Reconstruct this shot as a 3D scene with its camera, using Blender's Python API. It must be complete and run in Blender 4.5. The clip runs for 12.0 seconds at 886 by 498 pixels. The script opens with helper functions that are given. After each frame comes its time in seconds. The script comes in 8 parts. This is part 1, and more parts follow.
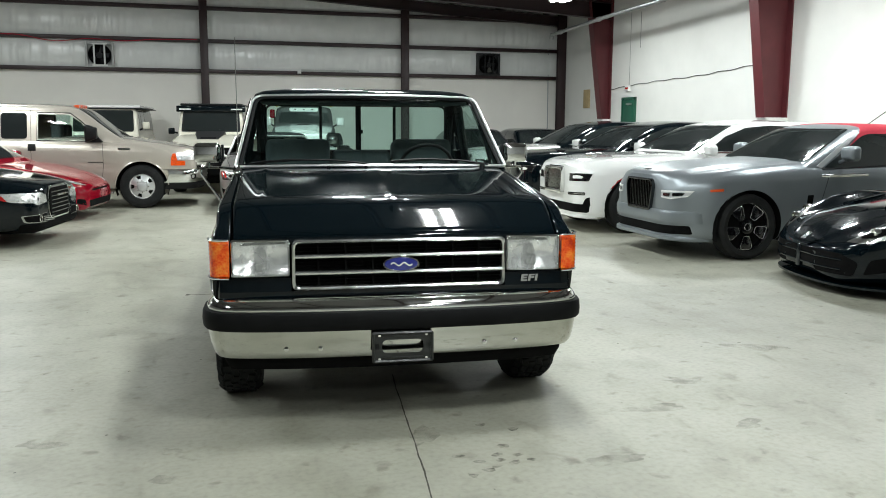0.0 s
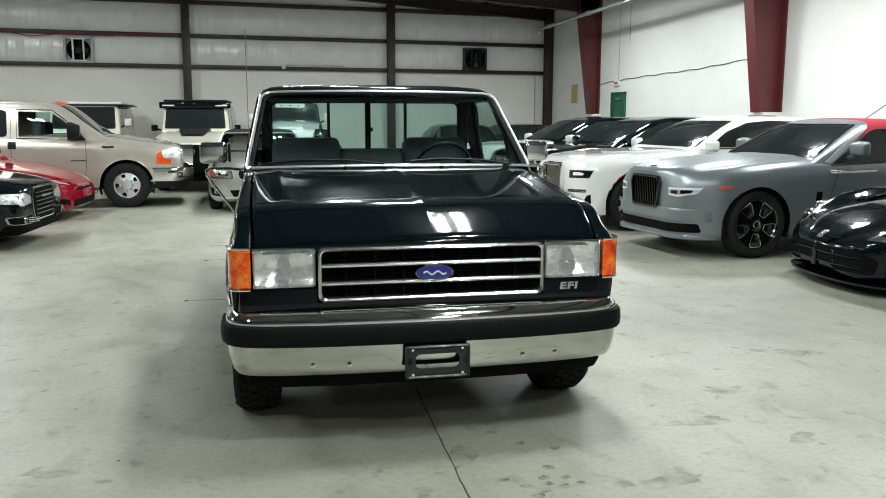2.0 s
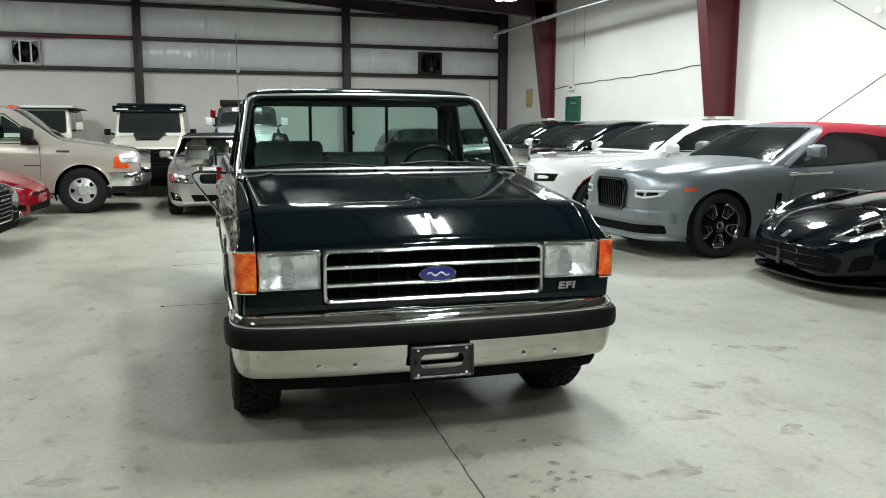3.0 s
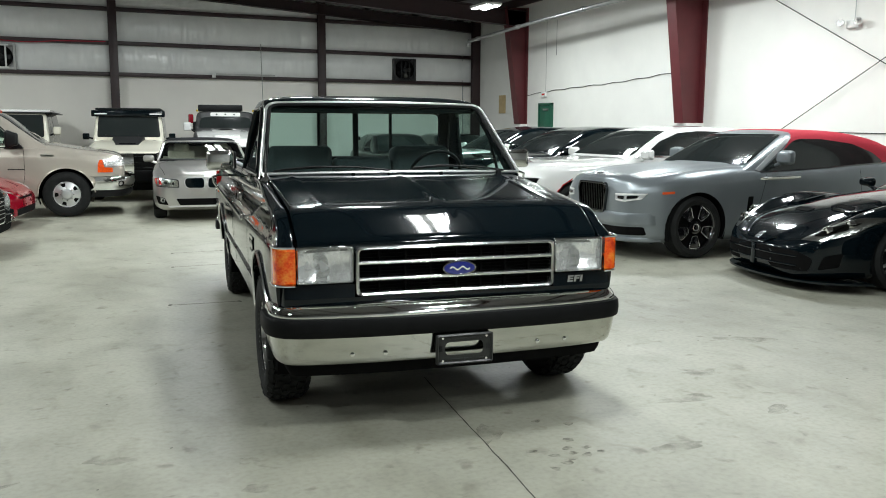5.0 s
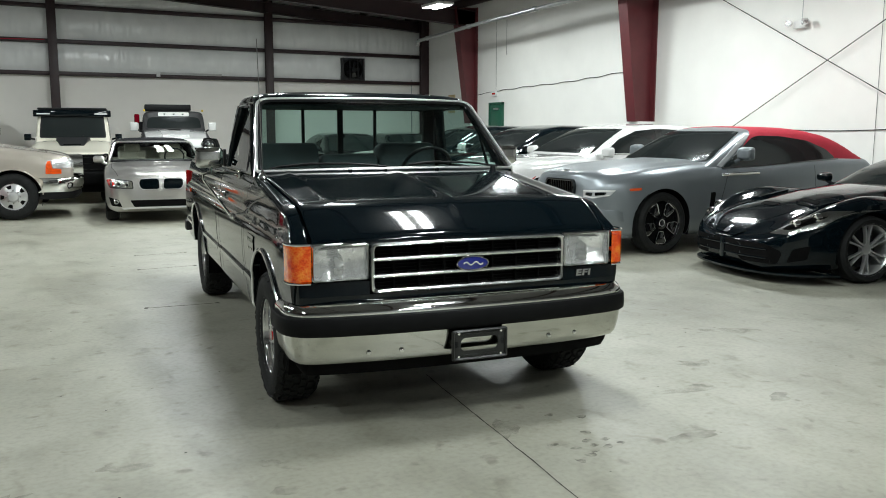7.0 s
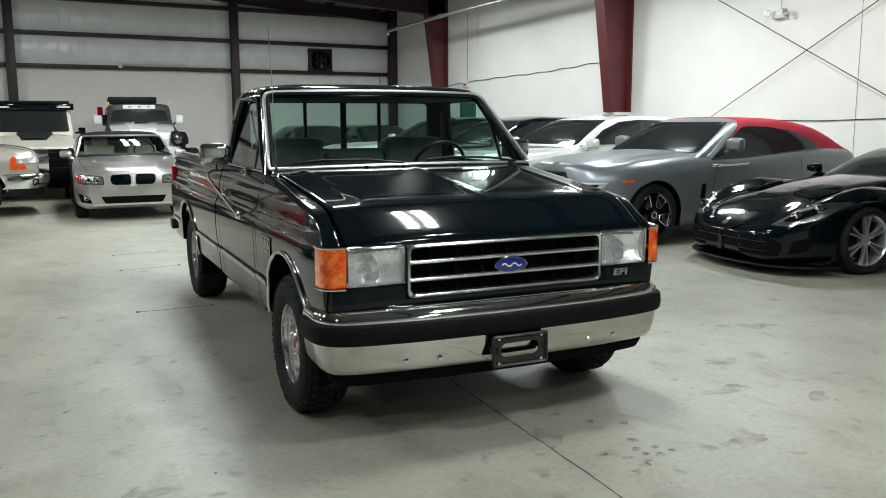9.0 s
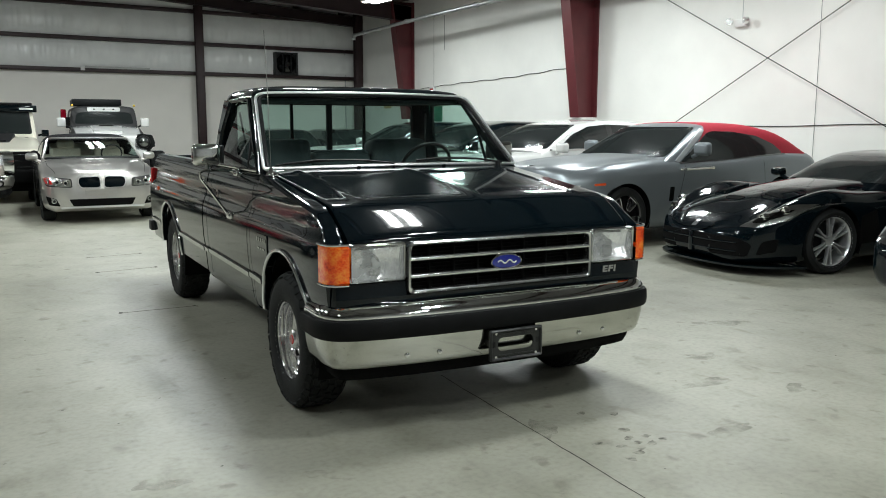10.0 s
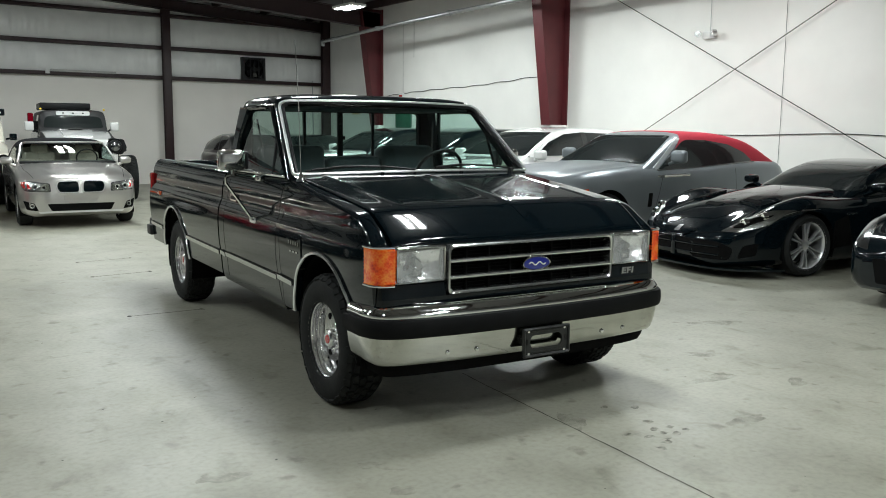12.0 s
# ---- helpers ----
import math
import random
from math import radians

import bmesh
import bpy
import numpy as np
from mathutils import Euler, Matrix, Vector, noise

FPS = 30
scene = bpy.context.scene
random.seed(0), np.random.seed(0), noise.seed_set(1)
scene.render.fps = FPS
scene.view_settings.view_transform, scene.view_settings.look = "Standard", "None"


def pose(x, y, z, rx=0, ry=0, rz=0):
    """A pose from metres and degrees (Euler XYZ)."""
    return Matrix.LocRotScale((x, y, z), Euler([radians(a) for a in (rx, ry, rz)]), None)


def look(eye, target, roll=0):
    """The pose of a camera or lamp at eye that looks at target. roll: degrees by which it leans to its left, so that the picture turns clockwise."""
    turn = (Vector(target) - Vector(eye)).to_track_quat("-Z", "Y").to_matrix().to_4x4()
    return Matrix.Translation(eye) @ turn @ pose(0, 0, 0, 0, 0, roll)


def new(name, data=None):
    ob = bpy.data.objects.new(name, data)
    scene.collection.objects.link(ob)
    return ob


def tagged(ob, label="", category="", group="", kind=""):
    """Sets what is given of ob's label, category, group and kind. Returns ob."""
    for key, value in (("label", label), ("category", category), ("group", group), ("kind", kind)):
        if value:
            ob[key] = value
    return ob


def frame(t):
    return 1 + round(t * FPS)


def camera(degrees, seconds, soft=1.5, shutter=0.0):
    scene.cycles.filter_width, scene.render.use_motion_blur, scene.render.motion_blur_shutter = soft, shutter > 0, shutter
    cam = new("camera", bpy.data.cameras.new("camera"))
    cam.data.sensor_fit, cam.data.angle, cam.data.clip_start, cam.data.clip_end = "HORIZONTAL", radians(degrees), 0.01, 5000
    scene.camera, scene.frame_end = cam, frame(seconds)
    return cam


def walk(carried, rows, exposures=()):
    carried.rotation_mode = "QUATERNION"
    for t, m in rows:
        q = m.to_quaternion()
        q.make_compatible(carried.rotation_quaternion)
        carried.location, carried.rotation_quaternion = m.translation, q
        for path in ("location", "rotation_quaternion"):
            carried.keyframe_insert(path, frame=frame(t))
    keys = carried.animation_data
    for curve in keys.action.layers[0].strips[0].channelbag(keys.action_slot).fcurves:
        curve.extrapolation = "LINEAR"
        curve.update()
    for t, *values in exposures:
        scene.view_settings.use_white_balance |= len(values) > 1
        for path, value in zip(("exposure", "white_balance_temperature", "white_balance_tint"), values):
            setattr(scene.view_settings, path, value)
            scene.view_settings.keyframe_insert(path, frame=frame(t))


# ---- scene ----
cam = camera(55.0, 12.0, 0.95)
PATH = [
    (0, (0.163, -0.129, 1.554), (0.713, 1.772, 1.262), 0.3),
    (0.5, (0.14, 0.028, 1.546), (0.702, 1.925, 1.255), 0.1),
    (1, (0.131, 0.135, 1.558), (0.699, 2.029, 1.257), -0.0),
    (1.5, (0.083, 0.177, 1.566), (0.663, 2.067, 1.264), -0.1),
    (2, (-0.021, 0.234, 1.569), (0.577, 2.118, 1.266), 0.1),
    (2.5, (-0.17, 0.266, 1.575), (0.485, 2.133, 1.277), 0.1),
    (3, (-0.287, 0.273, 1.562), (0.426, 2.118, 1.269), 0.1),
    (5, (-0.698, 0.041, 1.569), (0.093, 1.857, 1.288), 0.3),
    (5.5, (-0.87, 0.054, 1.561), (-0.023, 1.844, 1.28), 0.1),
    (6, (-1.013, 0.034, 1.565), (-0.121, 1.802, 1.286), -0.2),
    (6.5, (-1.039, 0.093, 1.551), (-0.132, 1.853, 1.272), -0.1),
    (7, (-1.042, 0.232, 1.537), (-0.121, 1.985, 1.258), 0.1),
    (9, (-1.272, 0.634, 1.555), (-0.267, 2.337, 1.255), -0.2),
    (9.5, (-1.38, 0.668, 1.55), (-0.311, 2.333, 1.255), 0.1),
    (10, (-1.5, 0.631, 1.533), (-0.414, 2.285, 1.245), 0.1),
    (10.5, (-1.633, 0.55, 1.546), (-0.531, 2.196, 1.268), 0.1),
    (11, (-1.741, 0.557, 1.554), (-0.617, 2.187, 1.274), 0.3),
    (11.5, (-1.874, 0.642, 1.547), (-0.728, 2.257, 1.269), 0.4),
    (12, (-1.978, 0.697, 1.545), (-0.801, 2.29, 1.271), 0.5),
]
walk(cam, [(t, look(eye, target, roll)) for t, eye, target, roll in PATH], [(0, 0.32), (3, 0.27), (5.5, 0.22), (8, 0.11), (12, 0.04)])

# ---- world and lamps ----
world = bpy.data.worlds.new("world")
scene.world = world
world.use_nodes = True
world.node_tree.nodes["Background"].inputs[0].default_value = (0.6, 0.65, 0.62, 1)
world.node_tree.nodes["Background"].inputs[1].default_value = 0.02
scene.view_settings.exposure = 0.0
# Few of these lights are known; the others are unseen, placed to balance brightness.
LAMPS = [(8.5, 18.7 - 3.4 * k) for k in range(4)] + [(2.25, 18.7 - 3.4 * k) for k in range(7)] + [(-4.0, 18.7 - 3.4 * k) for k in range(4)] + [(2.25, -5.1), (-4.0, 1.7), (-10.2, 18.7), (-10.2, 11.9)]
LAMP_POWER = 96


def roof_z(x):
    """The height of the underside of the sloping roof sheet."""
    return 5.0 + (11.2 - x) * 0.06


# ---- materials ----
def mat(name, color, rough=0.5, metal=0.0, coat=0.0, spec=0.5, vary=0.0, scale=8.0, bump=0.0, bscale=60.0, emit=0.0, rvary=0.0):
    m = bpy.data.materials.new(name)
    m.use_nodes = True
    nt = m.node_tree
    b = nt.nodes["Principled BSDF"]
    c = (*color, 1)
    b.inputs["Base Color"].default_value = c
    b.inputs["Roughness"].default_value = rough
    b.inputs["Metallic"].default_value = metal
    b.inputs["Coat Weight"].default_value = coat
    b.inputs["Coat Roughness"].default_value = 0.02
    b.inputs["Specular IOR Level"].default_value = spec
    if emit:
        b.inputs["Emission Color"].default_value = c
        b.inputs["Emission Strength"].default_value = emit
    co = nt.nodes.new("ShaderNodeTexCoord")
    if vary or rvary:
        n = nt.nodes.new("ShaderNodeTexNoise")
        n.inputs["Scale"].default_value = scale
        n.inputs["Detail"].default_value = 6
        nt.links.new(co.outputs["Object"], n.inputs["Vector"])
        if vary:
            mr = nt.nodes.new("ShaderNodeMapRange")
            mr.inputs[1].default_value, mr.inputs[2].default_value = 0.3, 0.7
            mr.inputs[3].default_value, mr.inputs[4].default_value = 1 - vary, 1 + vary
            nt.links.new(n.outputs["Fac"], mr.inputs[0])
            mx = nt.nodes.new("ShaderNodeVectorMath")
            mx.operation = "SCALE"
            mx.inputs[0].default_value = color
            nt.links.new(mr.outputs[0], mx.inputs["Scale"])
            nt.links.new(mx.outputs[0], b.inputs["Base Color"])
        if rvary:
            mr = nt.nodes.new("ShaderNodeMapRange")
            mr.inputs[1].default_value, mr.inputs[2].default_value = 0.3, 0.7
            mr.inputs[3].default_value, mr.inputs[4].default_value = max(0.02, rough - rvary), rough + rvary
            nt.links.new(n.outputs["Fac"], mr.inputs[0])
            nt.links.new(mr.outputs[0], b.inputs["Roughness"])
    if bump:
        n2 = nt.nodes.new("ShaderNodeTexNoise")
        n2.inputs["Scale"].default_value = bscale
        n2.inputs["Detail"].default_value = 4
        nt.links.new(co.outputs["Object"], n2.inputs["Vector"])
        bp = nt.nodes.new("ShaderNodeBump")
        bp.inputs["Strength"].default_value = bump
        bp.inputs["Distance"].default_value = 0.01
        nt.links.new(n2.outputs["Fac"], bp.inputs["Height"])
        nt.links.new(bp.outputs[0], b.inputs["Normal"])
    return m


def glass_mat(name, tint, rough=0.0, alpha=None):
    """Thin glass: mostly see-through with a mirror gloss."""
    m = bpy.data.materials.new(name)
    m.use_nodes = True
    nt = m.node_tree
    nt.nodes.remove(nt.nodes["Principled BSDF"])
    tr, gl, mx, fr = (nt.nodes.new(k) for k in ("ShaderNodeBsdfTransparent", "ShaderNodeBsdfGlossy", "ShaderNodeMixShader", "ShaderNodeLayerWeight"))
    tr.inputs[0].default_value = (*tint, 1)
    gl.inputs["Roughness"].default_value = rough
    fr.inputs[0].default_value = 0.5
    pw, ma = nt.nodes.new("ShaderNodeMath"), nt.nodes.new("ShaderNodeMath")
    pw.operation, ma.operation = "POWER", "MULTIPLY_ADD"
    pw.inputs[1].default_value, ma.inputs[1].default_value, ma.inputs[2].default_value = 4.0, 0.9, 0.07
    nt.links.new(fr.outputs["Facing"], pw.inputs[0])
    nt.links.new(pw.outputs[0], ma.inputs[0])
    nt.links.new(ma.outputs[0], mx.inputs[0])
    nt.links.new(tr.outputs[0], mx.inputs[1])
    nt.links.new(gl.outputs[0], mx.inputs[2])
    nt.links.new(mx.outputs[0], nt.nodes["Material Output"].inputs[0])
    return m


def floor_mat():
    """Sealed concrete: blotches, trowel sweeps, small dark spots and a dull uneven gloss."""
    m = mat("sealed_concrete", (0.4, 0.4, 0.37), 0.3)
    nt = m.node_tree
    b = nt.nodes["Principled BSDF"]
    co = nt.nodes.new("ShaderNodeTexCoord")

    def nz(scale, detail, stretch=(1, 1, 1), dist=0.0):
        mp = nt.nodes.new("ShaderNodeMapping")
        mp.inputs["Scale"].default_value = stretch
        nt.links.new(co.outputs["Object"], mp.inputs[0])
        n = nt.nodes.new("ShaderNodeTexNoise")
        n.inputs["Scale"].default_value, n.inputs["Detail"].default_value = scale, detail
        n.inputs["Distortion"].default_value = dist
        nt.links.new(mp.outputs[0], n.inputs["Vector"])
        return n.outputs["Fac"]

    def ramp(src, stops):
        r = nt.nodes.new("ShaderNodeValToRGB")
        e = r.color_ramp.elements
        e[0].position, e[0].color = stops[0][0], (*stops[0][1], 1)
        e[1].position, e[1].color = stops[-1][0], (*stops[-1][1], 1)
        for p, c in stops[1:-1]:
            k = e.new(p)
            k.color = (*c, 1)
        nt.links.new(src, r.inputs[0])
        return r.outputs[0]

    def mul(a, c):
        x = nt.nodes.new("ShaderNodeMix")
        x.data_type, x.blend_type = "RGBA", "MULTIPLY"
        x.inputs["Factor"].default_value = 1
        nt.links.new(a, x.inputs["A"])
        nt.links.new(c, x.inputs["B"])
        return x.outputs["Result"]

    base = ramp(nz(0.6, 9, dist=0.3), [(0.3, (0.243, 0.238, 0.188)), (0.46, (0.302, 0.297, 0.238)), (0.56, (0.326, 0.321, 0.26)), (0.7, (0.36, 0.355, 0.292))])
    sweep = ramp(nz(2.6, 10, (1, 0.7, 1), 0.5), [(0.32, (0.86, 0.855, 0.835)), (0.47, (1, 1, 1)), (0.7, (1.04, 1.04, 1.04))])
    spots = ramp(nz(7.0, 7, dist=0.2), [(0.28, (0.6, 0.585, 0.54)), (0.33, (0.84, 0.835, 0.81)), (0.38, (1, 1, 1))])
    stain = ramp(nz(3.1, 8, (1.3, 1, 1), 0.8), [(0.28, (0.7, 0.69, 0.65)), (0.36, (0.92, 0.915, 0.895)), (0.44, (1, 1, 1))])
    fine = ramp(nz(30, 12, dist=0.2), [(0.3, (0.86, 0.86, 0.85)), (0.5, (1, 1, 1)), (0.7, (1.08, 1.08, 1.08))])
    pits = ramp(nz(24, 3, dist=0.1), [(0.2, (0.5, 0.48, 0.43)), (0.24, (1, 1, 1)), (0.9, (1, 1, 1))])
    nt.links.new(mul(mul(mul(mul(mul(base, sweep), spots), stain), fine), pits), b.inputs["Base Color"])
    rr = ramp(nz(2.4, 8, dist=0.5), [(0.3, (0.4, 0.4, 0.4)), (0.7, (0.54, 0.54, 0.54))])
    b.inputs["Specular IOR Level"].default_value = 0.95
    nt.links.new(rr, b.inputs["Roughness"])
    bp = nt.nodes.new("ShaderNodeBump")
    bp.inputs["Strength"].default_value, bp.inputs["Distance"].default_value = 0.06, 0.004
    nt.links.new(nz(7, 8, dist=0.4), bp.inputs["Height"])
    nt.links.new(bp.outputs[0], b.inputs["Normal"])
    return m


M_FLOOR = floor_mat()
def stain_mat(name, color, cover, scale):
    """A thin mark that lets the slab show through unevenly."""
    m = mat(name, color, 0.7)
    nt = m.node_tree
    b = nt.nodes["Principled BSDF"]
    co, n, mr, mx, tr = (nt.nodes.new(k) for k in ("ShaderNodeTexCoord", "ShaderNodeTexNoise", "ShaderNodeMapRange", "ShaderNodeMixShader", "ShaderNodeBsdfTransparent"))
    n.inputs["Scale"].default_value, n.inputs["Detail"].default_value = scale, 8
    nt.links.new(co.outputs["Object"], n.inputs["Vector"])
    mr.inputs[1].default_value, mr.inputs[2].default_value = 0.36, 0.66
    mr.inputs[3].default_value, mr.inputs[4].default_value = 0.0, cover
    nt.links.new(n.outputs["Fac"], mr.inputs[0])
    nt.links.new(mr.outputs[0], mx.inputs[0])
    nt.links.new(tr.outputs[0], mx.inputs[1])
    nt.links.new(b.outputs[0], mx.inputs[2])
    nt.links.new(mx.outputs[0], nt.nodes["Material Output"].inputs[0])
    return m


M_STAIN = stain_mat("brown_floor_stain", (0.18, 0.165, 0.12), 0.32, 9)
M_TREADMARK = stain_mat("tyre_print", (0.14, 0.125, 0.09), 0.6, 30)
M_JOINT = mat("floor_joint_filler", (0.06, 0.055, 0.044), 0.9, vary=0.4, scale=60)
M_WALL = mat("white_painted_board", (0.82, 0.815, 0.775), 0.55, vary=0.03, scale=1.5, bump=0.05, bscale=30)
M_LINER = mat("warm_white_lining", (0.9, 0.87, 0.81), 0.6, vary=0.03, scale=1.2)
M_VINYL = mat("white_vinyl_insulation", (0.84, 0.85, 0.83), 0.24, vary=0.06, scale=2.0, bump=0.25, bscale=7)
M_STEEL = mat("dark_red_primer_steel", (0.028, 0.012, 0.013), 0.45, vary=0.15, scale=3, bump=0.05)
M_FARWALL = mat("grey_metal_wall", (0.45, 0.45, 0.44), 0.5, vary=0.1, scale=1.5)
M_RED = mat("red_oxide_painted_steel", (0.11, 0.02, 0.024), 0.42, vary=0.12, scale=3, bump=0.05)
M_ROOF = mat("grey_roof_insulation", (0.18, 0.175, 0.18), 0.6, vary=0.1, scale=1.5, bump=0.3, bscale=4)
M_PIPE = mat("galvanised_pipe", (0.45, 0.46, 0.46), 0.35, 0.9, vary=0.1)
M_GREEN = mat("green_painted_door", (0.015, 0.1, 0.06), 0.4, vary=0.1)
M_LAMP = mat("lamp_diffuser", (1, 1, 0.97), 0.4, emit=30)
M_BLACK = mat("black_gloss_paint", (0.002, 0.0047, 0.0066), 0.2, coat=1.0, spec=0.008)
M_BLACK.node_tree.nodes["Principled BSDF"].inputs["Coat IOR"].default_value = 1.42
M_BLACK.node_tree.nodes["Principled BSDF"].inputs["Coat Roughness"].default_value = 0.045
M_CHROME = mat("chrome", (0.82, 0.83, 0.82), 0.05, 1.0, rvary=0.03, scale=14)
M_STAINLESS = mat("brushed_chrome", (0.5, 0.51, 0.49), 0.2, 1.0, vary=0.05, rvary=0.05, scale=10)
M_TRIM = mat("polished_trim", (0.86, 0.87, 0.86), 0.14, 0.95, rvary=0.04, scale=12)
M_SOFTTRIM = mat("bright_moulding", (0.9, 0.91, 0.9), 0.3, 0.9)
M_BUMPER = mat("dulled_bumper_chrome", (0.56, 0.56, 0.52), 0.1, 1.0, vary=0.06, rvary=0.05, scale=7)
M_BAND = mat("matt_rubber_strip", (0.005, 0.0052, 0.0055), 0.6, spec=0.12, vary=0.2, scale=9)
M_HOLDER = mat("scuffed_grey_plastic", (0.017, 0.018, 0.0175), 0.4, vary=0.35, scale=22, rvary=0.12)
M_RUBBER = mat("tyre_rubber", (0.014, 0.0148, 0.0146), 0.75, spec=0.2, vary=0.25, scale=12, bump=0.2, bscale=120)
M_PLASTIC = mat("black_plastic", (0.0075, 0.008, 0.0085), 0.48, spec=0.22, vary=0.15, scale=10)
M_DARK = mat("underbody_black", (0.004, 0.004, 0.004), 0.9, spec=0.08, vary=0.2)
M_TINT = mat("tinted_glass", (0.018, 0.022, 0.022), 0.055, spec=0.6, rvary=0.01)
M_GLASS = glass_mat("clear_windshield_glass", (0.74, 0.91, 0.87))
M_SIDEGLASS = glass_mat("clear_side_glass", (0.78, 0.91, 0.87))
M_AMBER = mat("amber_lens", (0.85, 0.085, 0.003), 0.18, coat=1.0, vary=0.3, scale=30, bump=0.3, bscale=50)


def amber_glass_mat():
    """Orange plastic pressed into small prisms: their glints and dark depths are painted into the colour."""
    m = mat("amber_prism_lens", (0.9, 0.1, 0.004), 0.2, coat=1.0)
    nt = m.node_tree
    b = nt.nodes["Principled BSDF"]
    co, vo, n, ad, cr, bp = (nt.nodes.new(k) for k in ("ShaderNodeTexCoord", "ShaderNodeTexVoronoi", "ShaderNodeTexNoise", "ShaderNodeMath", "ShaderNodeValToRGB", "ShaderNodeBump"))
    vo.inputs["Scale"].default_value, n.inputs["Scale"].default_value = 95, 17
    n.inputs["Detail"].default_value = 3
    for k in (vo, n):
        nt.links.new(co.outputs["Object"], k.inputs["Vector"])
    ad.operation = "MULTIPLY_ADD"
    ad.inputs[1].default_value = 0.16
    nt.links.new(vo.outputs["Distance"], ad.inputs[0])
    nt.links.new(n.outputs["Fac"], ad.inputs[2])
    e = cr.color_ramp.elements
    e[0].position, e[0].color = 0.36, (0.6, 0.03, 0.002, 1)
    e[1].position, e[1].color = 0.74, (1.0, 0.26, 0.02, 1)
    k = e.new(0.54)
    k.color = (0.92, 0.085, 0.003, 1)
    nt.links.new(ad.outputs[0], cr.inputs[0])
    nt.links.new(cr.outputs[0], b.inputs["Base Color"])
    bp.inputs["Strength"].default_value, bp.inputs["Distance"].default_value = 0.35, 0.002
    nt.links.new(vo.outputs["Distance"], bp.inputs["Height"])
    nt.links.new(bp.outputs[0], b.inputs["Normal"])
    return m


M_AMBERGLASS = amber_glass_mat()
M_REDLENS = mat("red_lens", (0.45, 0.01, 0.01), 0.12, coat=1.0)


def headlamp_mat():
    """Pressed headlamp glass: half clear, half frosted by upright flutes."""
    m = mat("fluted_lamp_glass", (0.9, 0.91, 0.9), 0.12, coat=1.0, vary=0.15, scale=14)
    nt = m.node_tree
    b = nt.nodes["Principled BSDF"]
    co, wv, bp, mx, tr = (nt.nodes.new(k) for k in ("ShaderNodeTexCoord", "ShaderNodeTexWave", "ShaderNodeBump", "ShaderNodeMixShader", "ShaderNodeBsdfTransparent"))
    wv.inputs["Scale"].default_value, wv.inputs["Distortion"].default_value = 22, 0.4
    nt.links.new(co.outputs["Object"], wv.inputs["Vector"])
    nt.links.new(wv.outputs["Fac"], bp.inputs["Height"])
    bp.inputs["Strength"].default_value, bp.inputs["Distance"].default_value = 0.5, 0.002
    nt.links.new(bp.outputs[0], b.inputs["Normal"])
    mx.inputs[0].default_value = 0.28
    nt.links.new(tr.outputs[0], mx.inputs[1])
    nt.links.new(b.outputs[0], mx.inputs[2])
    nt.links.new(mx.outputs[0], nt.nodes["Material Output"].inputs[0])
    return m


M_LAMPGLASS = headlamp_mat()
M_REFLECTOR = mat("lamp_reflector", (0.93, 0.94, 0.93), 0.26, 0.75, vary=0.2, scale=16, bump=0.5, bscale=18)
M_BOWL = mat("pressed_lamp_bowl", (0.92, 0.93, 0.92), 0.2, 0.85, vary=0.3, scale=13, bump=0.5, bscale=9)
M_BOWL.node_tree.nodes["Bump"].inputs["Distance"].default_value = 0.03
M_YELLOWKNOB = mat("yellow_plastic", (0.7, 0.5, 0.05), 0.5)
M_BADGE = mat("blue_enamel", (0.012, 0.02, 0.22), 0.15, coat=1.0)
# Grey cloth, its colour lifted towards teal in place of haze in the glass.
M_CLOTH = mat("dark_grey_seat_cloth", (0.05, 0.068, 0.07), 0.9, vary=0.15, scale=40, bump=0.2, bscale=200)
M_ALLOY = mat("machined_alloy", (0.9, 0.9, 0.9), 0.14, 0.95, vary=0.05, scale=9, rvary=0.04)
M_SILVERWHEEL = mat("silver_painted_wheel", (0.72, 0.72, 0.72), 0.28, 0.75, coat=0.5)
M_BLACKWHEEL = mat("gloss_black_wheel", (0.006, 0.006, 0.007), 0.12, coat=1.0)
M_SATIN = mat("satin_grey_paint", (0.225, 0.248, 0.265), 0.34, 0.5, rvary=0.04, scale=3, vary=0.04)
M_DARKCHROME = mat("dark_chrome", (0.26, 0.27, 0.27), 0.14, 1.0)
M_BLACKCHROME = mat("black_chrome", (0.08, 0.083, 0.085), 0.13, 1.0, rvary=0.04, scale=12)
M_SATINTRIM = mat("satin_silver_trim", (0.5, 0.51, 0.515), 0.4, 0.6)
M_WHITE = mat("white_gloss_paint", (0.78, 0.78, 0.76), 0.18, coat=1.0)
M_SILVER = mat("champagne_silver_paint", (0.5, 0.485, 0.46), 0.28, 0.75, coat=1.0)
M_BEIGE = mat("beige_metallic_paint", (0.575, 0.525, 0.455), 0.26, 0.45, coat=1.0, vary=0.03, scale=2)
M_CREAM = mat("ivory_paint", (0.72, 0.69, 0.58), 0.25, coat=0.7)
M_REDPAINT = mat("red_gloss_paint", (0.23, 0.002, 0.012), 0.5, coat=1.0, spec=0.0)
M_REDCLOTH = mat("red_canvas_top", (0.42, 0.015, 0.035), 0.85, vary=0.08, scale=30, bump=0.2, bscale=150)
M_BLACKCLOTH = mat("black_canvas_top", (0.012, 0.012, 0.014), 0.9, spec=0.12, bump=0.2, bscale=150)
M_DARKGREY = mat("dark_grey_paint", (0.012, 0.012, 0.014), 0.3, 0.2, coat=1.0, spec=0.2)
M_MATTEBLACK = mat("matte_black_panel", (0.014, 0.014, 0.015), 0.55, vary=0.1)
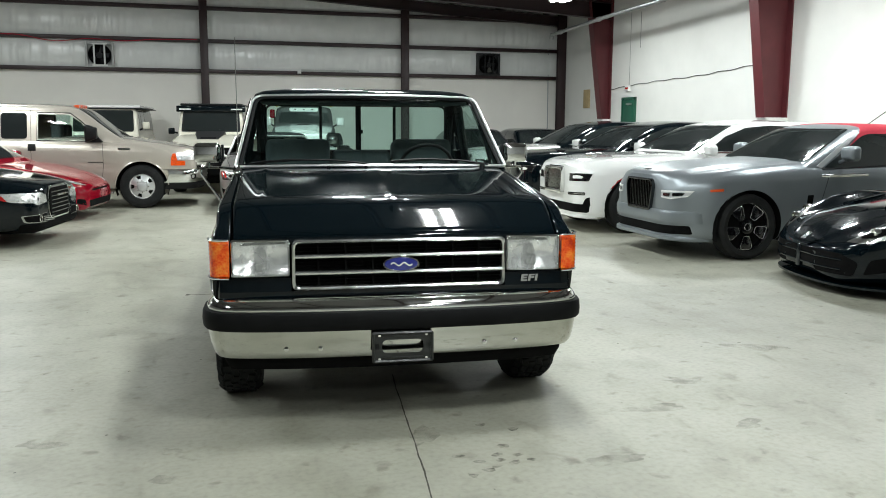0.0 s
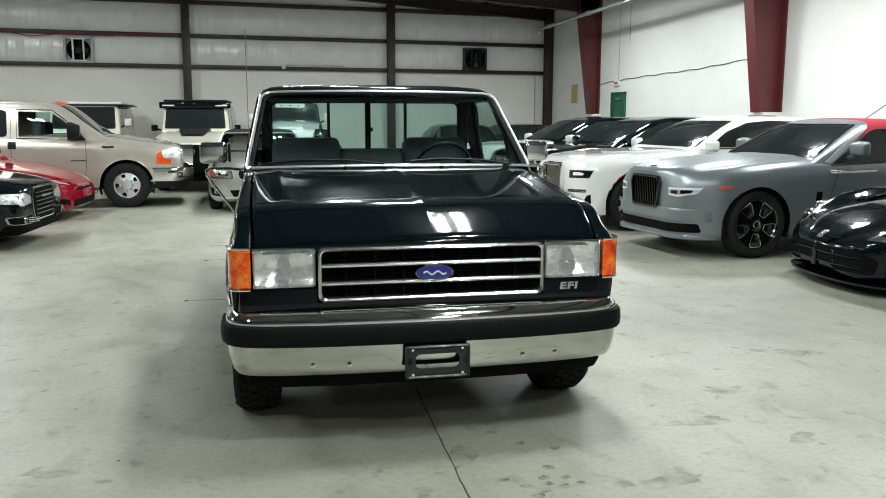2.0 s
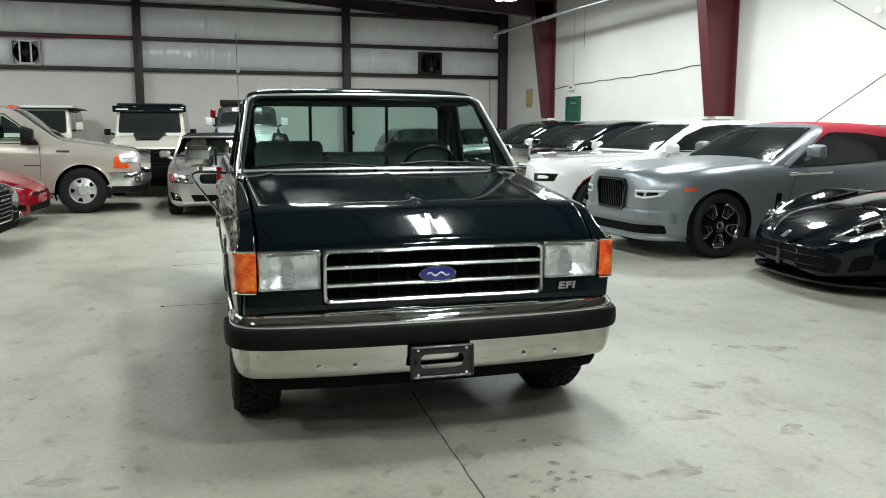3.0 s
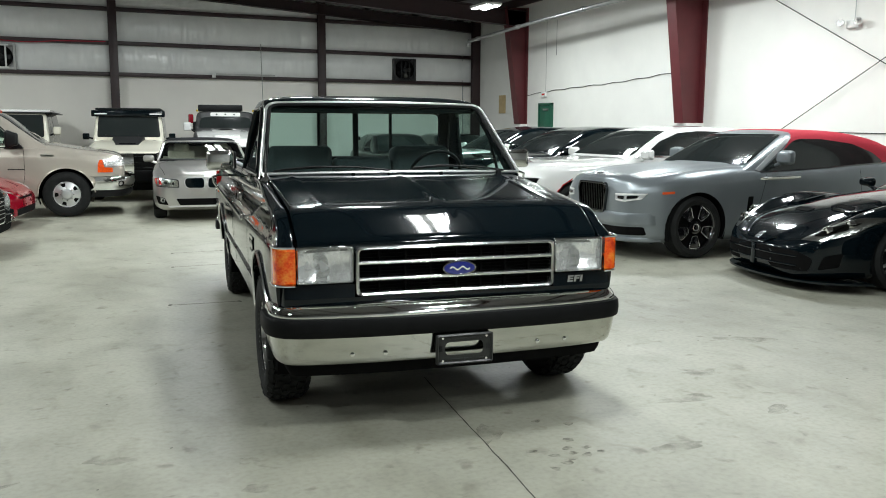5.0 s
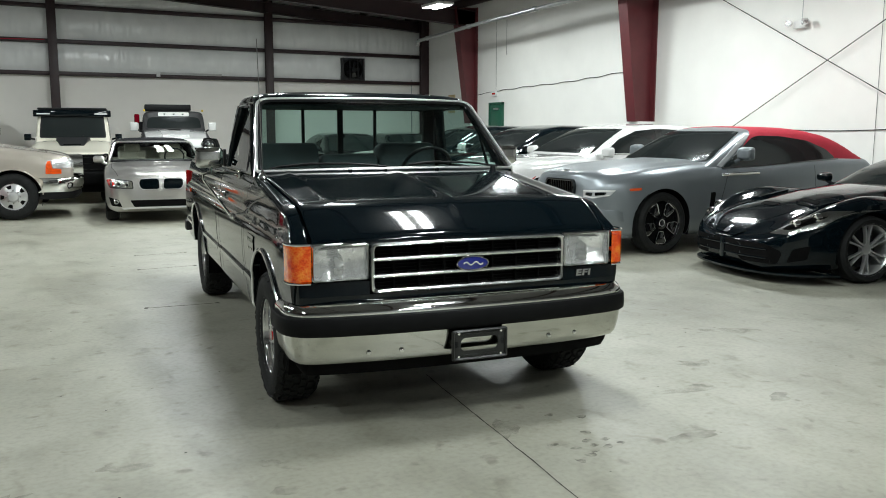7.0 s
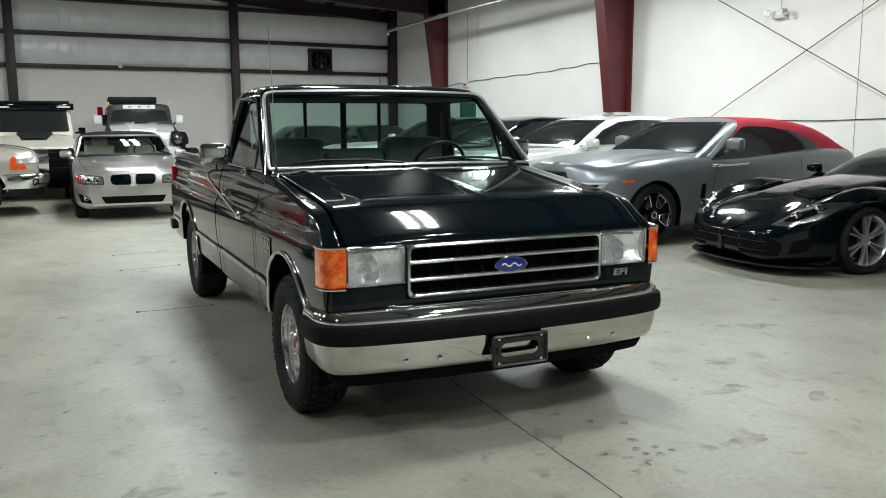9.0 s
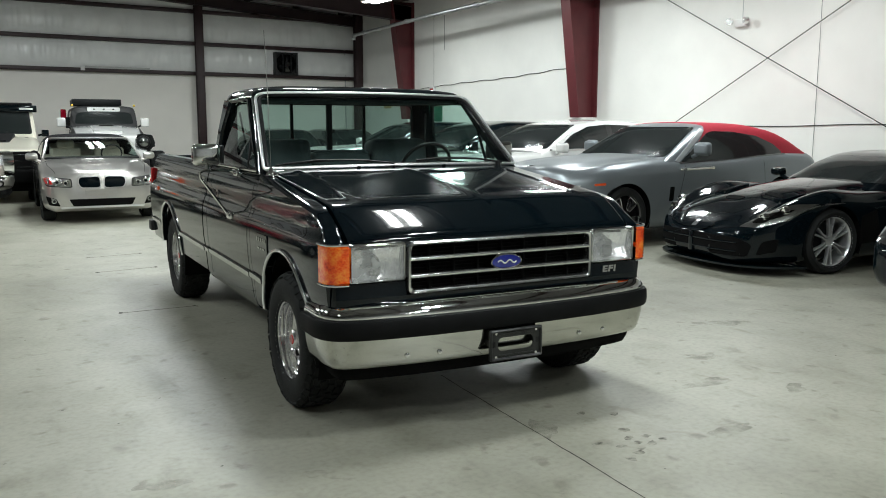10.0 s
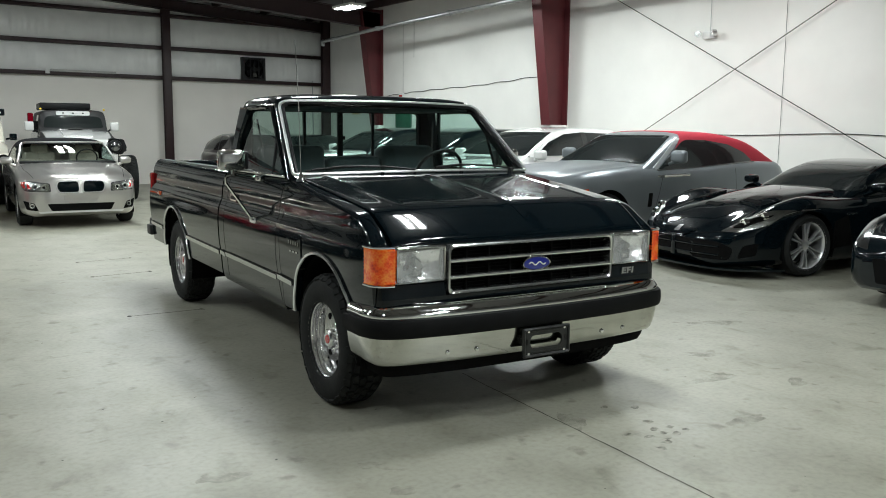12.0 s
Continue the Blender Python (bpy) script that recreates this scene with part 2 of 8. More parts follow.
M_TAN = mat("pale_tan_leather", (0.4, 0.365, 0.3), 0.6, vary=0.1)
M_ORANGE = mat("orange_marker", (0.75, 0.09, 0.015), 0.2, coat=1.0)
M_BONE = mat("white_lettering", (0.75, 0.75, 0.73), 0.4)
M_TANBOARD = mat("tan_board", (0.5, 0.38, 0.2), 0.7, vary=0.1)


# ---- mesh helpers ----
def part(name, bm, material, parent=None, label="", smooth=35, loc=None):
    """Links a bmesh as one mesh object under a thing or a part."""
    bmesh.ops.recalc_face_normals(bm, faces=bm.faces)
    lim = radians(smooth)
    for f in bm.faces:
        f.smooth = smooth > 0
    for e in bm.edges:
        if len(e.link_faces) == 2 and e.calc_face_angle(0) > lim:
            e.smooth = False
    me = bpy.data.meshes.new(name)
    bm.to_mesh(me)
    bm.free()
    me.materials.append(material)
    ob = new(name, me)
    if parent:
        ob.parent = parent
    if loc is not None:
        ob.matrix_basis = loc
    if label:
        tagged(ob, label)
    return ob


def thing(name, m, label, category, group="", kind=""):
    e = new(name)
    e.empty_display_size = 0.2
    e.matrix_basis = m
    return tagged(e, label, category, group, kind)


def add_box(bm, lo, hi, bevel=0.0, seg=2, m=None):
    r = bmesh.ops.create_cube(bm, size=1)
    vs = r["verts"]
    for v in vs:
        v.co = Vector([lo[i] + (v.co[i] + 0.5) * (hi[i] - lo[i]) for i in range(3)])
    if m is not None:
        bmesh.ops.transform(bm, matrix=m, verts=vs)
    if bevel:
        es = list({e for v in vs for e in v.link_edges})
        bmesh.ops.bevel(bm, geom=es, offset=bevel, segments=seg, affect="EDGES", profile=0.5)


def box(lo, hi, bevel=0.0, seg=2, m=None):
    bm = bmesh.new()
    add_box(bm, lo, hi, bevel, seg, m)
    return bm


def add_prism(bm, pts, axis, lo, hi):
    """An outline of 2D points, drawn out along axis (0, 1, 2) from lo to hi. The other two axes come in order."""
    def p3(p, d):
        c = list(p)
        c.insert(axis, d)
        return c
    a = [bm.verts.new(p3(p, lo)) for p in pts]
    b = [bm.verts.new(p3(p, hi)) for p in pts]
    n = len(pts)
    bm.faces.new(a)
    bm.faces.new(b[::-1])
    for i in range(n):
        bm.faces.new((a[i], b[i], b[(i + 1) % n], a[(i + 1) % n]))


def prism(pts, axis, lo, hi, bevel=0.0):
    bm = bmesh.new()
    add_prism(bm, pts, axis, lo, hi)
    if bevel:
        bmesh.ops.recalc_face_normals(bm, faces=bm.faces)
        es = [e for e in bm.edges if e.calc_face_angle(0) > 0.9]
        bmesh.ops.bevel(bm, geom=es, offset=bevel, segments=2, affect="EDGES", profile=0.5)
    return bm


def add_tube(bm, path, r, n=10, closed=False, flat=1.0):
    """A round bar along a path; flat squeezes it along z."""
    path = [Vector(p) for p in path]
    k = len(path)
    rings = []
    side = None
    for i, p in enumerate(path):
        a = path[i - 1] if i or closed else p
        b = path[(i + 1) % k] if i < k - 1 or closed else p
        d = (b - a).normalized()
        if side is None:
            side = d.orthogonal().normalized()
        side = (side - d * side.dot(d)).normalized()
        up = d.cross(side)
        rings.append([bm.verts.new(p + side * (r * math.cos(2 * math.pi * j / n)) + up * (r * flat * math.sin(2 * math.pi * j / n))) for j in range(n)])
    for i in range(k if closed else k - 1):
        a, b = rings[i], rings[(i + 1) % k]
        for j in range(n):
            bm.faces.new((a[j], a[(j + 1) % n], b[(j + 1) % n], b[j]))
    if not closed:
        bm.faces.new(rings[0][::-1])
        bm.faces.new(rings[-1])


def tube(path, r, n=10, closed=False, flat=1.0):
    bm = bmesh.new()
    add_tube(bm, path, r, n, closed, flat)
    return bm


def add_lathe(bm, prof, n=40, axis=0, close=False):
    """Turns (along, radius) points about the x axis."""
    rings = []
    for a, r in prof:
        if r < 1e-5:
            rings.append([bm.verts.new((a, 0, 0))])
        else:
            rings.append([bm.verts.new((a, r * math.cos(2 * math.pi * j / n), r * math.sin(2 * math.pi * j / n))) for j in range(n)])
    pairs = list(zip(rings, rings[1:])) + ([(rings[-1], rings[0])] if close else [])
    for a, b in pairs:
        for j in range(n):
            q = (j + 1) % n
            f = [a[j % len(a)], a[q % len(a)], b[q % len(b)], b[j % len(b)]]
            f = [v for i, v in enumerate(f) if v not in f[:i]]
            if len(f) > 2:
                bm.faces.new(f)


def lathe(prof, n=40, close=False):
    bm = bmesh.new()
    add_lathe(bm, prof, n, 0, close)
    return bm


def loft(bm, secs, ring=False, cap=False):
    vs = [[bm.verts.new(p) for p in s] for s in secs]
    n = len(secs[0])
    for a, b in zip(vs, vs[1:]):
        for j in range(n if ring else n - 1):
            q = (j + 1) % n
            try:
                bm.faces.new((a[j], a[q], b[q], b[j]))
            except ValueError:
                pass
    if cap:
        bm.faces.new(vs[0][::-1])
        bm.faces.new(vs[-1])
    return vs


def curve_fn(keys):
    """A smooth function through (x, y) keys that does not overshoot."""
    xs = [float(k[0]) for k in keys]
    ys = [float(k[1]) for k in keys]
    n = len(xs)
    h = [xs[i + 1] - xs[i] for i in range(n - 1)]
    d = [(ys[i + 1] - ys[i]) / h[i] for i in range(n - 1)]
    s = [d[0]] + [0 if d[i - 1] * d[i] <= 0 else 2 * d[i - 1] * d[i] / (d[i - 1] + d[i]) for i in range(1, n - 1)] + [d[-1]]

    def f(x):
        if x <= xs[0]:
            return ys[0]
        if x >= xs[-1]:
            return ys[-1]
        i = max(j for j in range(n - 1) if xs[j] <= x)
        t = (x - xs[i]) / h[i]
        return ((1 + 2 * t) * (1 - t) ** 2 * ys[i] + t * (1 - t) ** 2 * h[i] * s[i] + t * t * (3 - 2 * t) * ys[i + 1] + t * t * (t - 1) * h[i] * s[i + 1])
    return f


def smooth_line(pts, n):
    """n points spread evenly along a smooth line through pts (2D or 3D)."""
    pts = [Vector(p) for p in pts]
    acc = [0.0]
    for a, b in zip(pts, pts[1:]):
        acc.append(acc[-1] + max((b - a).length, 1e-6))
    fs = [curve_fn([(acc[i], p[k]) for i, p in enumerate(pts)]) for k in range(len(pts[0]))]
    return [tuple(f(acc[-1] * j / (n - 1)) for f in fs) for j in range(n)]


def rounded(pts, r, seg=4):
    """A polygon's 2D points with rounded corners; r is one radius or one a corner."""
    out = []
    n = len(pts)
    for i in range(n):
        p, a, b = Vector(pts[i]), Vector(pts[i - 1]), Vector(pts[(i + 1) % n])
        q = r[i] if isinstance(r, (list, tuple)) else r
        if q <= 0:
            out.append(tuple(p))
            continue
        da, db = (a - p), (b - p)
        q = min(q, da.length * 0.45, db.length * 0.45)
        s, e = p + da.normalized() * q, p + db.normalized() * q
        for k in range(seg + 1):
            t = k / seg
            out.append(tuple(s * (1 - t) ** 2 + p * 2 * t * (1 - t) + e * t * t))
    return out


def frame_ring(pts, w, y0, y1):
    """A flat frame: an outline in (x, z) and its inset, drawn from y0 back to y1."""
    bm = bmesh.new()
    cx, cz = sum(p[0] for p in pts) / len(pts), sum(p[1] for p in pts) / len(pts)
    hw, hz = max(p[0] for p in pts) - cx, max(p[1] for p in pts) - cz
    ins = [(cx + (x - cx) * (hw - w) / hw, cz + (z - cz) * (hz - w) / hz) for x, z in pts]
    n = len(pts)
    mids = [((a[0] + b[0]) / 2, (a[1] + b[1]) / 2) for a, b in zip(pts, ins)]
    rings = [[bm.verts.new((x, y, z)) for x, z in q] for q, y in ((pts, y1), (pts, y0 + 0.006), (mids, y0), (ins, y0 + 0.006), (ins, y1))]
    for a, b in zip(rings, rings[1:]):
        for i in range(n):
            bm.faces.new((a[i], a[(i + 1) % n], b[(i + 1) % n], b[i]))
    return bm


def decal_bm(outline, bvh, view, lift=0.004, cell=0.06, depth=0.012):
    """A patch with this outline that follows the surface behind it. view: 'left', 'right', 'front', 'back' or 'top', the side it is laid on from.
    Outline points are (y, z), (x, z) or (x, y)."""
    ax = {"left": 0, "right": 0, "front": 1, "back": 1, "top": 2}[view]
    sg = {"left": -1, "right": 1, "front": -1, "back": 1, "top": 1}[view]
    bm = bmesh.new()
    def p3(p, d):
        c = list(p)
        c.insert(ax, d)
        return Vector(c)
    f = bm.faces.new([bm.verts.new(p3(p, 0)) for p in outline])
    bmesh.ops.triangulate(bm, faces=[f])
    for k in range(2):
        a = [i for i in range(3) if i != ax][k]
        lo, hi = min(p[k] for p in outline), max(p[k] for p in outline)
        m = int((hi - lo) / cell)
        for i in range(1, m + 1):
            no, co = Vector((0, 0, 0)), Vector((0, 0, 0))
            no[a], co[a] = 1, lo + (hi - lo) * i / (m + 1)
            bmesh.ops.bisect_plane(bm, geom=bm.verts[:] + bm.edges[:] + bm.faces[:], plane_co=co, plane_no=no)
    way = Vector((0, 0, 0))
    way[ax] = -sg
    for v in bm.verts:
        o = v.co.copy()
        o[ax] = sg * 12
        hit, nor, _, _ = bvh.ray_cast(o, way)
        if hit is None:
            hit, nor, _, _ = bvh.find_nearest(v.co + Vector([(sg * 0.9 if i == ax else 0) for i in range(3)]))
        if nor.dot(way) > 0:
            nor = -nor
        v.co = hit + nor * lift
    es = [e for e in bm.edges if e.is_boundary]
    r = bmesh.ops.extrude_edge_only(bm, edges=es)
    for v in r["geom"]:
        if isinstance(v, bmesh.types.BMVert):
            v.co += way * depth
    return bm


def seam_bm(path, bvh, view, width=0.006, lift=0.0015):
    """A thin strip along a path laid on a surface: a shut line."""
    bm = bmesh.new()
    ax = {"left": 0, "right": 0, "front": 1, "back": 1, "top": 2}[view]
    sg = {"left": -1, "right": 1, "front": -1, "back": 1, "top": 1}[view]
    pts = []
    for a, b in zip(path, path[1:]):
        a, b = Vector(a), Vector(b)
        m = max(1, int((b - a).length / 0.04))
        pts += [a.lerp(b, i / m) for i in range(m)]
    pts.append(Vector(path[-1]))
    last = None
    way = Vector((0, 0, 0))
    way[ax] = -sg
    for i, p in enumerate(pts):
        d = (pts[min(i + 1, len(pts) - 1)] - pts[max(i - 1, 0)]).normalized()
        q = Vector((-d.y, d.x)) * width / 2
        row = []
        for s in (-1, 1):
            c = list(p + q * s)
            c.insert(ax, sg * 12)
            hit, nor, _, _ = bvh.ray_cast(Vector(c), way)
            if hit is None:
                row = None
                break
            if nor.dot(way) > 0:
                nor = -nor
            row.append(bm.verts.new(hit + nor * lift))
        if row and last:
            bm.faces.new((last[0], last[1], row[1], row[0]))
        last = row
    return bm


def tree_of(vs, fs):
    from mathutils.bvhtree import BVHTree
    return BVHTree.FromPolygons(vs, fs)


def bvh_of(*obs):
    """A search tree over some meshes of one thing, in the thing's own space."""
    from mathutils.bvhtree import BVHTree
    vs, fs = [], []
    for ob in obs:
        o = len(vs)
        vs += [ob.matrix_basis @ v.co for v in ob.data.vertices]
        fs += [[o + i for i in p.vertices] for p in ob.data.polygons]
    return BVHTree.FromPolygons(vs, fs)


# ---- the building ----
X0, X1, Y0, Y1 = -19.0, 11.2, -9.0, 25.0


def structure(name, bm, material, label, category, smooth=35):
    return tagged(part(name, bm, material, None, "", smooth), label, category, kind="structure")


def build_shell():
    floor = structure("floor", box((X0, Y0, -0.15), (X1, Y1, 0)), M_FLOOR, "grey sealed concrete warehouse floor with stains", "floor")
    # saw cuts and short dark marks in the slab
    for path in (((1.29, 4.9), (1.2, 4.2), (1.1, 3.4), (0.98, 2.5), (0.8, 1.0), (0.6, -1.5), (0.37, -4.5), (0.02, -8.9)), ((0.04, 7.8), (0.64, 7.75)), ((0.29, 9.95), (0.9, 9.975)), ((0.41, 11.06), (1.01, 11.09))):
        bm = bmesh.new()
        last = None
        pts = [Vector(p) for p in smooth_line(path, 240)]
        for i, p in enumerate(pts):
            d = (pts[min(i + 1, 239)] - pts[max(i - 1, 0)]).normalized()
            w = (0.0035 if len(path) > 2 else 0.008) + 0.0022 * noise.noise((p.x * 31, p.y * 31, 0)) + 0.0015 * noise.noise((p.x * 90, p.y * 90, 5))
            q = Vector((-d.y, d.x)) * w
            j = 0.005 * noise.noise((p.x * 4, p.y * 4, 3)) + 0.003 * noise.noise((p.x * 37, p.y * 37, 3))
            row = [bm.verts.new((p.x + q.x + j, p.y + q.y, 0.0015)), bm.verts.new((p.x - q.x + j, p.y - q.y, 0.0015))]
            if last:
                bm.faces.new((last[0], last[1], row[1], row[0]))
            last = row
        part("floor_joint", bm, M_JOINT, floor)
    # stains, tyre prints and specks
    rng = random.Random(7)
    ends = ((0.04, 7.8), (0.64, 7.75), (0.29, 9.95), (0.9, 9.975), (0.41, 11.06), (1.01, 11.09))
    def blot(bm, x, y, rx, ry, z, n=18, rough=0.45):
        a0, tw = rng.random() * 9, rng.uniform(-0.5, 0.5)
        vs = []
        for i in range(n):
            a = 2 * math.pi * i / n
            k = 1 + rough * 2 * noise.noise((math.cos(a) * 1.7 + a0, math.sin(a) * 1.7, x * 5))
            u, v = rx * k * math.cos(a), ry * k * math.sin(a)
            vs.append(bm.verts.new((x + u * math.cos(tw) - v * math.sin(tw), y + u * math.sin(tw) + v * math.cos(tw), z)))
        bm.faces.new(vs)
    for x, y, rx, ry in ((1.21, 3.84, 0.07, 0.13), (0.0, 3.95, 0.07, 0.045), (-0.02, 3.62, 0.06, 0.05), (2.0, 3.3, 0.16, 0.05), (2.55, 3.9, 0.2, 0.06), (3.0, 4.3, 0.12, 0.06), (2.9, 3.55, 0.1, 0.05), (-0.6, 4.2, 0.12, 0.05), (-1.2, 4.0, 0.2, 0.05), (-0.4, 3.4, 0.1, 0.05), (3.9, 4.9, 0.22, 0.08), (-1.7, 5.6, 0.2, 0.06)):
        bm = bmesh.new()
        blot(bm, x, y, rx, ry, 0.0012, 22, 0.28)
        part("stain", bm, M_STAIN, floor, "faint brown stain")
    for x, y in ends:
        bm = bmesh.new()
        blot(bm, x, y, 0.02, 0.03, 0.0018, 9, 0.3)
        part("anchor_mark", bm, M_JOINT, floor)
    for x, y in ((1.49, 3.5), (1.58, 3.47), (1.48, 3.43), (1.38, 3.44), (1.53, 3.39), (1.3, 3.3), (1.3, 3.53), (1.54, 3.9), (1.68, 3.8), (1.55, 3.59), (1.39, 3.34), (1.62, 3.4), (1.44, 3.37)):
        bm = bmesh.new()
        blot(bm, x, y, rng.uniform(0.022, 0.038), rng.uniform(0.016, 0.027), 0.0016, 9, 0.3)
        part("tyre_print", bm, M_TREADMARK, floor)
    for k in range(70):
        bm = bmesh.new()
        x, y = rng.uniform(-3.2, 4.2), rng.uniform(2.2, 8.5)
        r = rng.uniform(0.002, 0.006)
        blot(bm, x, y, r * rng.uniform(1, 2.2), r, 0.0016, 7, 0.4)
        part("speck", bm, M_JOINT, floor)
    # right wall, with the rear (back) wall's white lower lining and vinyl above
    structure("wall_east", box((X1, Y0, 0), (X1 + 0.2, Y1 + 0.3, 7.0)), M_WALL, "plain white painted side wall", "wall")
    # West and south walls are unseen; distance and grey are chosen for car-paint reflections.
    structure("wall_west", box((X0 - 0.2, Y0, 0), (X0, Y1 + 0.3, 7.0)), M_FARWALL, "plain grey closing wall, unseen", "wall")
    structure("wall_south", box((X0 - 0.2, Y0 - 0.2, 0), (X1 + 0.2, Y0, 7.0)), M_FARWALL, "plain grey closing wall, unseen", "wall")
    wn = structure("wall_north", box((X0 - 0.2, Y1, 0), (X1, Y1 + 0.3, 7.0)), M_LINER, "white lined end wall with insulation above", "wall")
    girts = (2.96, 3.78, 4.66, 5.5)
    cols = [6.17 - 5.69 * i for i in range(-1, 4)]
    cols[0] = X1 - 0.11
    # bulging vinyl between the girts
    for z0, z1 in zip(girts, girts[1:]):
        bm = bmesh.new()
        secs = []
        for i in range(721):
            x = X0 + (X1 - X0) * i / 720
            row = []
            for j in range(9):
                t = j / 8
                wr = 0.025 * noise.noise((x * 3.0, t * 0.7, z0)) + 0.016 * noise.noise((x * 9.0, t * 0.8, z0)) + 0.012 * noise.noise((x * 17.0, t * 2.2 + 0.6 * x, z0 + 7))
                row.append((x, Y1 - 0.005 - (0.09 + wr) * math.sin(math.pi * t) ** 0.6, z0 + (z1 - z0) * t))
            secs.append(row)
        loft(bm, secs)
        part("insulation_sheet", bm, M_VINYL, wn, "white shiny vinyl insulation, wrinkled", smooth=80)
    for z in girts:
        part("girt", prism([(Y1 - 0.17, z - 0.05), (Y1 + 0.01, z - 0.05), (Y1 + 0.01, z + 0.05), (Y1 - 0.17, z + 0.05)], 0, X0, X1, 0.006), M_STEEL, wn, "dark red-brown steel rail")
    for i, x in enumerate(cols):
        w = 0.108 if i else 0.145
        bm = bmesh.new()
        y = Y1 - (0.32 if i else 0.5)
        add_box(bm, (x - w, y, 0), (x + w, y + 0.014, 5.6), 0.003)
        add_box(bm, (x - 0.008, y + 0.014, 0), (x + 0.008, y + 0.16, 5.6))
        add_box(bm, (x - w, y + 0.146, 0), (x + w, y + 0.16, 5.6), 0.003)
        structure("wall_column", bm, M_STEEL, "dark red-brown steel wall column", "column", 30)
    # roof
    bm = prism([(X0 - 0.2, roof_z(X0 - 0.2)), (X1 + 0.2, roof_z(X1 + 0.2)), (X1 + 0.2, roof_z(X1 + 0.2) + 0.1), (X0 - 0.2, roof_z(X0 - 0.2) + 0.1)], 1, Y0 - 0.2, Y1 + 0.3)
    structure("ceiling", bm, M_ROOF, "grey insulated sloping metal roof", "ceiling")
    for k in range(20):
        x = X1 - 0.6 - k * 1.5
        structure("roof_purlin", box((x - 0.035, Y0, roof_z(x) - 0.2), (x + 0.035, Y1, roof_z(x) - 0.004), 0.004), M_STEEL, "dark steel roof purlin", "beam")
    # main frames: tapered column and rafter
    for y in (Y1 - 0.25, 21.58, 14.2, 6.7, -0.8):
        end = y > 24
        bm = bmesh.new()
        d = 0.28 if end else 0.42
        lo = [(X0, roof_z(X0) - 0.21 - d), (X1, roof_z(X1) - 0.21 - d)]
        up = [(X1, roof_z(X1) - 0.21), (X0, roof_z(X0) - 0.21)]
        add_prism(bm, lo + up, 1, y - 0.006, y + 0.006)
        for q in (lo, up):
            add_prism(bm, [q[0], q[1], (q[1][0], q[1][1] + 0.012), (q[0][0], q[0][1] + 0.012)], 1, y - 0.11, y + 0.11)
        structure("rafter", bm, M_STEEL, "dark red-brown steel roof rafter", "beam", 30)
        if end:
            continue
        bm = bmesh.new()
        zt = 4.9
        def inner(z):
            return X1 - (0.16 if y > 20 else 0.4) - (z - 1.0) * 0.135
        zb = 1.7
        web = [(inner(zb), zb), (X1 - 0.02, zb), (X1 - 0.02, zt), (inner(zt), zt)]
        add_prism(bm, web, 1, y - 0.006, y + 0.006)
        fl = [(inner(zb) - 0.014, zb), (inner(zb), zb), (inner(zt), zt), (inner(zt) - 0.014, zt)]
        add_prism(bm, fl, 1, y - 0.14, y + 0.14)
        add_prism(bm, [(X1 - 0.034, zb), (X1 - 0.003, zb), (X1 - 0.003, zt), (X1 - 0.034, zt)], 1, y - 0.14, y + 0.14)
        structure("frame_column", bm, M_RED, "dark red tapered steel frame column", "column", 30)
        structure("column_casing", box((X1 - (0.24 if y > 20 else 0.46), y - 0.17, 0), (X1 - 0.003, y + 0.17, zb), 0.01), M_WALL, "white boxed-in column base", "column")


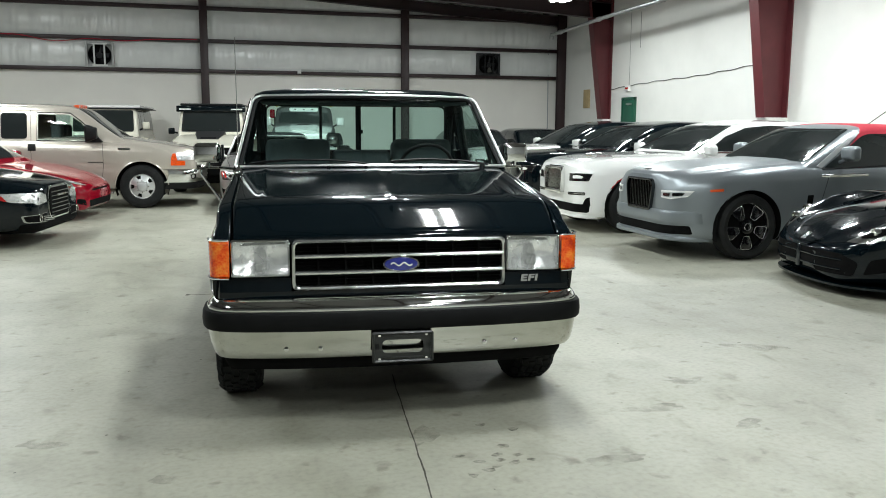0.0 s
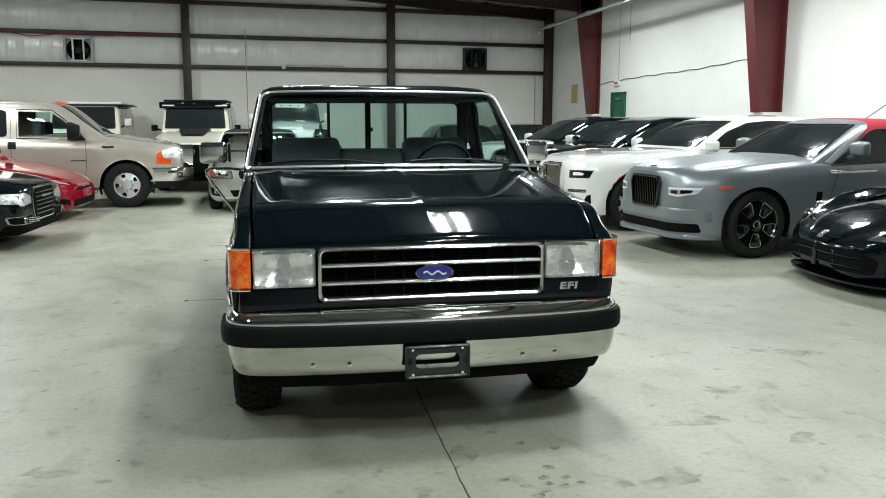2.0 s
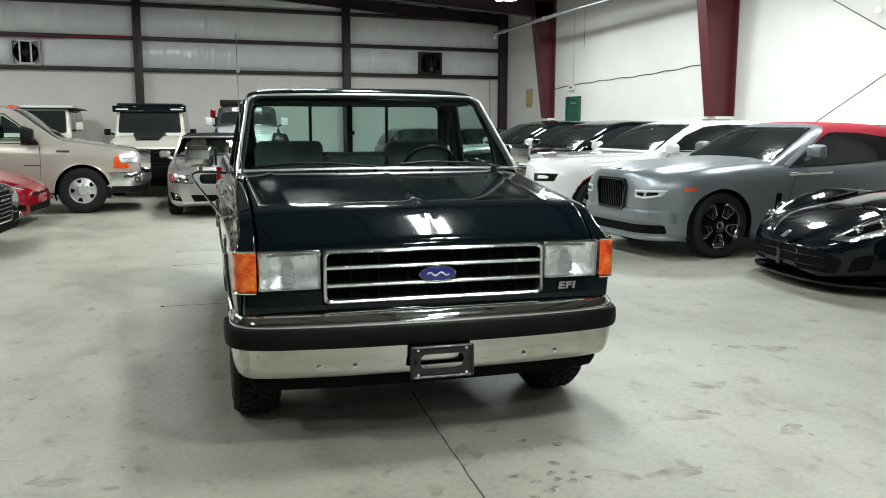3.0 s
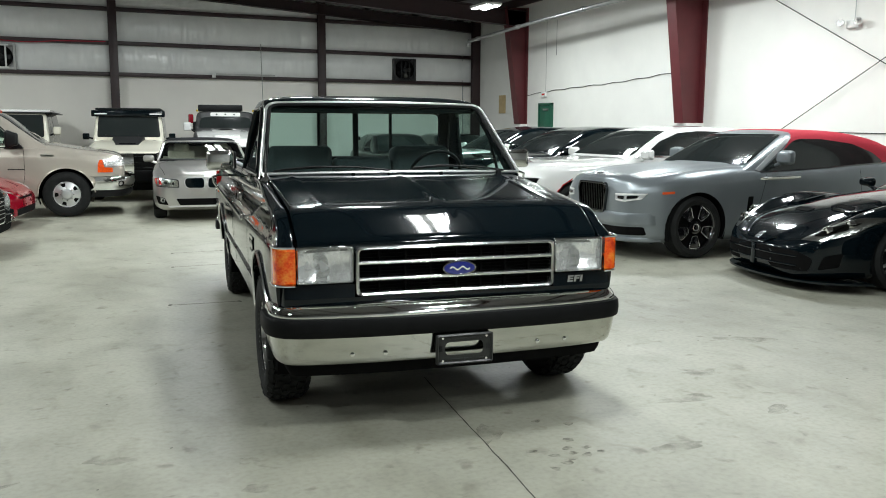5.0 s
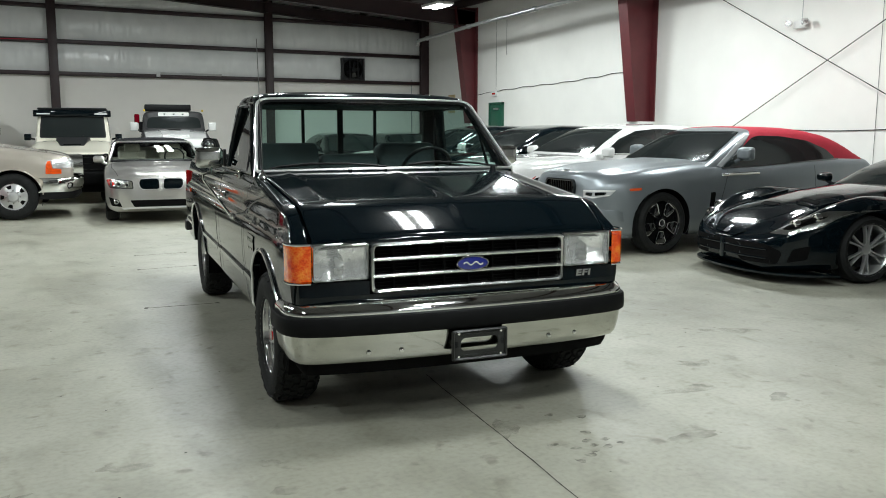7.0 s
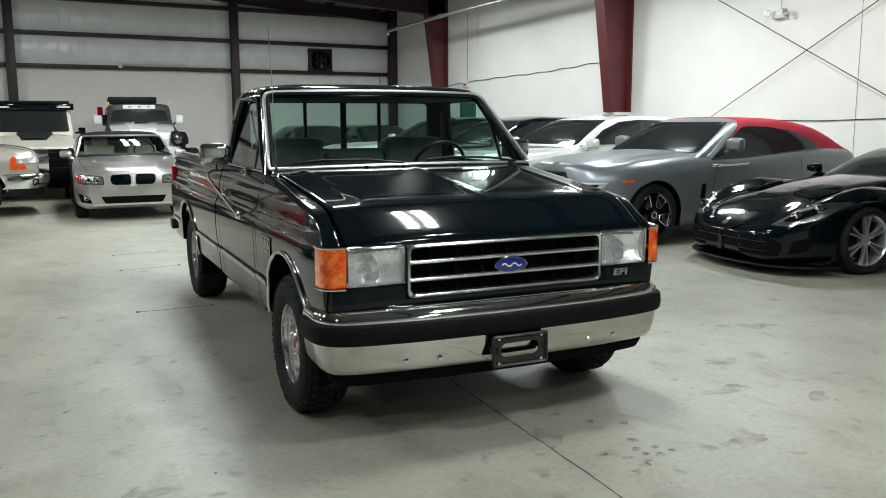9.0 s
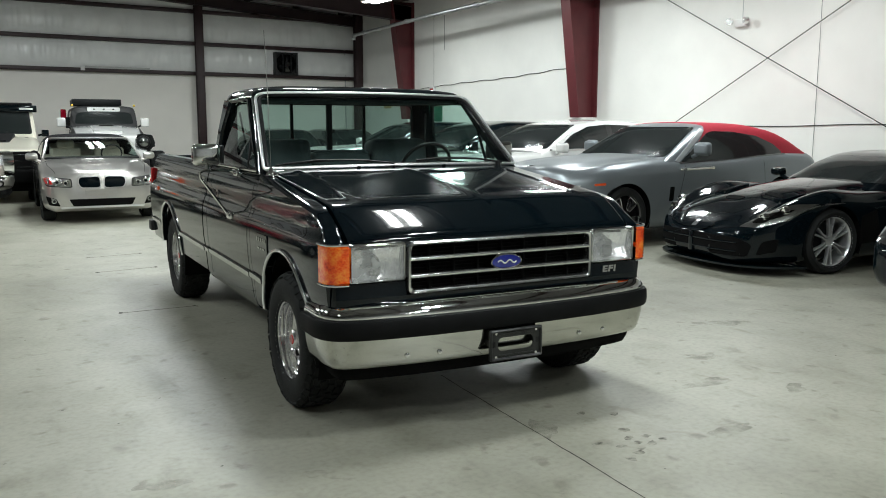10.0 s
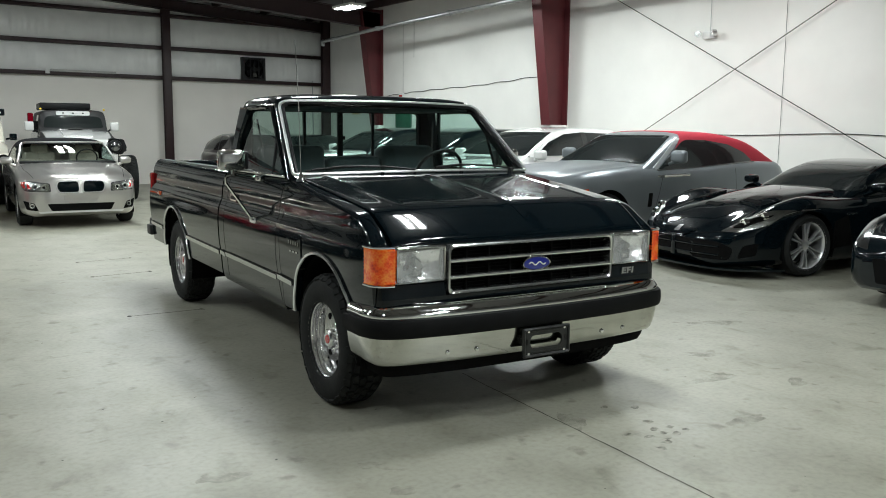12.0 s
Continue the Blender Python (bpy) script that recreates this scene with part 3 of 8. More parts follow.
def build_wall_fittings():
    # rod bracing, wires and pipe on the side wall
    def rod(name, pts, r, material, label, cat):
        tagged(part(name, tube(pts, r, 8), material), label, cat, kind="structure")
    for a, b in (((13.3, 4.5), (6.6, 0.9)), ((6.2, 4.67), (13.0, 0.96))):
        rod("brace_rod", [(X1 - 0.09, *a), (X1 - 0.09, *b)], 0.0075, M_PLASTIC, "thin dark steel cross-bracing rod", "brace")
    wire = [(22.4, 2.5), (20.05, 2.63), (18.6, 2.68), (17.5, 2.7), (16.4, 2.75), (15.0, 2.83), (14.3, 2.86)]
    rod("wall_cable", [(X1 - 0.015, y, z - 0.055 + 0.012 * math.sin(y * 7)) for y, z in smooth_line(wire, 50)], 0.0075, M_PLASTIC, "thin dark cable along a white wall", "cable")
    wire = [(13.9, 1.62), (12.0, 1.52), (10.8, 1.555), (9.8, 1.54), (8.0, 1.58), (6.0, 1.5), (2.0, 1.55)]
    rod("wall_cable", [(X1 - 0.015, y, z - 0.02) for y, z in smooth_line(wire, 40)], 0.0065, M_PLASTIC, "thin dark cable along a white wall", "cable")
    rod("wall_wire", [(X1 - 0.012, 8.99, 4.6), (X1 - 0.012, 8.985, 2.9), (X1 - 0.012, 8.99, 0.9)], 0.003, M_PLASTIC, "thin hanging wire on a white wall", "wire")
    rod("wall_wire", [(X1 - 0.012, 20.42, 4.5), (X1 - 0.012, 20.42, 2.55)], 0.003, M_PLASTIC, "thin hanging wire on a white wall", "wire")
    rod("wall_wire", [(X1 - 0.012, 19.9, 4.4), (X1 - 0.012, 19.9, 3.5)], 0.004, M_PLASTIC, "thin hanging wire on a white wall", "wire")
    run = curve_fn([(-5, 4.32), (9, 4.25), (12.8, 4.225), (15.95, 4.19), (18.8, 4.13), (22.3, 4.01)])
    bm = tube([(9.8, y, run(y)) for y in (22.35, 20.75, 18.65, 15.95, 12.8, 9, 2, -5)], 0.045, 12)
    add_tube(bm, [(9.8, 22.35, run(22.35) + 0.01), (9.8, 22.4, run(22.35) - 0.03), (9.8, 22.42, run(22.35) - 0.12)], 0.06, 12)
    for y in (21.8, 19.5, 16.5, 13.5):
        add_lathe_at(bm, [(-0.06, 0.0), (-0.06, 0.06), (0.06, 0.06), (0.06, 0)], (9.8, y, run(y)))
    tagged(part("sprinkler_pipe", bm, M_PIPE), "galvanised sprinkler pipe under the roof", "pipe", kind="structure")
    rod("wall_cable", [(x, Y1 - 0.185, z) for x, z in smooth_line([(-6.5, 3.8), (-4.3, 3.8), (-3.3, 3.66), (-2.45, 3.74), (-1.6, 3.71), (-0.85, 3.77), (0.3, 3.8)], 50)], 0.012, M_REDCLOTH, "red cable slung along a steel wall rail", "cable")
    rod("wall_conduit", [(10.72, Y1 - 0.19, 3.82), (10.79, Y1 - 0.05, 3.76), (10.8, Y1 - 0.04, 3.6), (10.82, Y1 - 0.04, 1.2)], 0.014, M_PIPE, "thin grey conduit down the end wall", "conduit")
    # green door with its sign and a tan board
    door = thing("door_1", pose(X1 - 0.02, 20.37, 0), "dark green painted steel side door, closed", "door", kind="structure")
    part("door_leaf", box((-0.02, -0.31, 0.01), (0.015, 0.31, 2.2), 0.004), M_GREEN, door)
    bm = bmesh.new()
    for q in (((-0.04, -0.36, 0), (0.018, -0.315, 2.26)), ((-0.04, 0.315, 0), (0.018, 0.36, 2.26)), ((-0.04, -0.36, 2.205), (0.018, 0.36, 2.26))):
        add_box(bm, *q)
    part("door_frame", bm, M_GREEN, door)
    part("door_closer", box((-0.07, -0.18, 2.06), (-0.022, 0.06, 2.11), 0.005), M_PIPE, door, "grey metal door closer")
    sign = thing("exit_sign", pose(X1 - 0.03, 20.47, 2.42), "small white exit sign with red lettering", "sign")
    part("sign_box", box((-0.03, -0.11, 0), (0.028, 0.11, 0.15), 0.008), M_BONE, sign)
    part("lettering", box((-0.034, -0.08, 0.05), (-0.0305, 0.08, 0.1)), M_REDLENS, sign, "red word on white")
    tagged(part("notice_board", box((X1 - 0.03, 22.75, 2.02), (X1 - 0.004, 23.15, 2.55), 0.004), M_TANBOARD), "tan blank board on the wall", "board")
    # emergency light
    el = thing("emergency_light", pose(X1 - 0.06, 10.47, 3.3), "white twin-head emergency light on the wall", "light fixture")
    part("battery_box", box((-0.04, -0.12, -0.07), (0.057, 0.12, 0.06), 0.012), M_BONE, el)
    for s in (-1, 1):
        bm = lathe([(-0.12, 0), (-0.12, 0.055), (-0.05, 0.06), (-0.02, 0.03), (0.0, 0.0)], 20)
        part("lamp_head", bm, M_REFLECTOR, el, "round lamp head", loc=pose(-0.03, s * 0.2, 0.02, 0, 0, s * 25))
    part("conduit", tube([(0.03, 0, 0.06), (0.03, 0, 0.94)], 0.006, 8), M_PIPE, el, "thin conduit")
    # wall fans
    for x in (-2.22, 8.78):
        fan = thing("wall_fan", pose(x, Y1 - 0.21, 3.33), "square black wall fan in a metal frame on the insulated wall", "fan")
        bm = bmesh.new()
        for q in (((-0.36, -0.03, -0.33), (-0.3, 0.16, 0.33)), ((0.3, -0.03, -0.33), (0.36, 0.16, 0.33)), ((-0.3, -0.03, 0.27), (0.3, 0.16, 0.33)), ((-0.3, -0.03, -0.33), (0.3, 0.16, -0.27))):
            add_box(bm, *q, 0.006)
        part("frame", bm, M_FARWALL if x < 0 else M_MATTEBLACK, fan, "metal fan frame")
        part("back_plate", box((-0.3, 0.088, -0.27), (0.3, 0.094, 0.27)), M_FARWALL if x < 0 else M_MATTEBLACK, fan)
        part("shroud", lathe([(-0.07, 0.25), (-0.075, 0.285), (0.03, 0.29), (0.03, 0.26), (-0.06, 0.25)], 36), M_DARK, fan, "round black shroud", loc=pose(0, 0.05, 0, 0, 0, 90))
        part("fan_well", lathe([(0.03, 0.26), (0.03, 0)], 36), M_DARK, fan, loc=pose(0, 0.05, 0, 0, 0, 90))
        part("motor", lathe([(-0.1, 0), (-0.1, 0.075), (-0.02, 0.085), (0.0, 0.085)], 20), M_PLASTIC, fan, "round motor", loc=pose(0, 0.04, -0.02, 0, 0, 90))
        for k in range(5):
            a = k * 72
            bm = prism(rounded([(0.06, -0.03), (0.23, -0.09), (0.245, 0.05), (0.06, 0.04)], 0.02), 2, -0.004, 0.004)
            part("blade", bm, M_DARKGREY, fan, "dark grey fan blade", loc=pose(0, 0.045, 0, 90, 0, 0) @ pose(0, 0, 0, 0, 0, a) @ pose(0, 0, 0, 24, 0, 0))
        for sx in (-0.13, 0.13):
            part("guard_post", box((sx - 0.022, -0.075, -0.28), (sx + 0.022, -0.05, 0.28), 0.006), M_BONE if x < 0 else M_PLASTIC, fan, "upright bracket bar")
        for sz in (-0.28, 0.28):
            part("guard_bar", box((-0.2, -0.06, sz - 0.02), (0.2, -0.03, sz + 0.02), 0.005), M_BONE if x < 0 else M_PLASTIC, fan)
    tagged(part("junction_box", box((3.03, Y1 - 0.22, 2.94), (3.13, Y1 - 0.171, 3.04), 0.006), M_BONE), "small white junction box on a steel rail", "box")
    tagged(part("cable_tray", box((3.14, Y1 - 0.21, 3.0), (4.8, Y1 - 0.171, 3.06), 0.004), M_FARWALL), "grey strip along a steel wall rail", "trunking", kind="structure")


def add_lathe_at(bm, prof, at):
    n0 = len(bm.verts)
    add_lathe(bm, prof, 14)
    bm.verts.ensure_lookup_table()
    vs = bm.verts[n0:]
    bmesh.ops.transform(bm, matrix=pose(*at, 0, 0, 90), verts=vs)


def build_lamps():
    # Known and added lights share one fixture.
    for x, y in LAMPS:
        z = roof_z(x) - 0.77
        lamp = thing("ceiling_light", pose(x, y, z), "white LED high-bay light hung from the roof, lit", "ceiling light", "high-bay lights")
        part("housing", box((-0.22, -0.43, 0.03), (0.22, 0.43, 0.09), 0.012), M_BONE, lamp)
        for sx in (-0.12, 0.12):
            part("diffuser", box((sx - 0.06, -0.4, 0.012), (sx + 0.06, 0.4, 0.028), 0.004), M_LAMP, lamp, "glowing white diffuser strip")
        for s in (-1, 1):
            part("hanger", tube([(0, s * 0.3, 0.09), (0, s * 0.3, 0.75)], 0.006, 6), M_PLASTIC, lamp)
        for sx in (-0.12, 0.12):
            d = bpy.data.lights.new("high_bay", "AREA")
            d.shape, d.size, d.size_y, d.energy = "RECTANGLE", 0.12, 0.8, LAMP_POWER / 2
            d.color = (0.91, 1.0, 1.0)
            o = new("high_bay_glow", d)
            o.matrix_basis = pose(x + sx, y, z)


build_shell()
build_wall_fittings()
build_lamps()


# ---- wheels ----
def tyre_bm(r, w, rr, tread=False, n=48):
    h = w / 2
    prof = [(-h * 0.86, rr - 0.012), (-h * 0.98, rr + 0.012), (-h * 1.04, rr + (r - rr) * 0.5), (-h * 0.95, r - 0.03), (-h * 0.8, r - 0.008), (-h * 0.4, r), (0, r), (h * 0.4, r), (h * 0.8, r - 0.008), (h * 0.95, r - 0.03), (h * 1.04, rr + (r - rr) * 0.5), (h * 0.98, rr + 0.012), (h * 0.86, rr - 0.012)]
    bm = lathe(prof, n)
    if tread:
        rows = ((-0.86, 0.26, 44, 0), (-0.52, 0.28, 36, 0.3), (-0.17, 0.26, 36, 0.7), (0.17, 0.26, 36, 0.2), (0.52, 0.28, 36, 0.6), (0.86, 0.26, 44, 0.4))
        for c, ww, k, off in rows:
            for i in range(k):
                a = 360 * (i + off) / k
                lo = (-ww * h / 2, -0.022, -0.02)
                hi = (ww * h / 2, 0.022, 0.009 if abs(c) < 0.8 else 0.004)
                tilt = 14 if (i + int(c * 10)) % 2 else -12
                shoulder = pose(0, 0, 0, 0, (38 if c > 0 else -38) if abs(c) > 0.8 else 0, 0)
                drop = 0.012 if abs(c) > 0.8 else 0
                add_box(bm, lo, hi, m=pose(0, 0, 0, a, 0, 0) @ pose(c * h, 0, r - drop) @ shoulder @ pose(0, 0, 0, 0, 0, tilt))
    return bm


def make_wheel(parent, at, r, w, rr, style, flip, tread=False):
    """One wheel as a part: the tyre, with the rim and spokes under it. The outer face looks along +x, or -x when flip."""
    m = pose(*at) @ pose(0, 0, 0, 0, 0, 180 if flip else 0)
    ty = part("wheel", tyre_bm(r, w, rr, tread), M_RUBBER, parent, "black rubber tyre", smooth=30, loc=m)
    h = w / 2
    lip = M_ALLOY if style == "truck" else M_BLACKWHEEL if style in ("pads", "black") else M_SILVERWHEEL
    part("rim", lathe([(-h * 0.8, rr), (-h * 0.2, rr * 0.9), (h * 0.55, rr * 0.9), (h * 0.8, rr * 0.94), (h * 0.92, rr), (h * 0.86, rr + 0.012), (h * 0.7, rr + 0.008)], 40), lip, ty)
    dish = h * (0.0 if style == "truck" else 0.35)
    part("brake_disc", lathe([(dish - 0.06, 0), (dish - 0.06, rr * 0.72), (dish - 0.08, rr * 0.72), (dish - 0.08, 0)], 30), M_PLASTIC, ty)

    def spokes(k, pts, t0, t1, material, label="", bevel=0.0, first=0.0):
        bm0 = prism(pts, 0, t0, t1, bevel)
        one = part("spoke", bm0, material, ty, label, smooth=30)
        one.matrix_basis = pose(0, 0, 0, first, 0, 0)
        for i in range(1, k):
            o = new("spoke", one.data)
            o.parent = ty
            o.matrix_basis = pose(0, 0, 0, first + 360 * i / k, 0, 0)

    R = rr * 0.95
    if style == "truck":
        # polished alloy: deep dish, round holes left between short ribs, capped hub
        part("wheel_disc", lathe([(h * 0.88, rr * 0.985), (h * 0.8, R * 0.98), (h * 0.5, R * 0.955), (h * 0.46, R * 0.93), (h * 0.16, R * 0.9), (h * 0.08, R * 0.86), (h * 0.14, R * 0.82), (h * 0.18, R * 0.62), (h * 0.24, R * 0.46), (h * 0.2, R * 0.42)], 48), M_ALLOY, ty, "polished alloy wheel", smooth=25)
        for i in range(8):
            part("vent_hole", lathe([(0.0, 0.0), (0.0, 0.019), (0.004, 0.02), (0.005, 0)], 14), M_DARK, ty, loc=pose(0, 0, 0, 45 * i, 0, 0) @ pose(h * 0.165, 0, R * 0.71))
        part("wheel_centre", lathe([(h * 0.0, R * 0.46), (h * 0.28, R * 0.45), (h * 0.36, R * 0.36), (h * 0.36, R * 0.25)], 30), M_ALLOY, ty)
        part("hub_cap", lathe([(h * 0.2, R * 0.27), (h * 0.62, R * 0.25), (h * 0.7, R * 0.2), (h * 0.7, 0)], 24), M_ALLOY, ty)
        part("cap_emblem", lathe([(h * 0.7, R * 0.13), (h * 0.73, R * 0.12), (h * 0.73, 0)], 18), M_REDLENS, ty, "small red hub emblem")
        for i in range(5):
            a = 72 * i
            part("lug_nut", lathe([(h * 0.3, 0.013), (h * 0.5, 0.012), (h * 0.52, 0)], 8), M_CHROME, ty, loc=pose(0, 0, 0, a, 0, 0) @ pose(0, 0, R * 0.36))
    elif style == "pads":
        pad = rounded([(-R * 0.13, R * 0.4), (R * 0.13, R * 0.4), (R * 0.3, R * 0.84), (R * 0.26, R * 0.96), (-R * 0.26, R * 0.96), (-R * 0.3, R * 0.84)], 0.012, 2)
        part("wheel_disc", lathe([(h * 0.3, R), (h * 0.28, R * 0.3)], 40), M_DARK, ty)
        spokes(5, pad, h * 0.4, h * 0.66, M_BLACKWHEEL, "", 0.006, 36)
        for i in range(5):
            part("spoke_edge", tube([(h * 0.68, p[0] * 0.94, p[1] * 0.985) for p in pad], 0.0045, 6, True), M_ALLOY, ty, loc=pose(0, 0, 0, 36 + 72 * i, 0, 0))
        part("hub_cap", lathe([(h * 0.4, R * 0.34), (h * 0.72, R * 0.3), (h * 0.78, R * 0.17), (h * 0.78, 0)], 30), M_BLACKWHEEL, ty)
        part("cap_ring", lathe([(h * 0.78, R * 0.17), (h * 0.81, R * 0.16), (h * 0.81, R * 0.13), (h * 0.78, R * 0.12)], 24), M_ALLOY, ty)
    elif style == "split":
        for s in (-1, 1):
            spokes(6, [(s * 0.005, R * 0.2), (s * 0.019, R * 0.2), (s * 0.023, R * 0.5), (s * R * 0.19, R * 0.965), (s * R * 0.12, R * 0.985), (s * 0.01, R * 0.54)][::s], h * 0.42, h * 0.72, M_SILVERWHEEL, "", 0.003)
        part("hub_cap", lathe([(h * 0.3, R * 0.24), (h * 0.62, R * 0.22), (h * 0.66, R * 0.1), (h * 0.66, 0)], 24), M_SILVERWHEEL, ty)
    elif style == "dually":
        part("wheel_disc", lathe([(h * 0.7, R), (h * 0.56, R * 0.95), (h * 0.58, R * 0.9), (h * 0.72, R * 0.6), (h * 0.8, R * 0.42), (h * 0.95, R * 0.4), (h * 1.15, R * 0.33), (h * 1.2, R * 0.15), (h * 1.2, 0)], 36), M_SILVERWHEEL, ty, "silver ribbed steel wheel cover")
        for i in range(5):
            slot = rounded([(-0.02, R * 0.62), (0.026, R * 0.6), (0.045, R * 0.86), (-0.04, R * 0.88)], 0.012, 3)
            part("vent_slot", prism(slot, 0, h * 0.45, h * 0.735), M_DARK, ty, "dark vent slot", loc=pose(0, 0, 0, 72 * i + 20, 0, 0))
        for i in range(8):
            part("lug_nut", lathe([(0, 0.012), (0.03, 0.011), (0.034, 0)], 8), M_CHROME, ty, loc=pose(0, 0, 0, 45 * i, 0, 0) @ pose(h * 0.86, 0, R * 0.48))
    else:
        mt = M_BLACKWHEEL if style == "black" else M_SILVERWHEEL
        spokes(10, rounded([(-0.02, R * 0.22), (0.02, R * 0.22), (0.03, R * 0.98), (-0.03, R * 0.98)], 0.006, 2), h * 0.4, h * 0.7, mt, "", 0.004)
        part("hub_cap", lathe([(h * 0.3, R * 0.28), (h * 0.7, R * 0.26), (h * 0.74, 0)], 24), mt, ty)
    return ty


# ---- parked cars: one body builder for all of them ----
def cut_arch(bm, yc, zc, R, xin):
    dead = []
    for f in bm.faces:
        c = f.calc_center_median()
        if abs(c.x) > xin and math.hypot(c.y - yc, c.z - zc) < R:
            dead.append(f)
    edge = {v for f in dead for v in f.verts}
    bmesh.ops.delete(bm, geom=dead, context="FACES")
    for v in edge:
        if v.is_valid and v.link_faces:
            d = math.hypot(v.co.y - yc, v.co.z - zc)
            if d > 1e-4 and v.co.z > 0.0:
                k = R / d
                ny, nz = yc + (v.co.y - yc) * k, zc + (v.co.z - zc) * k
                if nz > 0.12:
                    v.co.y, v.co.z = ny, nz


def cut_opening(bm, view, pts):
    """Cuts a convex window out of a shell, seen from the side or from the front."""
    i = 1 if view == "side" else 0
    n = len(pts)
    cx, cz = sum(p[0] for p in pts) / n, sum(p[1] for p in pts) / n
    for a, b in zip(pts, pts[1:] + pts[:1]):
        no = [0.0, 0.0, a[0] - b[0]]
        no[i] = b[1] - a[1]
        co = [0.0, 0.0, a[1]]
        co[i] = a[0]
        bmesh.ops.bisect_plane(bm, geom=bm.verts[:] + bm.edges[:] + bm.faces[:], dist=1e-5, plane_co=co, plane_no=no)
    dead = []
    ymid = sum(v.co.y for v in bm.verts) / len(bm.verts)
    for f in bm.faces:
        c = f.calc_center_median()
        if view == "front" and c.y > ymid or view == "side" and abs(f.normal.x) < 0.4:
            continue
        sides = [(b[0] - a[0]) * (c.z - a[1]) - (b[1] - a[1]) * (c[i] - a[0]) for a, b in zip(pts, pts[1:] + pts[:1])]
        if all(q > 0 for q in sides) or all(q < 0 for q in sides):
            dead.append(f)
    bmesh.ops.delete(bm, geom=dead, context="FACES")


def car(name, m, s, label, category="car", group=""):
    """A car from its spec s. It stands on the ground with its nose at y = 0, facing -y."""
    root = thing(name, m, label, category, group)
    L = s["length"]
    top, sh, w, bot = curve_fn(s["top"]), curve_fn(s["shoulder"]), curve_fn(s["width"]), curve_fn(s["bottom"])
    cr = s.get("crown", 0.12)
    n = int(L / 0.055)
    ys = sorted({0.0, 0.012, 0.03, 0.055, 0.085, *[L * i / n for i in range(1, n)], L - 0.04, L - 0.015, L})
    bm = bmesh.new()
    secs = []
    flank = s.get("flank", 0.0)
    for y in ys:
        W, S, T, B = w(y), sh(y), top(y), bot(y)
        H = S - B
        half = smooth_line([(0, B), (W * 0.84, B), (W * 0.955, B + 0.05), (W * 0.99, B + H * 0.28), (W * (1 - flank), B + H * 0.52), (W * 0.997, B + H * 0.76), (W - 0.02, S - min(0.05, H * 0.1)), (W - 0.025 - cr * 0.4, S), (W - 0.03 - cr, S + (T - S) * 0.5), (W * 0.45, S + (T - S) * 0.97), (0, T)], 46 if "relief" in s else 30)
        if "relief" in s:
            half = [(x, z + s["relief"](x, y) * max(0.0, min(1.0, (z - S + 0.06) / 0.06))) for x, z in half]
        ring = [(x, y, z) for x, z in half] + [(-x, y, z) for x, z in half[-2:0:-1]]
        secs.append(ring)
    loft(bm, secs, ring=True, cap=True)
    wf, wr, R = s["front_axle"], s["front_axle"] + s["wheelbase"], s["tyre"]
    Ra = R + s.get("arch_gap", 0.045)
    for yc in (wf, wr):
        cut_arch(bm, yc, R, Ra, w(yc) * 0.55)
    body = part("body", bm, s["paint"], root, smooth=40)
    # dark inside, behind the wheels
    bmi = bmesh.new()
    xi = w(wf) - 0.3
    add_box(bmi, (-xi, 0.3, bot(L / 2) + 0.02), (xi, L - 0.2, min(sh(0.3), sh(L - 0.2)) - 0.1))
    for yc in (wf, wr):
        wo = w(yc) - 0.02
        for sg in (-1, 1):
            ra = [(sg * x, yc + (Ra + 0.012) * math.cos(a), R + (Ra + 0.012) * math.sin(a)) for x in (wo - 0.3, wo) for a in [math.pi * (-0.12 + 1.24 * k / 16) for k in range(17)]]
            loft(bmi, [ra[:17], ra[17:]])
    part("underbody", bmi, M_DARK, root, "black underbody")
    obs = [body]
    gh = None
    if "roof" in s:
        rf = curve_fn(s["roof"])
        y0, y1 = s["roof"][0][0], s["roof"][-1][0]
        tum, inset, sink = s.get("tumble", 0.36), s.get("inset", 0.05), 0.05
        bmg = bmesh.new()
        k = int((y1 - y0) / (0.025 if "openings" in s else 0.05))
        secs = []
        for i in range(k + 1):
            y = y0 + (y1 - y0) * i / k
            base = min(sh(y), top(y)) - sink
            z = max(rf(y), base + 0.01)
            wb = w(y) - inset
            h = z - base
            e = min(0.07, h * 0.4)
            xr = max(wb - h * tum, 0.2)
            half = smooth_line([(wb, base), (wb - (h - e) * tum * 0.8, z - e * 1.6), (xr - 0.01, z - e * 0.55), (xr - e * 1.3, z - e * 0.12), (xr * 0.5, z + 0.012 * min(1, h * 2)), (0, z + 0.018 * min(1, h * 2))], 22)
            secs.append([(x, y, zz) for x, zz in half] + [(-x, y, zz) for x, zz in half[-2::-1]])
        loft(bmg, secs)
        bmg.faces.new([v for v in bmg.verts if abs(v.co.y - y1) < 1e-5])
        if "frame_line" in s:
            (ya, za), (yb, zb), fm = s["frame_line"]
            bmesh.ops.bisect_plane(bmg, geom=bmg.verts[:] + bmg.edges[:] + bmg.faces[:], dist=1e-5, plane_co=(0, ya, za), plane_no=(0, zb - za, ya - yb))
        uncut = None
        if "openings" in s:
            bmg.verts.ensure_lookup_table()
            bmg.verts.index_update()
            uncut = tree_of([v.co.copy() for v in bmg.verts], [[v.index for v in f.verts] for f in bmg.faces])
            bmg.normal_update()
            for view, pts in s["openings"]:
                cut_opening(bmg, view, pts)
        gh = part("roof", bmg, s.get("roof_paint", s["paint"]), root, s.get("roof_label", ""), smooth=50)
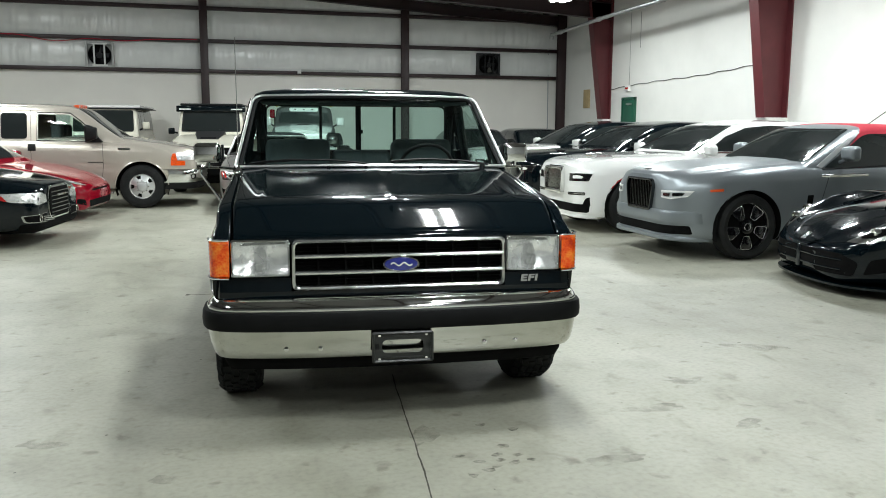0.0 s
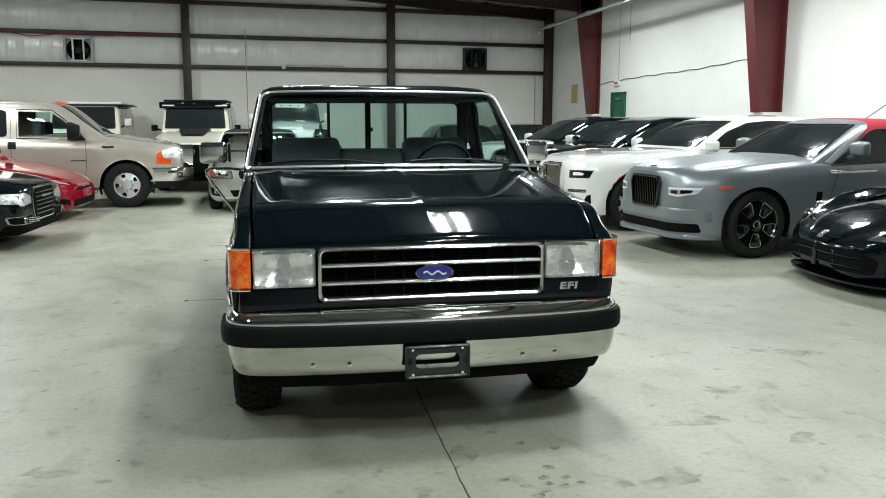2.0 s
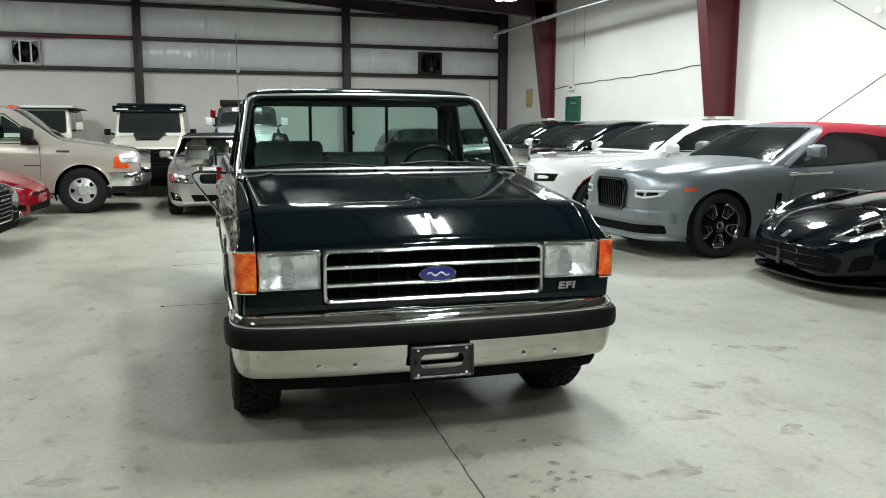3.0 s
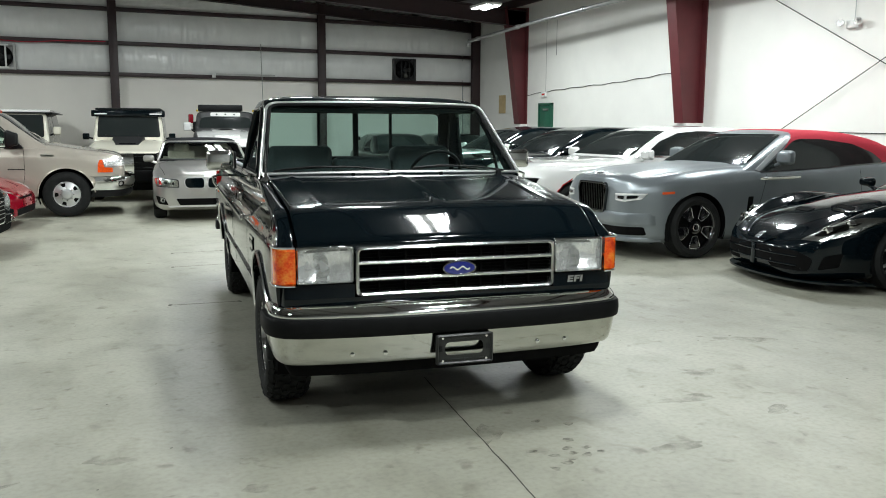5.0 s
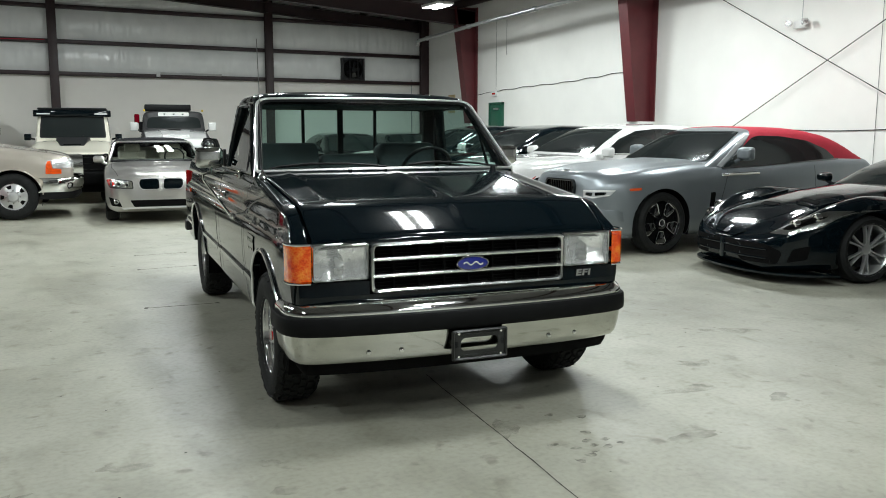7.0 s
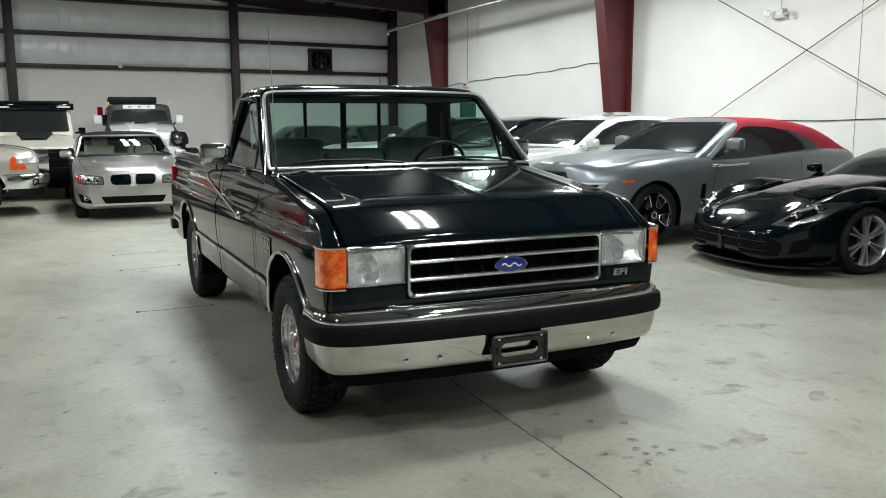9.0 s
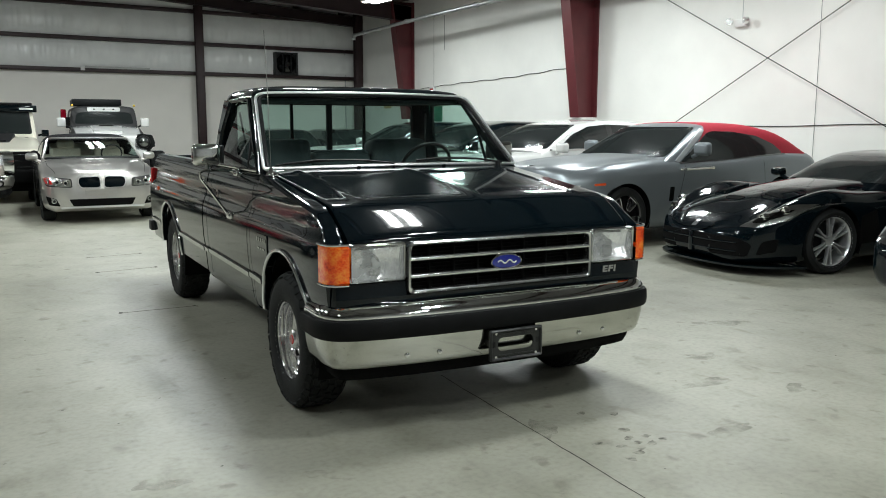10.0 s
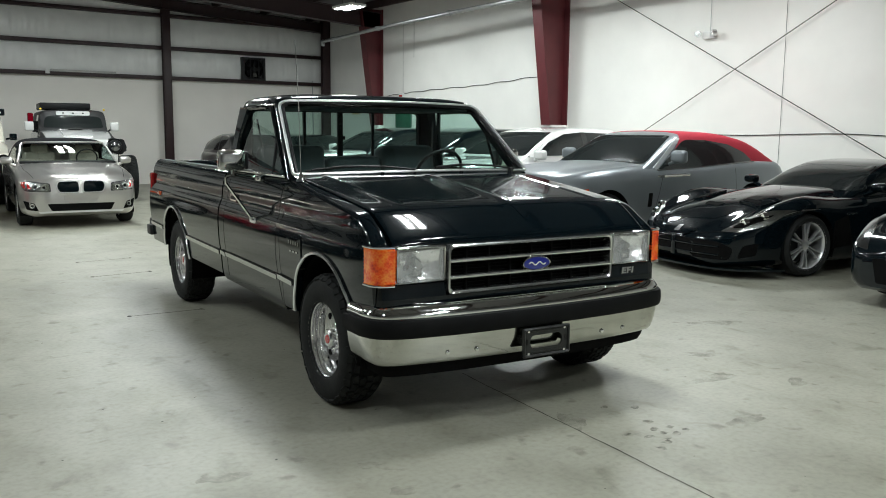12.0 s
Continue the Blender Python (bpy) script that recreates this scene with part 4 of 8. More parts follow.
        if "frame_line" in s:
            (ya, za), (yb, zb), fm = s["frame_line"]
            gh.data.materials.append(fm)
            for p in gh.data.polygons:
                c = p.center
                if c.y < ya + (yb - ya) * (c.z - za) / (zb - za):
                    p.material_index = 1
        obs.append(gh)
    both = bvh_of(*obs)
    sides = {"body": bvh_of(body), "all": both, "roof": (uncut or bvh_of(gh)) if gh else both}
    for d in s.get("patches", ()):
        nm, view, pts, mt = d[:4]
        o = d[4] if len(d) > 4 else {}
        tgt = sides[o.get("on", "all")]
        pts = rounded(pts, o.get("r", 0.02), 3) if o.get("r", 0.02) else pts
        jobs = [(view, pts)]
        if view == "side":
            jobs = [("left", pts), ("right", pts)]
        elif o.get("mirror"):
            jobs.append((view, [(-x, z) for x, z in pts][::-1]))
        for vw, pp in jobs:
            pane = part(nm, decal_bm(pp, tgt, vw, o.get("lift", 0.004), o.get("cell", 0.06), o.get("depth", 0.012)), mt, root, o.get("label", ""), smooth=40)
            pane.visible_shadow = mt not in (M_GLASS, M_SIDEGLASS)
    for view, path in s.get("seams", ()):
        for vw in (("left", "right") if view == "side" else (view,)):
            part("shut_line", seam_bm(path, both, vw), M_DARK, root)
    for nm, fn in s.get("extras", ()):
        fn(root, both)
    for yc in (wf, wr):
        for sg in (-1, 1):
            tw = s.get("tyre_width", 0.24)
            make_wheel(root, (sg * (w(yc) - 0.012 - tw / 2 + s.get("wheel_out", 0)), yc, R), R, tw, s["rim"], s["wheel"], sg < 0, s.get("tread", False))
    if "mirror" in s:
        mx, my, mz, mw, mh = s["mirror"]
        for sg in (-1, 1):
            bm = bmesh.new()
            add_box(bm, (mx - 0.02, my - 0.06, mz - mh / 2), (mx + mw, my + 0.07, mz + mh / 2), 0.045, 4)
            for v in bm.verts:
                v.co.x *= sg
                if v.co.y < my:
                    v.co.z = mz + (v.co.z - mz) * 0.85
            h = part("mirror", bm, s.get("mirror_paint", s["paint"]), root, "door mirror", smooth=60)
            bm = bmesh.new()
            add_tube(bm, [(sg * (mx - 0.12), my, mz - mh / 2 - 0.04), (sg * (mx + 0.03), my, mz - mh / 2 + 0.02)], 0.024, 8)
            part("mirror_stalk", bm, s.get("mirror_paint", s["paint"]), h)
    return root


def front_blade(root, tree, name, half, z0, z1, out, material, label=""):
    """A bumper ledge or lip: a bar across the nose that follows the body's plan, proud of it by out."""
    bm = bmesh.new()
    secs = []
    for i in range(41):
        x = half * (-1 + i / 20)
        hit = tree.ray_cast(Vector((x, -5, (z0 + z1) / 2)), Vector((0, 1, 0)))[0]
        if hit is None:
            continue
        k = out * min(1.0, (half - abs(x)) / 0.12 + 0.15)
        secs.append([(x, hit.y + 0.05, z1), (x, hit.y - k * 0.6, z1), (x, hit.y - k, z1 - (z1 - z0) * 0.2), (x, hit.y - k, z0 + (z1 - z0) * 0.2), (x, hit.y - k * 0.6, z0), (x, hit.y + 0.05, z0)])
    loft(bm, secs, ring=True, cap=True)
    return part(name, bm, material, root, label, smooth=50)


def taller(s, k, z0=0.45):
    """The same car with everything above z0 drawn taller by k."""
    def f(z):
        return z if z < z0 else z0 + (z - z0) * k
    for key in ("top", "shoulder", "roof"):
        s[key] = [(y, f(z)) for y, z in s[key]]
    s["patches"] = [(d[0], d[1], [(a, f(z)) for a, z in d[2]] if d[1] != "top" else d[2], *d[3:]) for d in s["patches"]]
    s["seams"] = [(v, [(a, f(z)) for a, z in p] if v != "top" else p) for v, p in s.get("seams", ())]
    if "mirror" in s:
        s["mirror"] = (s["mirror"][0], s["mirror"][1], f(s["mirror"][2]), *s["mirror"][3:])
    if "frame_line" in s:
        (ya, za), (yb, zb), fm = s["frame_line"]
        s["frame_line"] = ((ya, f(za)), (yb, f(zb)), fm)
    return s


def ring_of(pts, d):
    """An outline pushed outwards by about d from its middle."""
    cx, cy = sum(p[0] for p in pts) / len(pts), sum(p[1] for p in pts) / len(pts)
    out = []
    for x, y in pts:
        r = math.hypot(x - cx, y - cy)
        out.append((cx + (x - cx) * (r + d) / r, cy + (y - cy) * (r + d) / r))
    return out


def limousine(paint, roof_paint=None, wheel="plain", dz=0.0):
    """The body of a large upright-grille saloon."""
    g = [(-0.27, 0.57), (0.27, 0.57), (0.29, 0.86), (0.25, 0.92), (-0.25, 0.92), (-0.29, 0.86)]
    s = dict(length=5.5, front_axle=0.8, wheelbase=3.36, tyre=0.395, rim=0.28, wheel=wheel, tyre_width=0.25, paint=paint,
             top=[(0, 0.96), (0.06, 1.0), (0.4, 1.05), (1.2, 1.09), (1.8, 1.11), (3, 1.1), (4.6, 1.1), (5.3, 1.03), (5.5, 0.9)],
             shoulder=[(0, 0.86), (0.25, 0.94), (0.8, 1.0), (1.8, 1.04), (4.6, 1.05), (5.5, 0.85)],
             width=[(0, 0.62), (0.04, 0.74), (0.14, 0.84), (0.32, 0.92), (0.6, 0.97), (2, 0.985), (4.6, 0.97), (5.3, 0.9), (5.5, 0.8)],
             bottom=[(0, 0.26), (0.15, 0.2), (4.9, 0.22), (5.5, 0.4)],
             roof=[(1.65, 1.05), (2.2, 1.34), (2.6, 1.5), (3.1, 1.56), (3.8, 1.55), (4.4, 1.45), (4.9, 1.22), (5.15, 1.03)],
             mirror=(0.95, 1.95, 1.15, 0.2, 0.16))
    if roof_paint:
        s["roof_paint"] = roof_paint
    s["patches"] = [
        ("windshield", "front", [(-0.82, 1.13), (0.82, 1.13), (0.64, 1.49), (-0.64, 1.49)], M_TINT, dict(on="roof", r=0.05)),
        ("side_window", "side", [(2.0, 1.13), (3.12, 1.13), (3.12, 1.49), (2.72, 1.46), (2.35, 1.34)], M_TINT, dict(on="roof", r=0.04)),
        ("side_window", "side", [(3.2, 1.13), (4.45, 1.13), (4.35, 1.34), (3.95, 1.47), (3.2, 1.49)], M_TINT, dict(on="roof", r=0.04)),
        ("window_pillar", "side", [(3.1, 1.13), (3.22, 1.13), (3.22, 1.49), (3.1, 1.49)], M_BLACKWHEEL, dict(on="roof", r=0, lift=0.006, label="gloss black window pillar")),
        ("grille_opening", "front", g, M_DARK, dict(on="body", r=0.02, lift=0.003, depth=0.004)),
        ("headlamp", "front", [(0.47, 0.725), (0.83, 0.735), (0.85, 0.83), (0.48, 0.825)], M_BLACKWHEEL, dict(on="body", mirror=True, lift=0.004, r=0.01)),
        ("headlamp_strip", "front", [(0.6, 0.765), (0.76, 0.77), (0.77, 0.795), (0.72, 0.81), (0.6, 0.805)], M_BONE, dict(on="body", mirror=True, lift=0.01, r=0.01)),
        ("lamp_trim", "front", [(0.48, 0.825), (0.85, 0.83), (0.85, 0.838), (0.48, 0.833)], M_CHROME, dict(on="body", mirror=True, lift=0.008, r=0)),
        ("air_intake", "front", [(-0.82, 0.3), (0.82, 0.3), (0.84, 0.42), (-0.84, 0.42)], M_DARK, dict(on="body", lift=0.005)),
        ("corner_intake", "front", [(0.77, 0.4), (0.84, 0.4), (0.84, 0.52), (0.81, 0.5)], M_DARK, dict(on="body", mirror=True, lift=0.0055, r=0.005)),
        ("bumper_slot", "front", [(0.45, 0.535), (0.8, 0.545), (0.8, 0.585), (0.43, 0.57)], M_DARK, dict(on="body", mirror=True, lift=0.006, r=0.005)),
        ("slot_trim", "front", [(0.45, 0.55), (0.8, 0.558), (0.8, 0.567), (0.45, 0.559)], M_CHROME, dict(on="body", mirror=True, lift=0.01, r=0)),
        ("wing_trim", "side", [(0.46, 0.62), (0.54, 0.73), (0.68, 0.815), (0.68, 0.83), (0.52, 0.745), (0.44, 0.63)], M_REDLENS, dict(on="body", lift=0.004, r=0)),
        ("window_line", "side", [(1.85, 1.105), (4.5, 1.105), (4.5, 1.122), (1.85, 1.122)], M_CHROME, dict(on="roof", r=0, lift=0.008)),
    ]
    def slats(root, tree):
        front_blade(root, tree, "bumper_lip", 0.84, 0.215, 0.27, 0.04, paint)
        part("grille_shell", frame_ring(rounded(ring_of(g, 0.03), 0.03, 3), 0.032, -0.07, 0.04), M_CHROME, root, "chrome grille surround", smooth=50)
        for i in range(15):
            x = -0.252 + 0.036 * i
            bm = prism(rounded([(x - 0.008, -0.022), (x + 0.008, -0.022), (x + 0.008, 0.03), (x - 0.008, 0.03)], 0.006, 3), 2, 0.58, 0.915 if abs(x) < 0.24 else 0.89)
            part("grille_slat", bm, M_CHROME, root, smooth=60)
    s["extras"] = [("slats", slats)]
    s["seams"] = [("side", [(1.95, 1.02), (1.95, 0.5), (2.1, 0.28)]), ("side", [(3.16, 1.02), (3.16, 0.3)]), ("side", [(4.2, 1.0), (4.3, 0.8), (4.0, 0.5)])]
    return s


def build_convertible_coupe():
    g = [(-0.24, 0.55), (0.24, 0.55), (0.29, 0.8), (0.25, 0.865), (-0.25, 0.865), (-0.29, 0.8)]
    s = dict(length=5.28, front_axle=0.87, wheelbase=3.11, tyre=0.385, rim=0.29, wheel="pads", tyre_width=0.26, paint=M_SATIN,
             top=[(0, 0.92), (0.05, 0.96), (0.3, 1.0), (1.1, 1.06), (1.75, 1.09), (2.6, 1.09), (4.3, 1.13), (5.0, 1.07), (5.28, 0.86)],
             shoulder=[(0, 0.8), (0.2, 0.88), (0.8, 0.96), (1.75, 1.01), (2.6, 1.02), (4.0, 1.085), (4.7, 1.06), (5.28, 0.82)],
             width=[(0, 0.5), (0.03, 0.62), (0.1, 0.73), (0.25, 0.835), (0.5, 0.925), (0.9, 0.97), (2.2, 0.965), (3.9, 0.97), (4.7, 0.92), (5.28, 0.72)],
             bottom=[(0, 0.26), (0.15, 0.2), (4.7, 0.22), (5.28, 0.4)],
             roof=[(1.6, 1.03), (2.1, 1.28), (2.45, 1.43), (2.75, 1.475), (3.3, 1.465), (3.9, 1.39), (4.35, 1.25), (4.66, 1.1)],
             roof_paint=M_REDCLOTH, roof_label="red fabric folding top", mirror=(0.96, 2.12, 1.165, 0.21, 0.175), tumble=0.34, frame_line=((2.05, 1.05), (2.58, 1.46), M_SATIN))
    def relief(x, y):
        """Soft fender crests with a valley between them and the hood's centre."""
        k = max(0.0, min(1.0, (y - 0.12) / 0.5)) * max(0.0, min(1.0, (1.75 - y) / 0.3))
        return k * (0.014 * math.exp(-((x - 0.83) / 0.08) ** 2) - 0.03 * math.exp(-((x - 0.62) / 0.1) ** 2) + 0.012 * math.exp(-(x / 0.36) ** 6))

    s["relief"] = relief
    s["patches"] = [
        ("windshield", "front", [(-0.81, 1.07), (0.81, 1.07), (0.65, 1.42), (-0.65, 1.42)], M_TINT, dict(on="roof", r=0.05, lift=0.008)),
        ("side_window", "side", [(1.88, 1.0), (2.6, 1.02), (4.02, 1.085), (3.85, 1.2), (3.5, 1.31), (3.0, 1.365), (2.6, 1.37), (2.48, 1.34)], M_TINT, dict(on="roof", r=0.05, lift=0.009)),
        ("pillar_trim", "side", [(1.79, 1.02), (1.85, 1.0), (2.48, 1.38), (2.44, 1.405)], M_SATINTRIM, dict(on="roof", r=0.004, lift=0.011, cell=0.03, label="bright silver windshield pillar")),
        ("window_trim", "side", [(1.85, 0.985), (2.6, 1.005), (4.08, 1.07), (4.08, 1.085), (2.6, 1.022), (1.85, 1.005)], M_DARKGREY, dict(on="all", r=0.004, lift=0.007)),
        ("grille_opening", "front", g, M_DARK, dict(on="body", r=0.02, lift=0.003, depth=0.004)),
        ("headlamp", "front", [(0.46, 0.69), (0.62, 0.675), (0.78, 0.71), (0.81, 0.775), (0.47, 0.765)], M_SATINTRIM, dict(on="body", mirror=True, lift=0.004)),
        ("lamp_strip", "front", [(0.47, 0.75), (0.8, 0.758), (0.81, 0.775), (0.47, 0.766)], M_BONE, dict(on="body", mirror=True, lift=0.008, r=0.003, label="white light strip")),
        ("lamp_strip", "front", [(0.48, 0.69), (0.62, 0.68), (0.77, 0.712), (0.78, 0.725), (0.62, 0.693), (0.48, 0.703)], M_BONE, dict(on="body", mirror=True, lift=0.008, r=0.003, label="white light strip")),
        ("headlamp_lens", "front", [(0.51, 0.71), (0.6, 0.703), (0.61, 0.742), (0.51, 0.74)], M_DARKCHROME, dict(on="body", mirror=True, lift=0.01, r=0.012)),
        ("headlamp_lens", "front", [(0.64, 0.708), (0.74, 0.722), (0.75, 0.75), (0.64, 0.745)], M_DARKCHROME, dict(on="body", mirror=True, lift=0.01, r=0.012)),
        ("side_marker", "side", [(0.38, 0.765), (0.53, 0.773), (0.53, 0.8), (0.38, 0.792)], M_ORANGE, dict(on="body", r=0.008)),
        ("air_intake", "front", [(0.4, 0.29), (0.8, 0.3), (0.79, 0.4), (0.4, 0.39)], M_DARK, dict(on="body", mirror=True, lift=0.005)),
        ("lower_mesh", "front", [(-0.41, 0.29), (0.41, 0.29), (0.41, 0.39), (-0.41, 0.39)], M_DARK, dict(on="body", lift=0.0045)),
        ("side_vent", "side", [(1.62, 0.55), (1.7, 0.55), (1.72, 0.72), (1.64, 0.72)], M_DARK, dict(on="body", r=0.01)),
    ]
    def extra(root, tree):
        up = [(x, 0.45 + (z - 0.45) * 1.09) for x, z in ring_of(g, 0.03)]
        part("grille_shell", frame_ring(rounded(up, 0.03, 3), 0.024, -0.045, 0.05), M_BLACKCHROME, root, "dark chrome grille surround", smooth=50)
        for i in range(13):
            x = -0.234 + 0.039 * i
            bm = prism(rounded([(x - 0.007, -0.02), (x + 0.007, -0.02), (x + 0.007, 0.03), (x - 0.007, 0.03)], 0.005, 3), 2, 0.565, 0.9)
            part("grille_slat", bm, M_BLACKCHROME, root, smooth=60)
        front_blade(root, tree, "bumper_face", 0.86, 0.425, 0.565, 0.03, M_SATIN, "satin grey bumper face")
        front_blade(root, tree, "bumper_lip", 0.84, 0.215, 0.275, 0.06, M_SATIN, "satin grey bumper lip")
        part("hood_ornament_base", box((-0.03, 0.05, 1.005), (0.03, 0.16, 1.025), 0.008, 2), M_CHROME, root)
        for sg in (-1, 1):
            h = tube([(sg * 0.95, 1.84, 0.965), (sg * 1.01, 1.88, 0.967), (sg * 1.015, 2.14, 0.972), (sg * 1.01, 2.42, 0.977), (sg * 0.95, 2.47, 0.977)], 0.019, 8)
            part("door_handle", h, M_CHROME, root, "long chrome door handle")
    s["extras"] = [("grille", extra)]
    s["seams"] = [("side", [(1.95, 1.0), (1.85, 0.7), (1.75, 0.45), (1.75, 0.28)]), ("side", [(3.55, 1.0), (3.6, 0.6), (3.5, 0.28)])]
    return car("convertible_coupe", pose(5.4, 9.22, 0, 0, 0, -90), taller(s, 1.09), "satin grey luxury convertible with a closed red fabric top")


def build_sports_coupe():
    s = dict(length=4.5, front_axle=1.05, wheelbase=2.51, tyre=0.345, rim=0.268, wheel="split", tyre_width=0.3, paint=M_BLACK, arch_gap=0.035,
             top=[(0, 0.42), (0.03, 0.46), (0.1, 0.515), (0.25, 0.6), (0.6, 0.735), (1.1, 0.845), (1.6, 0.9), (1.95, 0.92), (3.0, 0.95), (4.0, 0.98), (4.3, 0.95), (4.46, 0.8)],
             shoulder=[(0, 0.39), (0.03, 0.43), (0.1, 0.48), (0.35, 0.62), (0.8, 0.79), (1.1, 0.84), (1.6, 0.81), (2.2, 0.85), (3.3, 0.95), (3.8, 0.96), (4.46, 0.78)],
             width=[(0, 0.3), (0.03, 0.46), (0.1, 0.64), (0.25, 0.8), (0.4, 0.88), (0.7, 0.95), (1.1, 0.965), (1.8, 0.92), (2.4, 0.93), (3.3, 0.97), (4.0, 0.95), (4.46, 0.8)],
             bottom=[(0, 0.22), (0.04, 0.17), (0.12, 0.13), (4.0, 0.15), (4.46, 0.35)], crown=0.3,
             roof=[(1.8, 0.84), (2.05, 0.97), (2.35, 1.12), (2.65, 1.21), (3.0, 1.235), (3.4, 1.18), (3.9, 1.05), (4.25, 0.93)], tumble=0.42, inset=0.14,
             mirror=(0.9, 2.05, 0.96, 0.17, 0.11))
    def relief(x, y):
        """Raised fender crests, valleys beside them and a long bulge along the hood."""
        k = max(0.0, min(1.0, (y - 0.15) / 0.5)) * max(0.0, min(1.0, (2.1 - y) / 0.4))
        return k * (0.035 * math.exp(-((x - 0.8) / 0.09) ** 2) - 0.045 * math.exp(-((x - 0.58) / 0.1) ** 2) + 0.03 * math.exp(-(x / 0.34) ** 4))

    s["relief"] = relief
    hl = [(0.58, 0.5), (0.78, 0.505), (0.9, 0.58), (0.958, 0.745), (0.85, 0.735), (0.7, 0.65)]
    s["patches"] = [
        ("windshield", "front", [(-0.74, 0.905), (0.74, 0.905), (0.54, 1.18), (-0.54, 1.18)], M_TINT, dict(on="roof", r=0.05)),
        ("side_window", "side", [(2.15, 0.95), (3.2, 0.98), (3.1, 1.1), (2.85, 1.17), (2.62, 1.16)], M_TINT, dict(on="roof", r=0.03)),
        ("headlamp", "front", hl, M_STAINLESS, dict(on="body", mirror=True, r=0.012, lift=0.004, cell=0.025)),
        ("headlamp_housing", "front", [(0.67, 0.545), (0.78, 0.555), (0.86, 0.615), (0.89, 0.685), (0.81, 0.665), (0.71, 0.61)], M_BLACKCHROME, dict(on="body", mirror=True, r=0.01, lift=0.011, cell=0.025)),
        ("upper_grille", "front", [(-0.7, 0.2), (0.7, 0.2), (0.74, 0.33), (0.6, 0.4), (-0.6, 0.4), (-0.74, 0.33)], M_DARK, dict(on="body", lift=0.003, r=0.04)),
        ("side_intake", "front", [(0.76, 0.22), (0.86, 0.26), (0.88, 0.4), (0.8, 0.36)], M_DARK, dict(on="body", mirror=True, lift=0.003)),
        ("hood_scoop", "top", [(0.24, 0.66), (0.54, 0.7), (0.56, 1.0), (0.48, 1.12), (0.3, 1.05)], M_BLACK, dict(on="body", mirror=True, lift=0.022, r=0.08, depth=0.03, cell=0.03)),
        ("hood_vent", "top", [(0.29, 0.7), (0.5, 0.73), (0.49, 0.81), (0.29, 0.78)], M_DARK, dict(on="body", mirror=True, lift=0.026, r=0.03)),
        ("hood_vent", "top", [(-0.12, 0.52), (0.12, 0.52), (0.14, 0.6), (-0.14, 0.6)], M_DARK, dict(on="body", lift=0.004, r=0.03)),
        ("badge", "front", [(-0.04, 0.455), (0.04, 0.455), (0.03, 0.515), (-0.03, 0.515)], M_ALLOY, dict(on="body", lift=0.008, r=0.01)),
        ("side_gill", "side", [(1.4, 0.3), (1.75, 0.32), (1.65, 0.66), (1.42, 0.6)], M_DARK, dict(on="body", lift=0.003)),
        ("side_badge", "side", [(1.62, 0.66), (1.8, 0.665), (1.8, 0.69), (1.62, 0.685)], M_STAINLESS, dict(on="body", lift=0.004, r=0.004)),
    ]
    def extra(root, tree):
        out = smooth_line([(-0.99, 0.68), (-0.95, 0.5), (-0.86, 0.3), (-0.68, 0.12), (-0.4, 0.02), (0, -0.02), (0.4, 0.02), (0.68, 0.12), (0.86, 0.3), (0.95, 0.5), (0.99, 0.68)], 37)
        for z in (0.25, 0.34):
            pts = []
            for k in range(13):
                x = -0.62 + 1.24 * k / 12
                h = tree.ray_cast(Vector((x, -5, z)), Vector((0, 1, 0)))[0]
                pts.append((x, h.y - 0.006, z))
            part("grille_bar", tube(pts, 0.008, 6), M_BLACK, root)
        h = tree.ray_cast(Vector((0, -5, 0.3)), Vector((0, 1, 0)))[0]
        part("grille_strut", box((-0.035, h.y - 0.02, 0.19), (0.035, h.y + 0.04, 0.41), 0.012, 2), M_BLACK, root, "gloss black centre strut")
        part("splitter", prism(out, 2, 0.09, 0.11), M_BLACK, root, "gloss black front splitter")
        for sg in (-1, 1):
            for x, z in ((0.74, 0.6), (0.84, 0.67)):
                hit, nor, _, _ = tree.ray_cast(Vector((sg * x, -5, z)), Vector((0, 1, 0)))
                part("projector", lathe([(0.012, 0.0), (0.014, 0.026), (0.026, 0.034), (0.026, 0.04), (0.0, 0.05), (-0.03, 0.05)], 22), M_CHROME, root, loc=pose(hit.x, hit.y - 0.004, hit.z, 0, 0, -90))
    s["extras"] = [("splitter", extra)]
    s["seams"] = [("side", [(2.0, 0.86), (2.1, 0.5), (2.2, 0.2)]), ("side", [(3.15, 0.93), (3.2, 0.6), (3.0, 0.2)]), ("front", [(-0.58, 0.5), (-0.3, 0.455), (0, 0.44), (0.3, 0.455), (0.58, 0.5)])]
    a = -12
    c, sn = math.cos(radians(a)), math.sin(radians(a))
    return car("sports_coupe", pose(5.93 - 0.1 * c, 6.83 - 0.1 * sn, 0, 0, 0, a - 90), s, "low gloss black sports coupe with silver multi-spoke wheels")


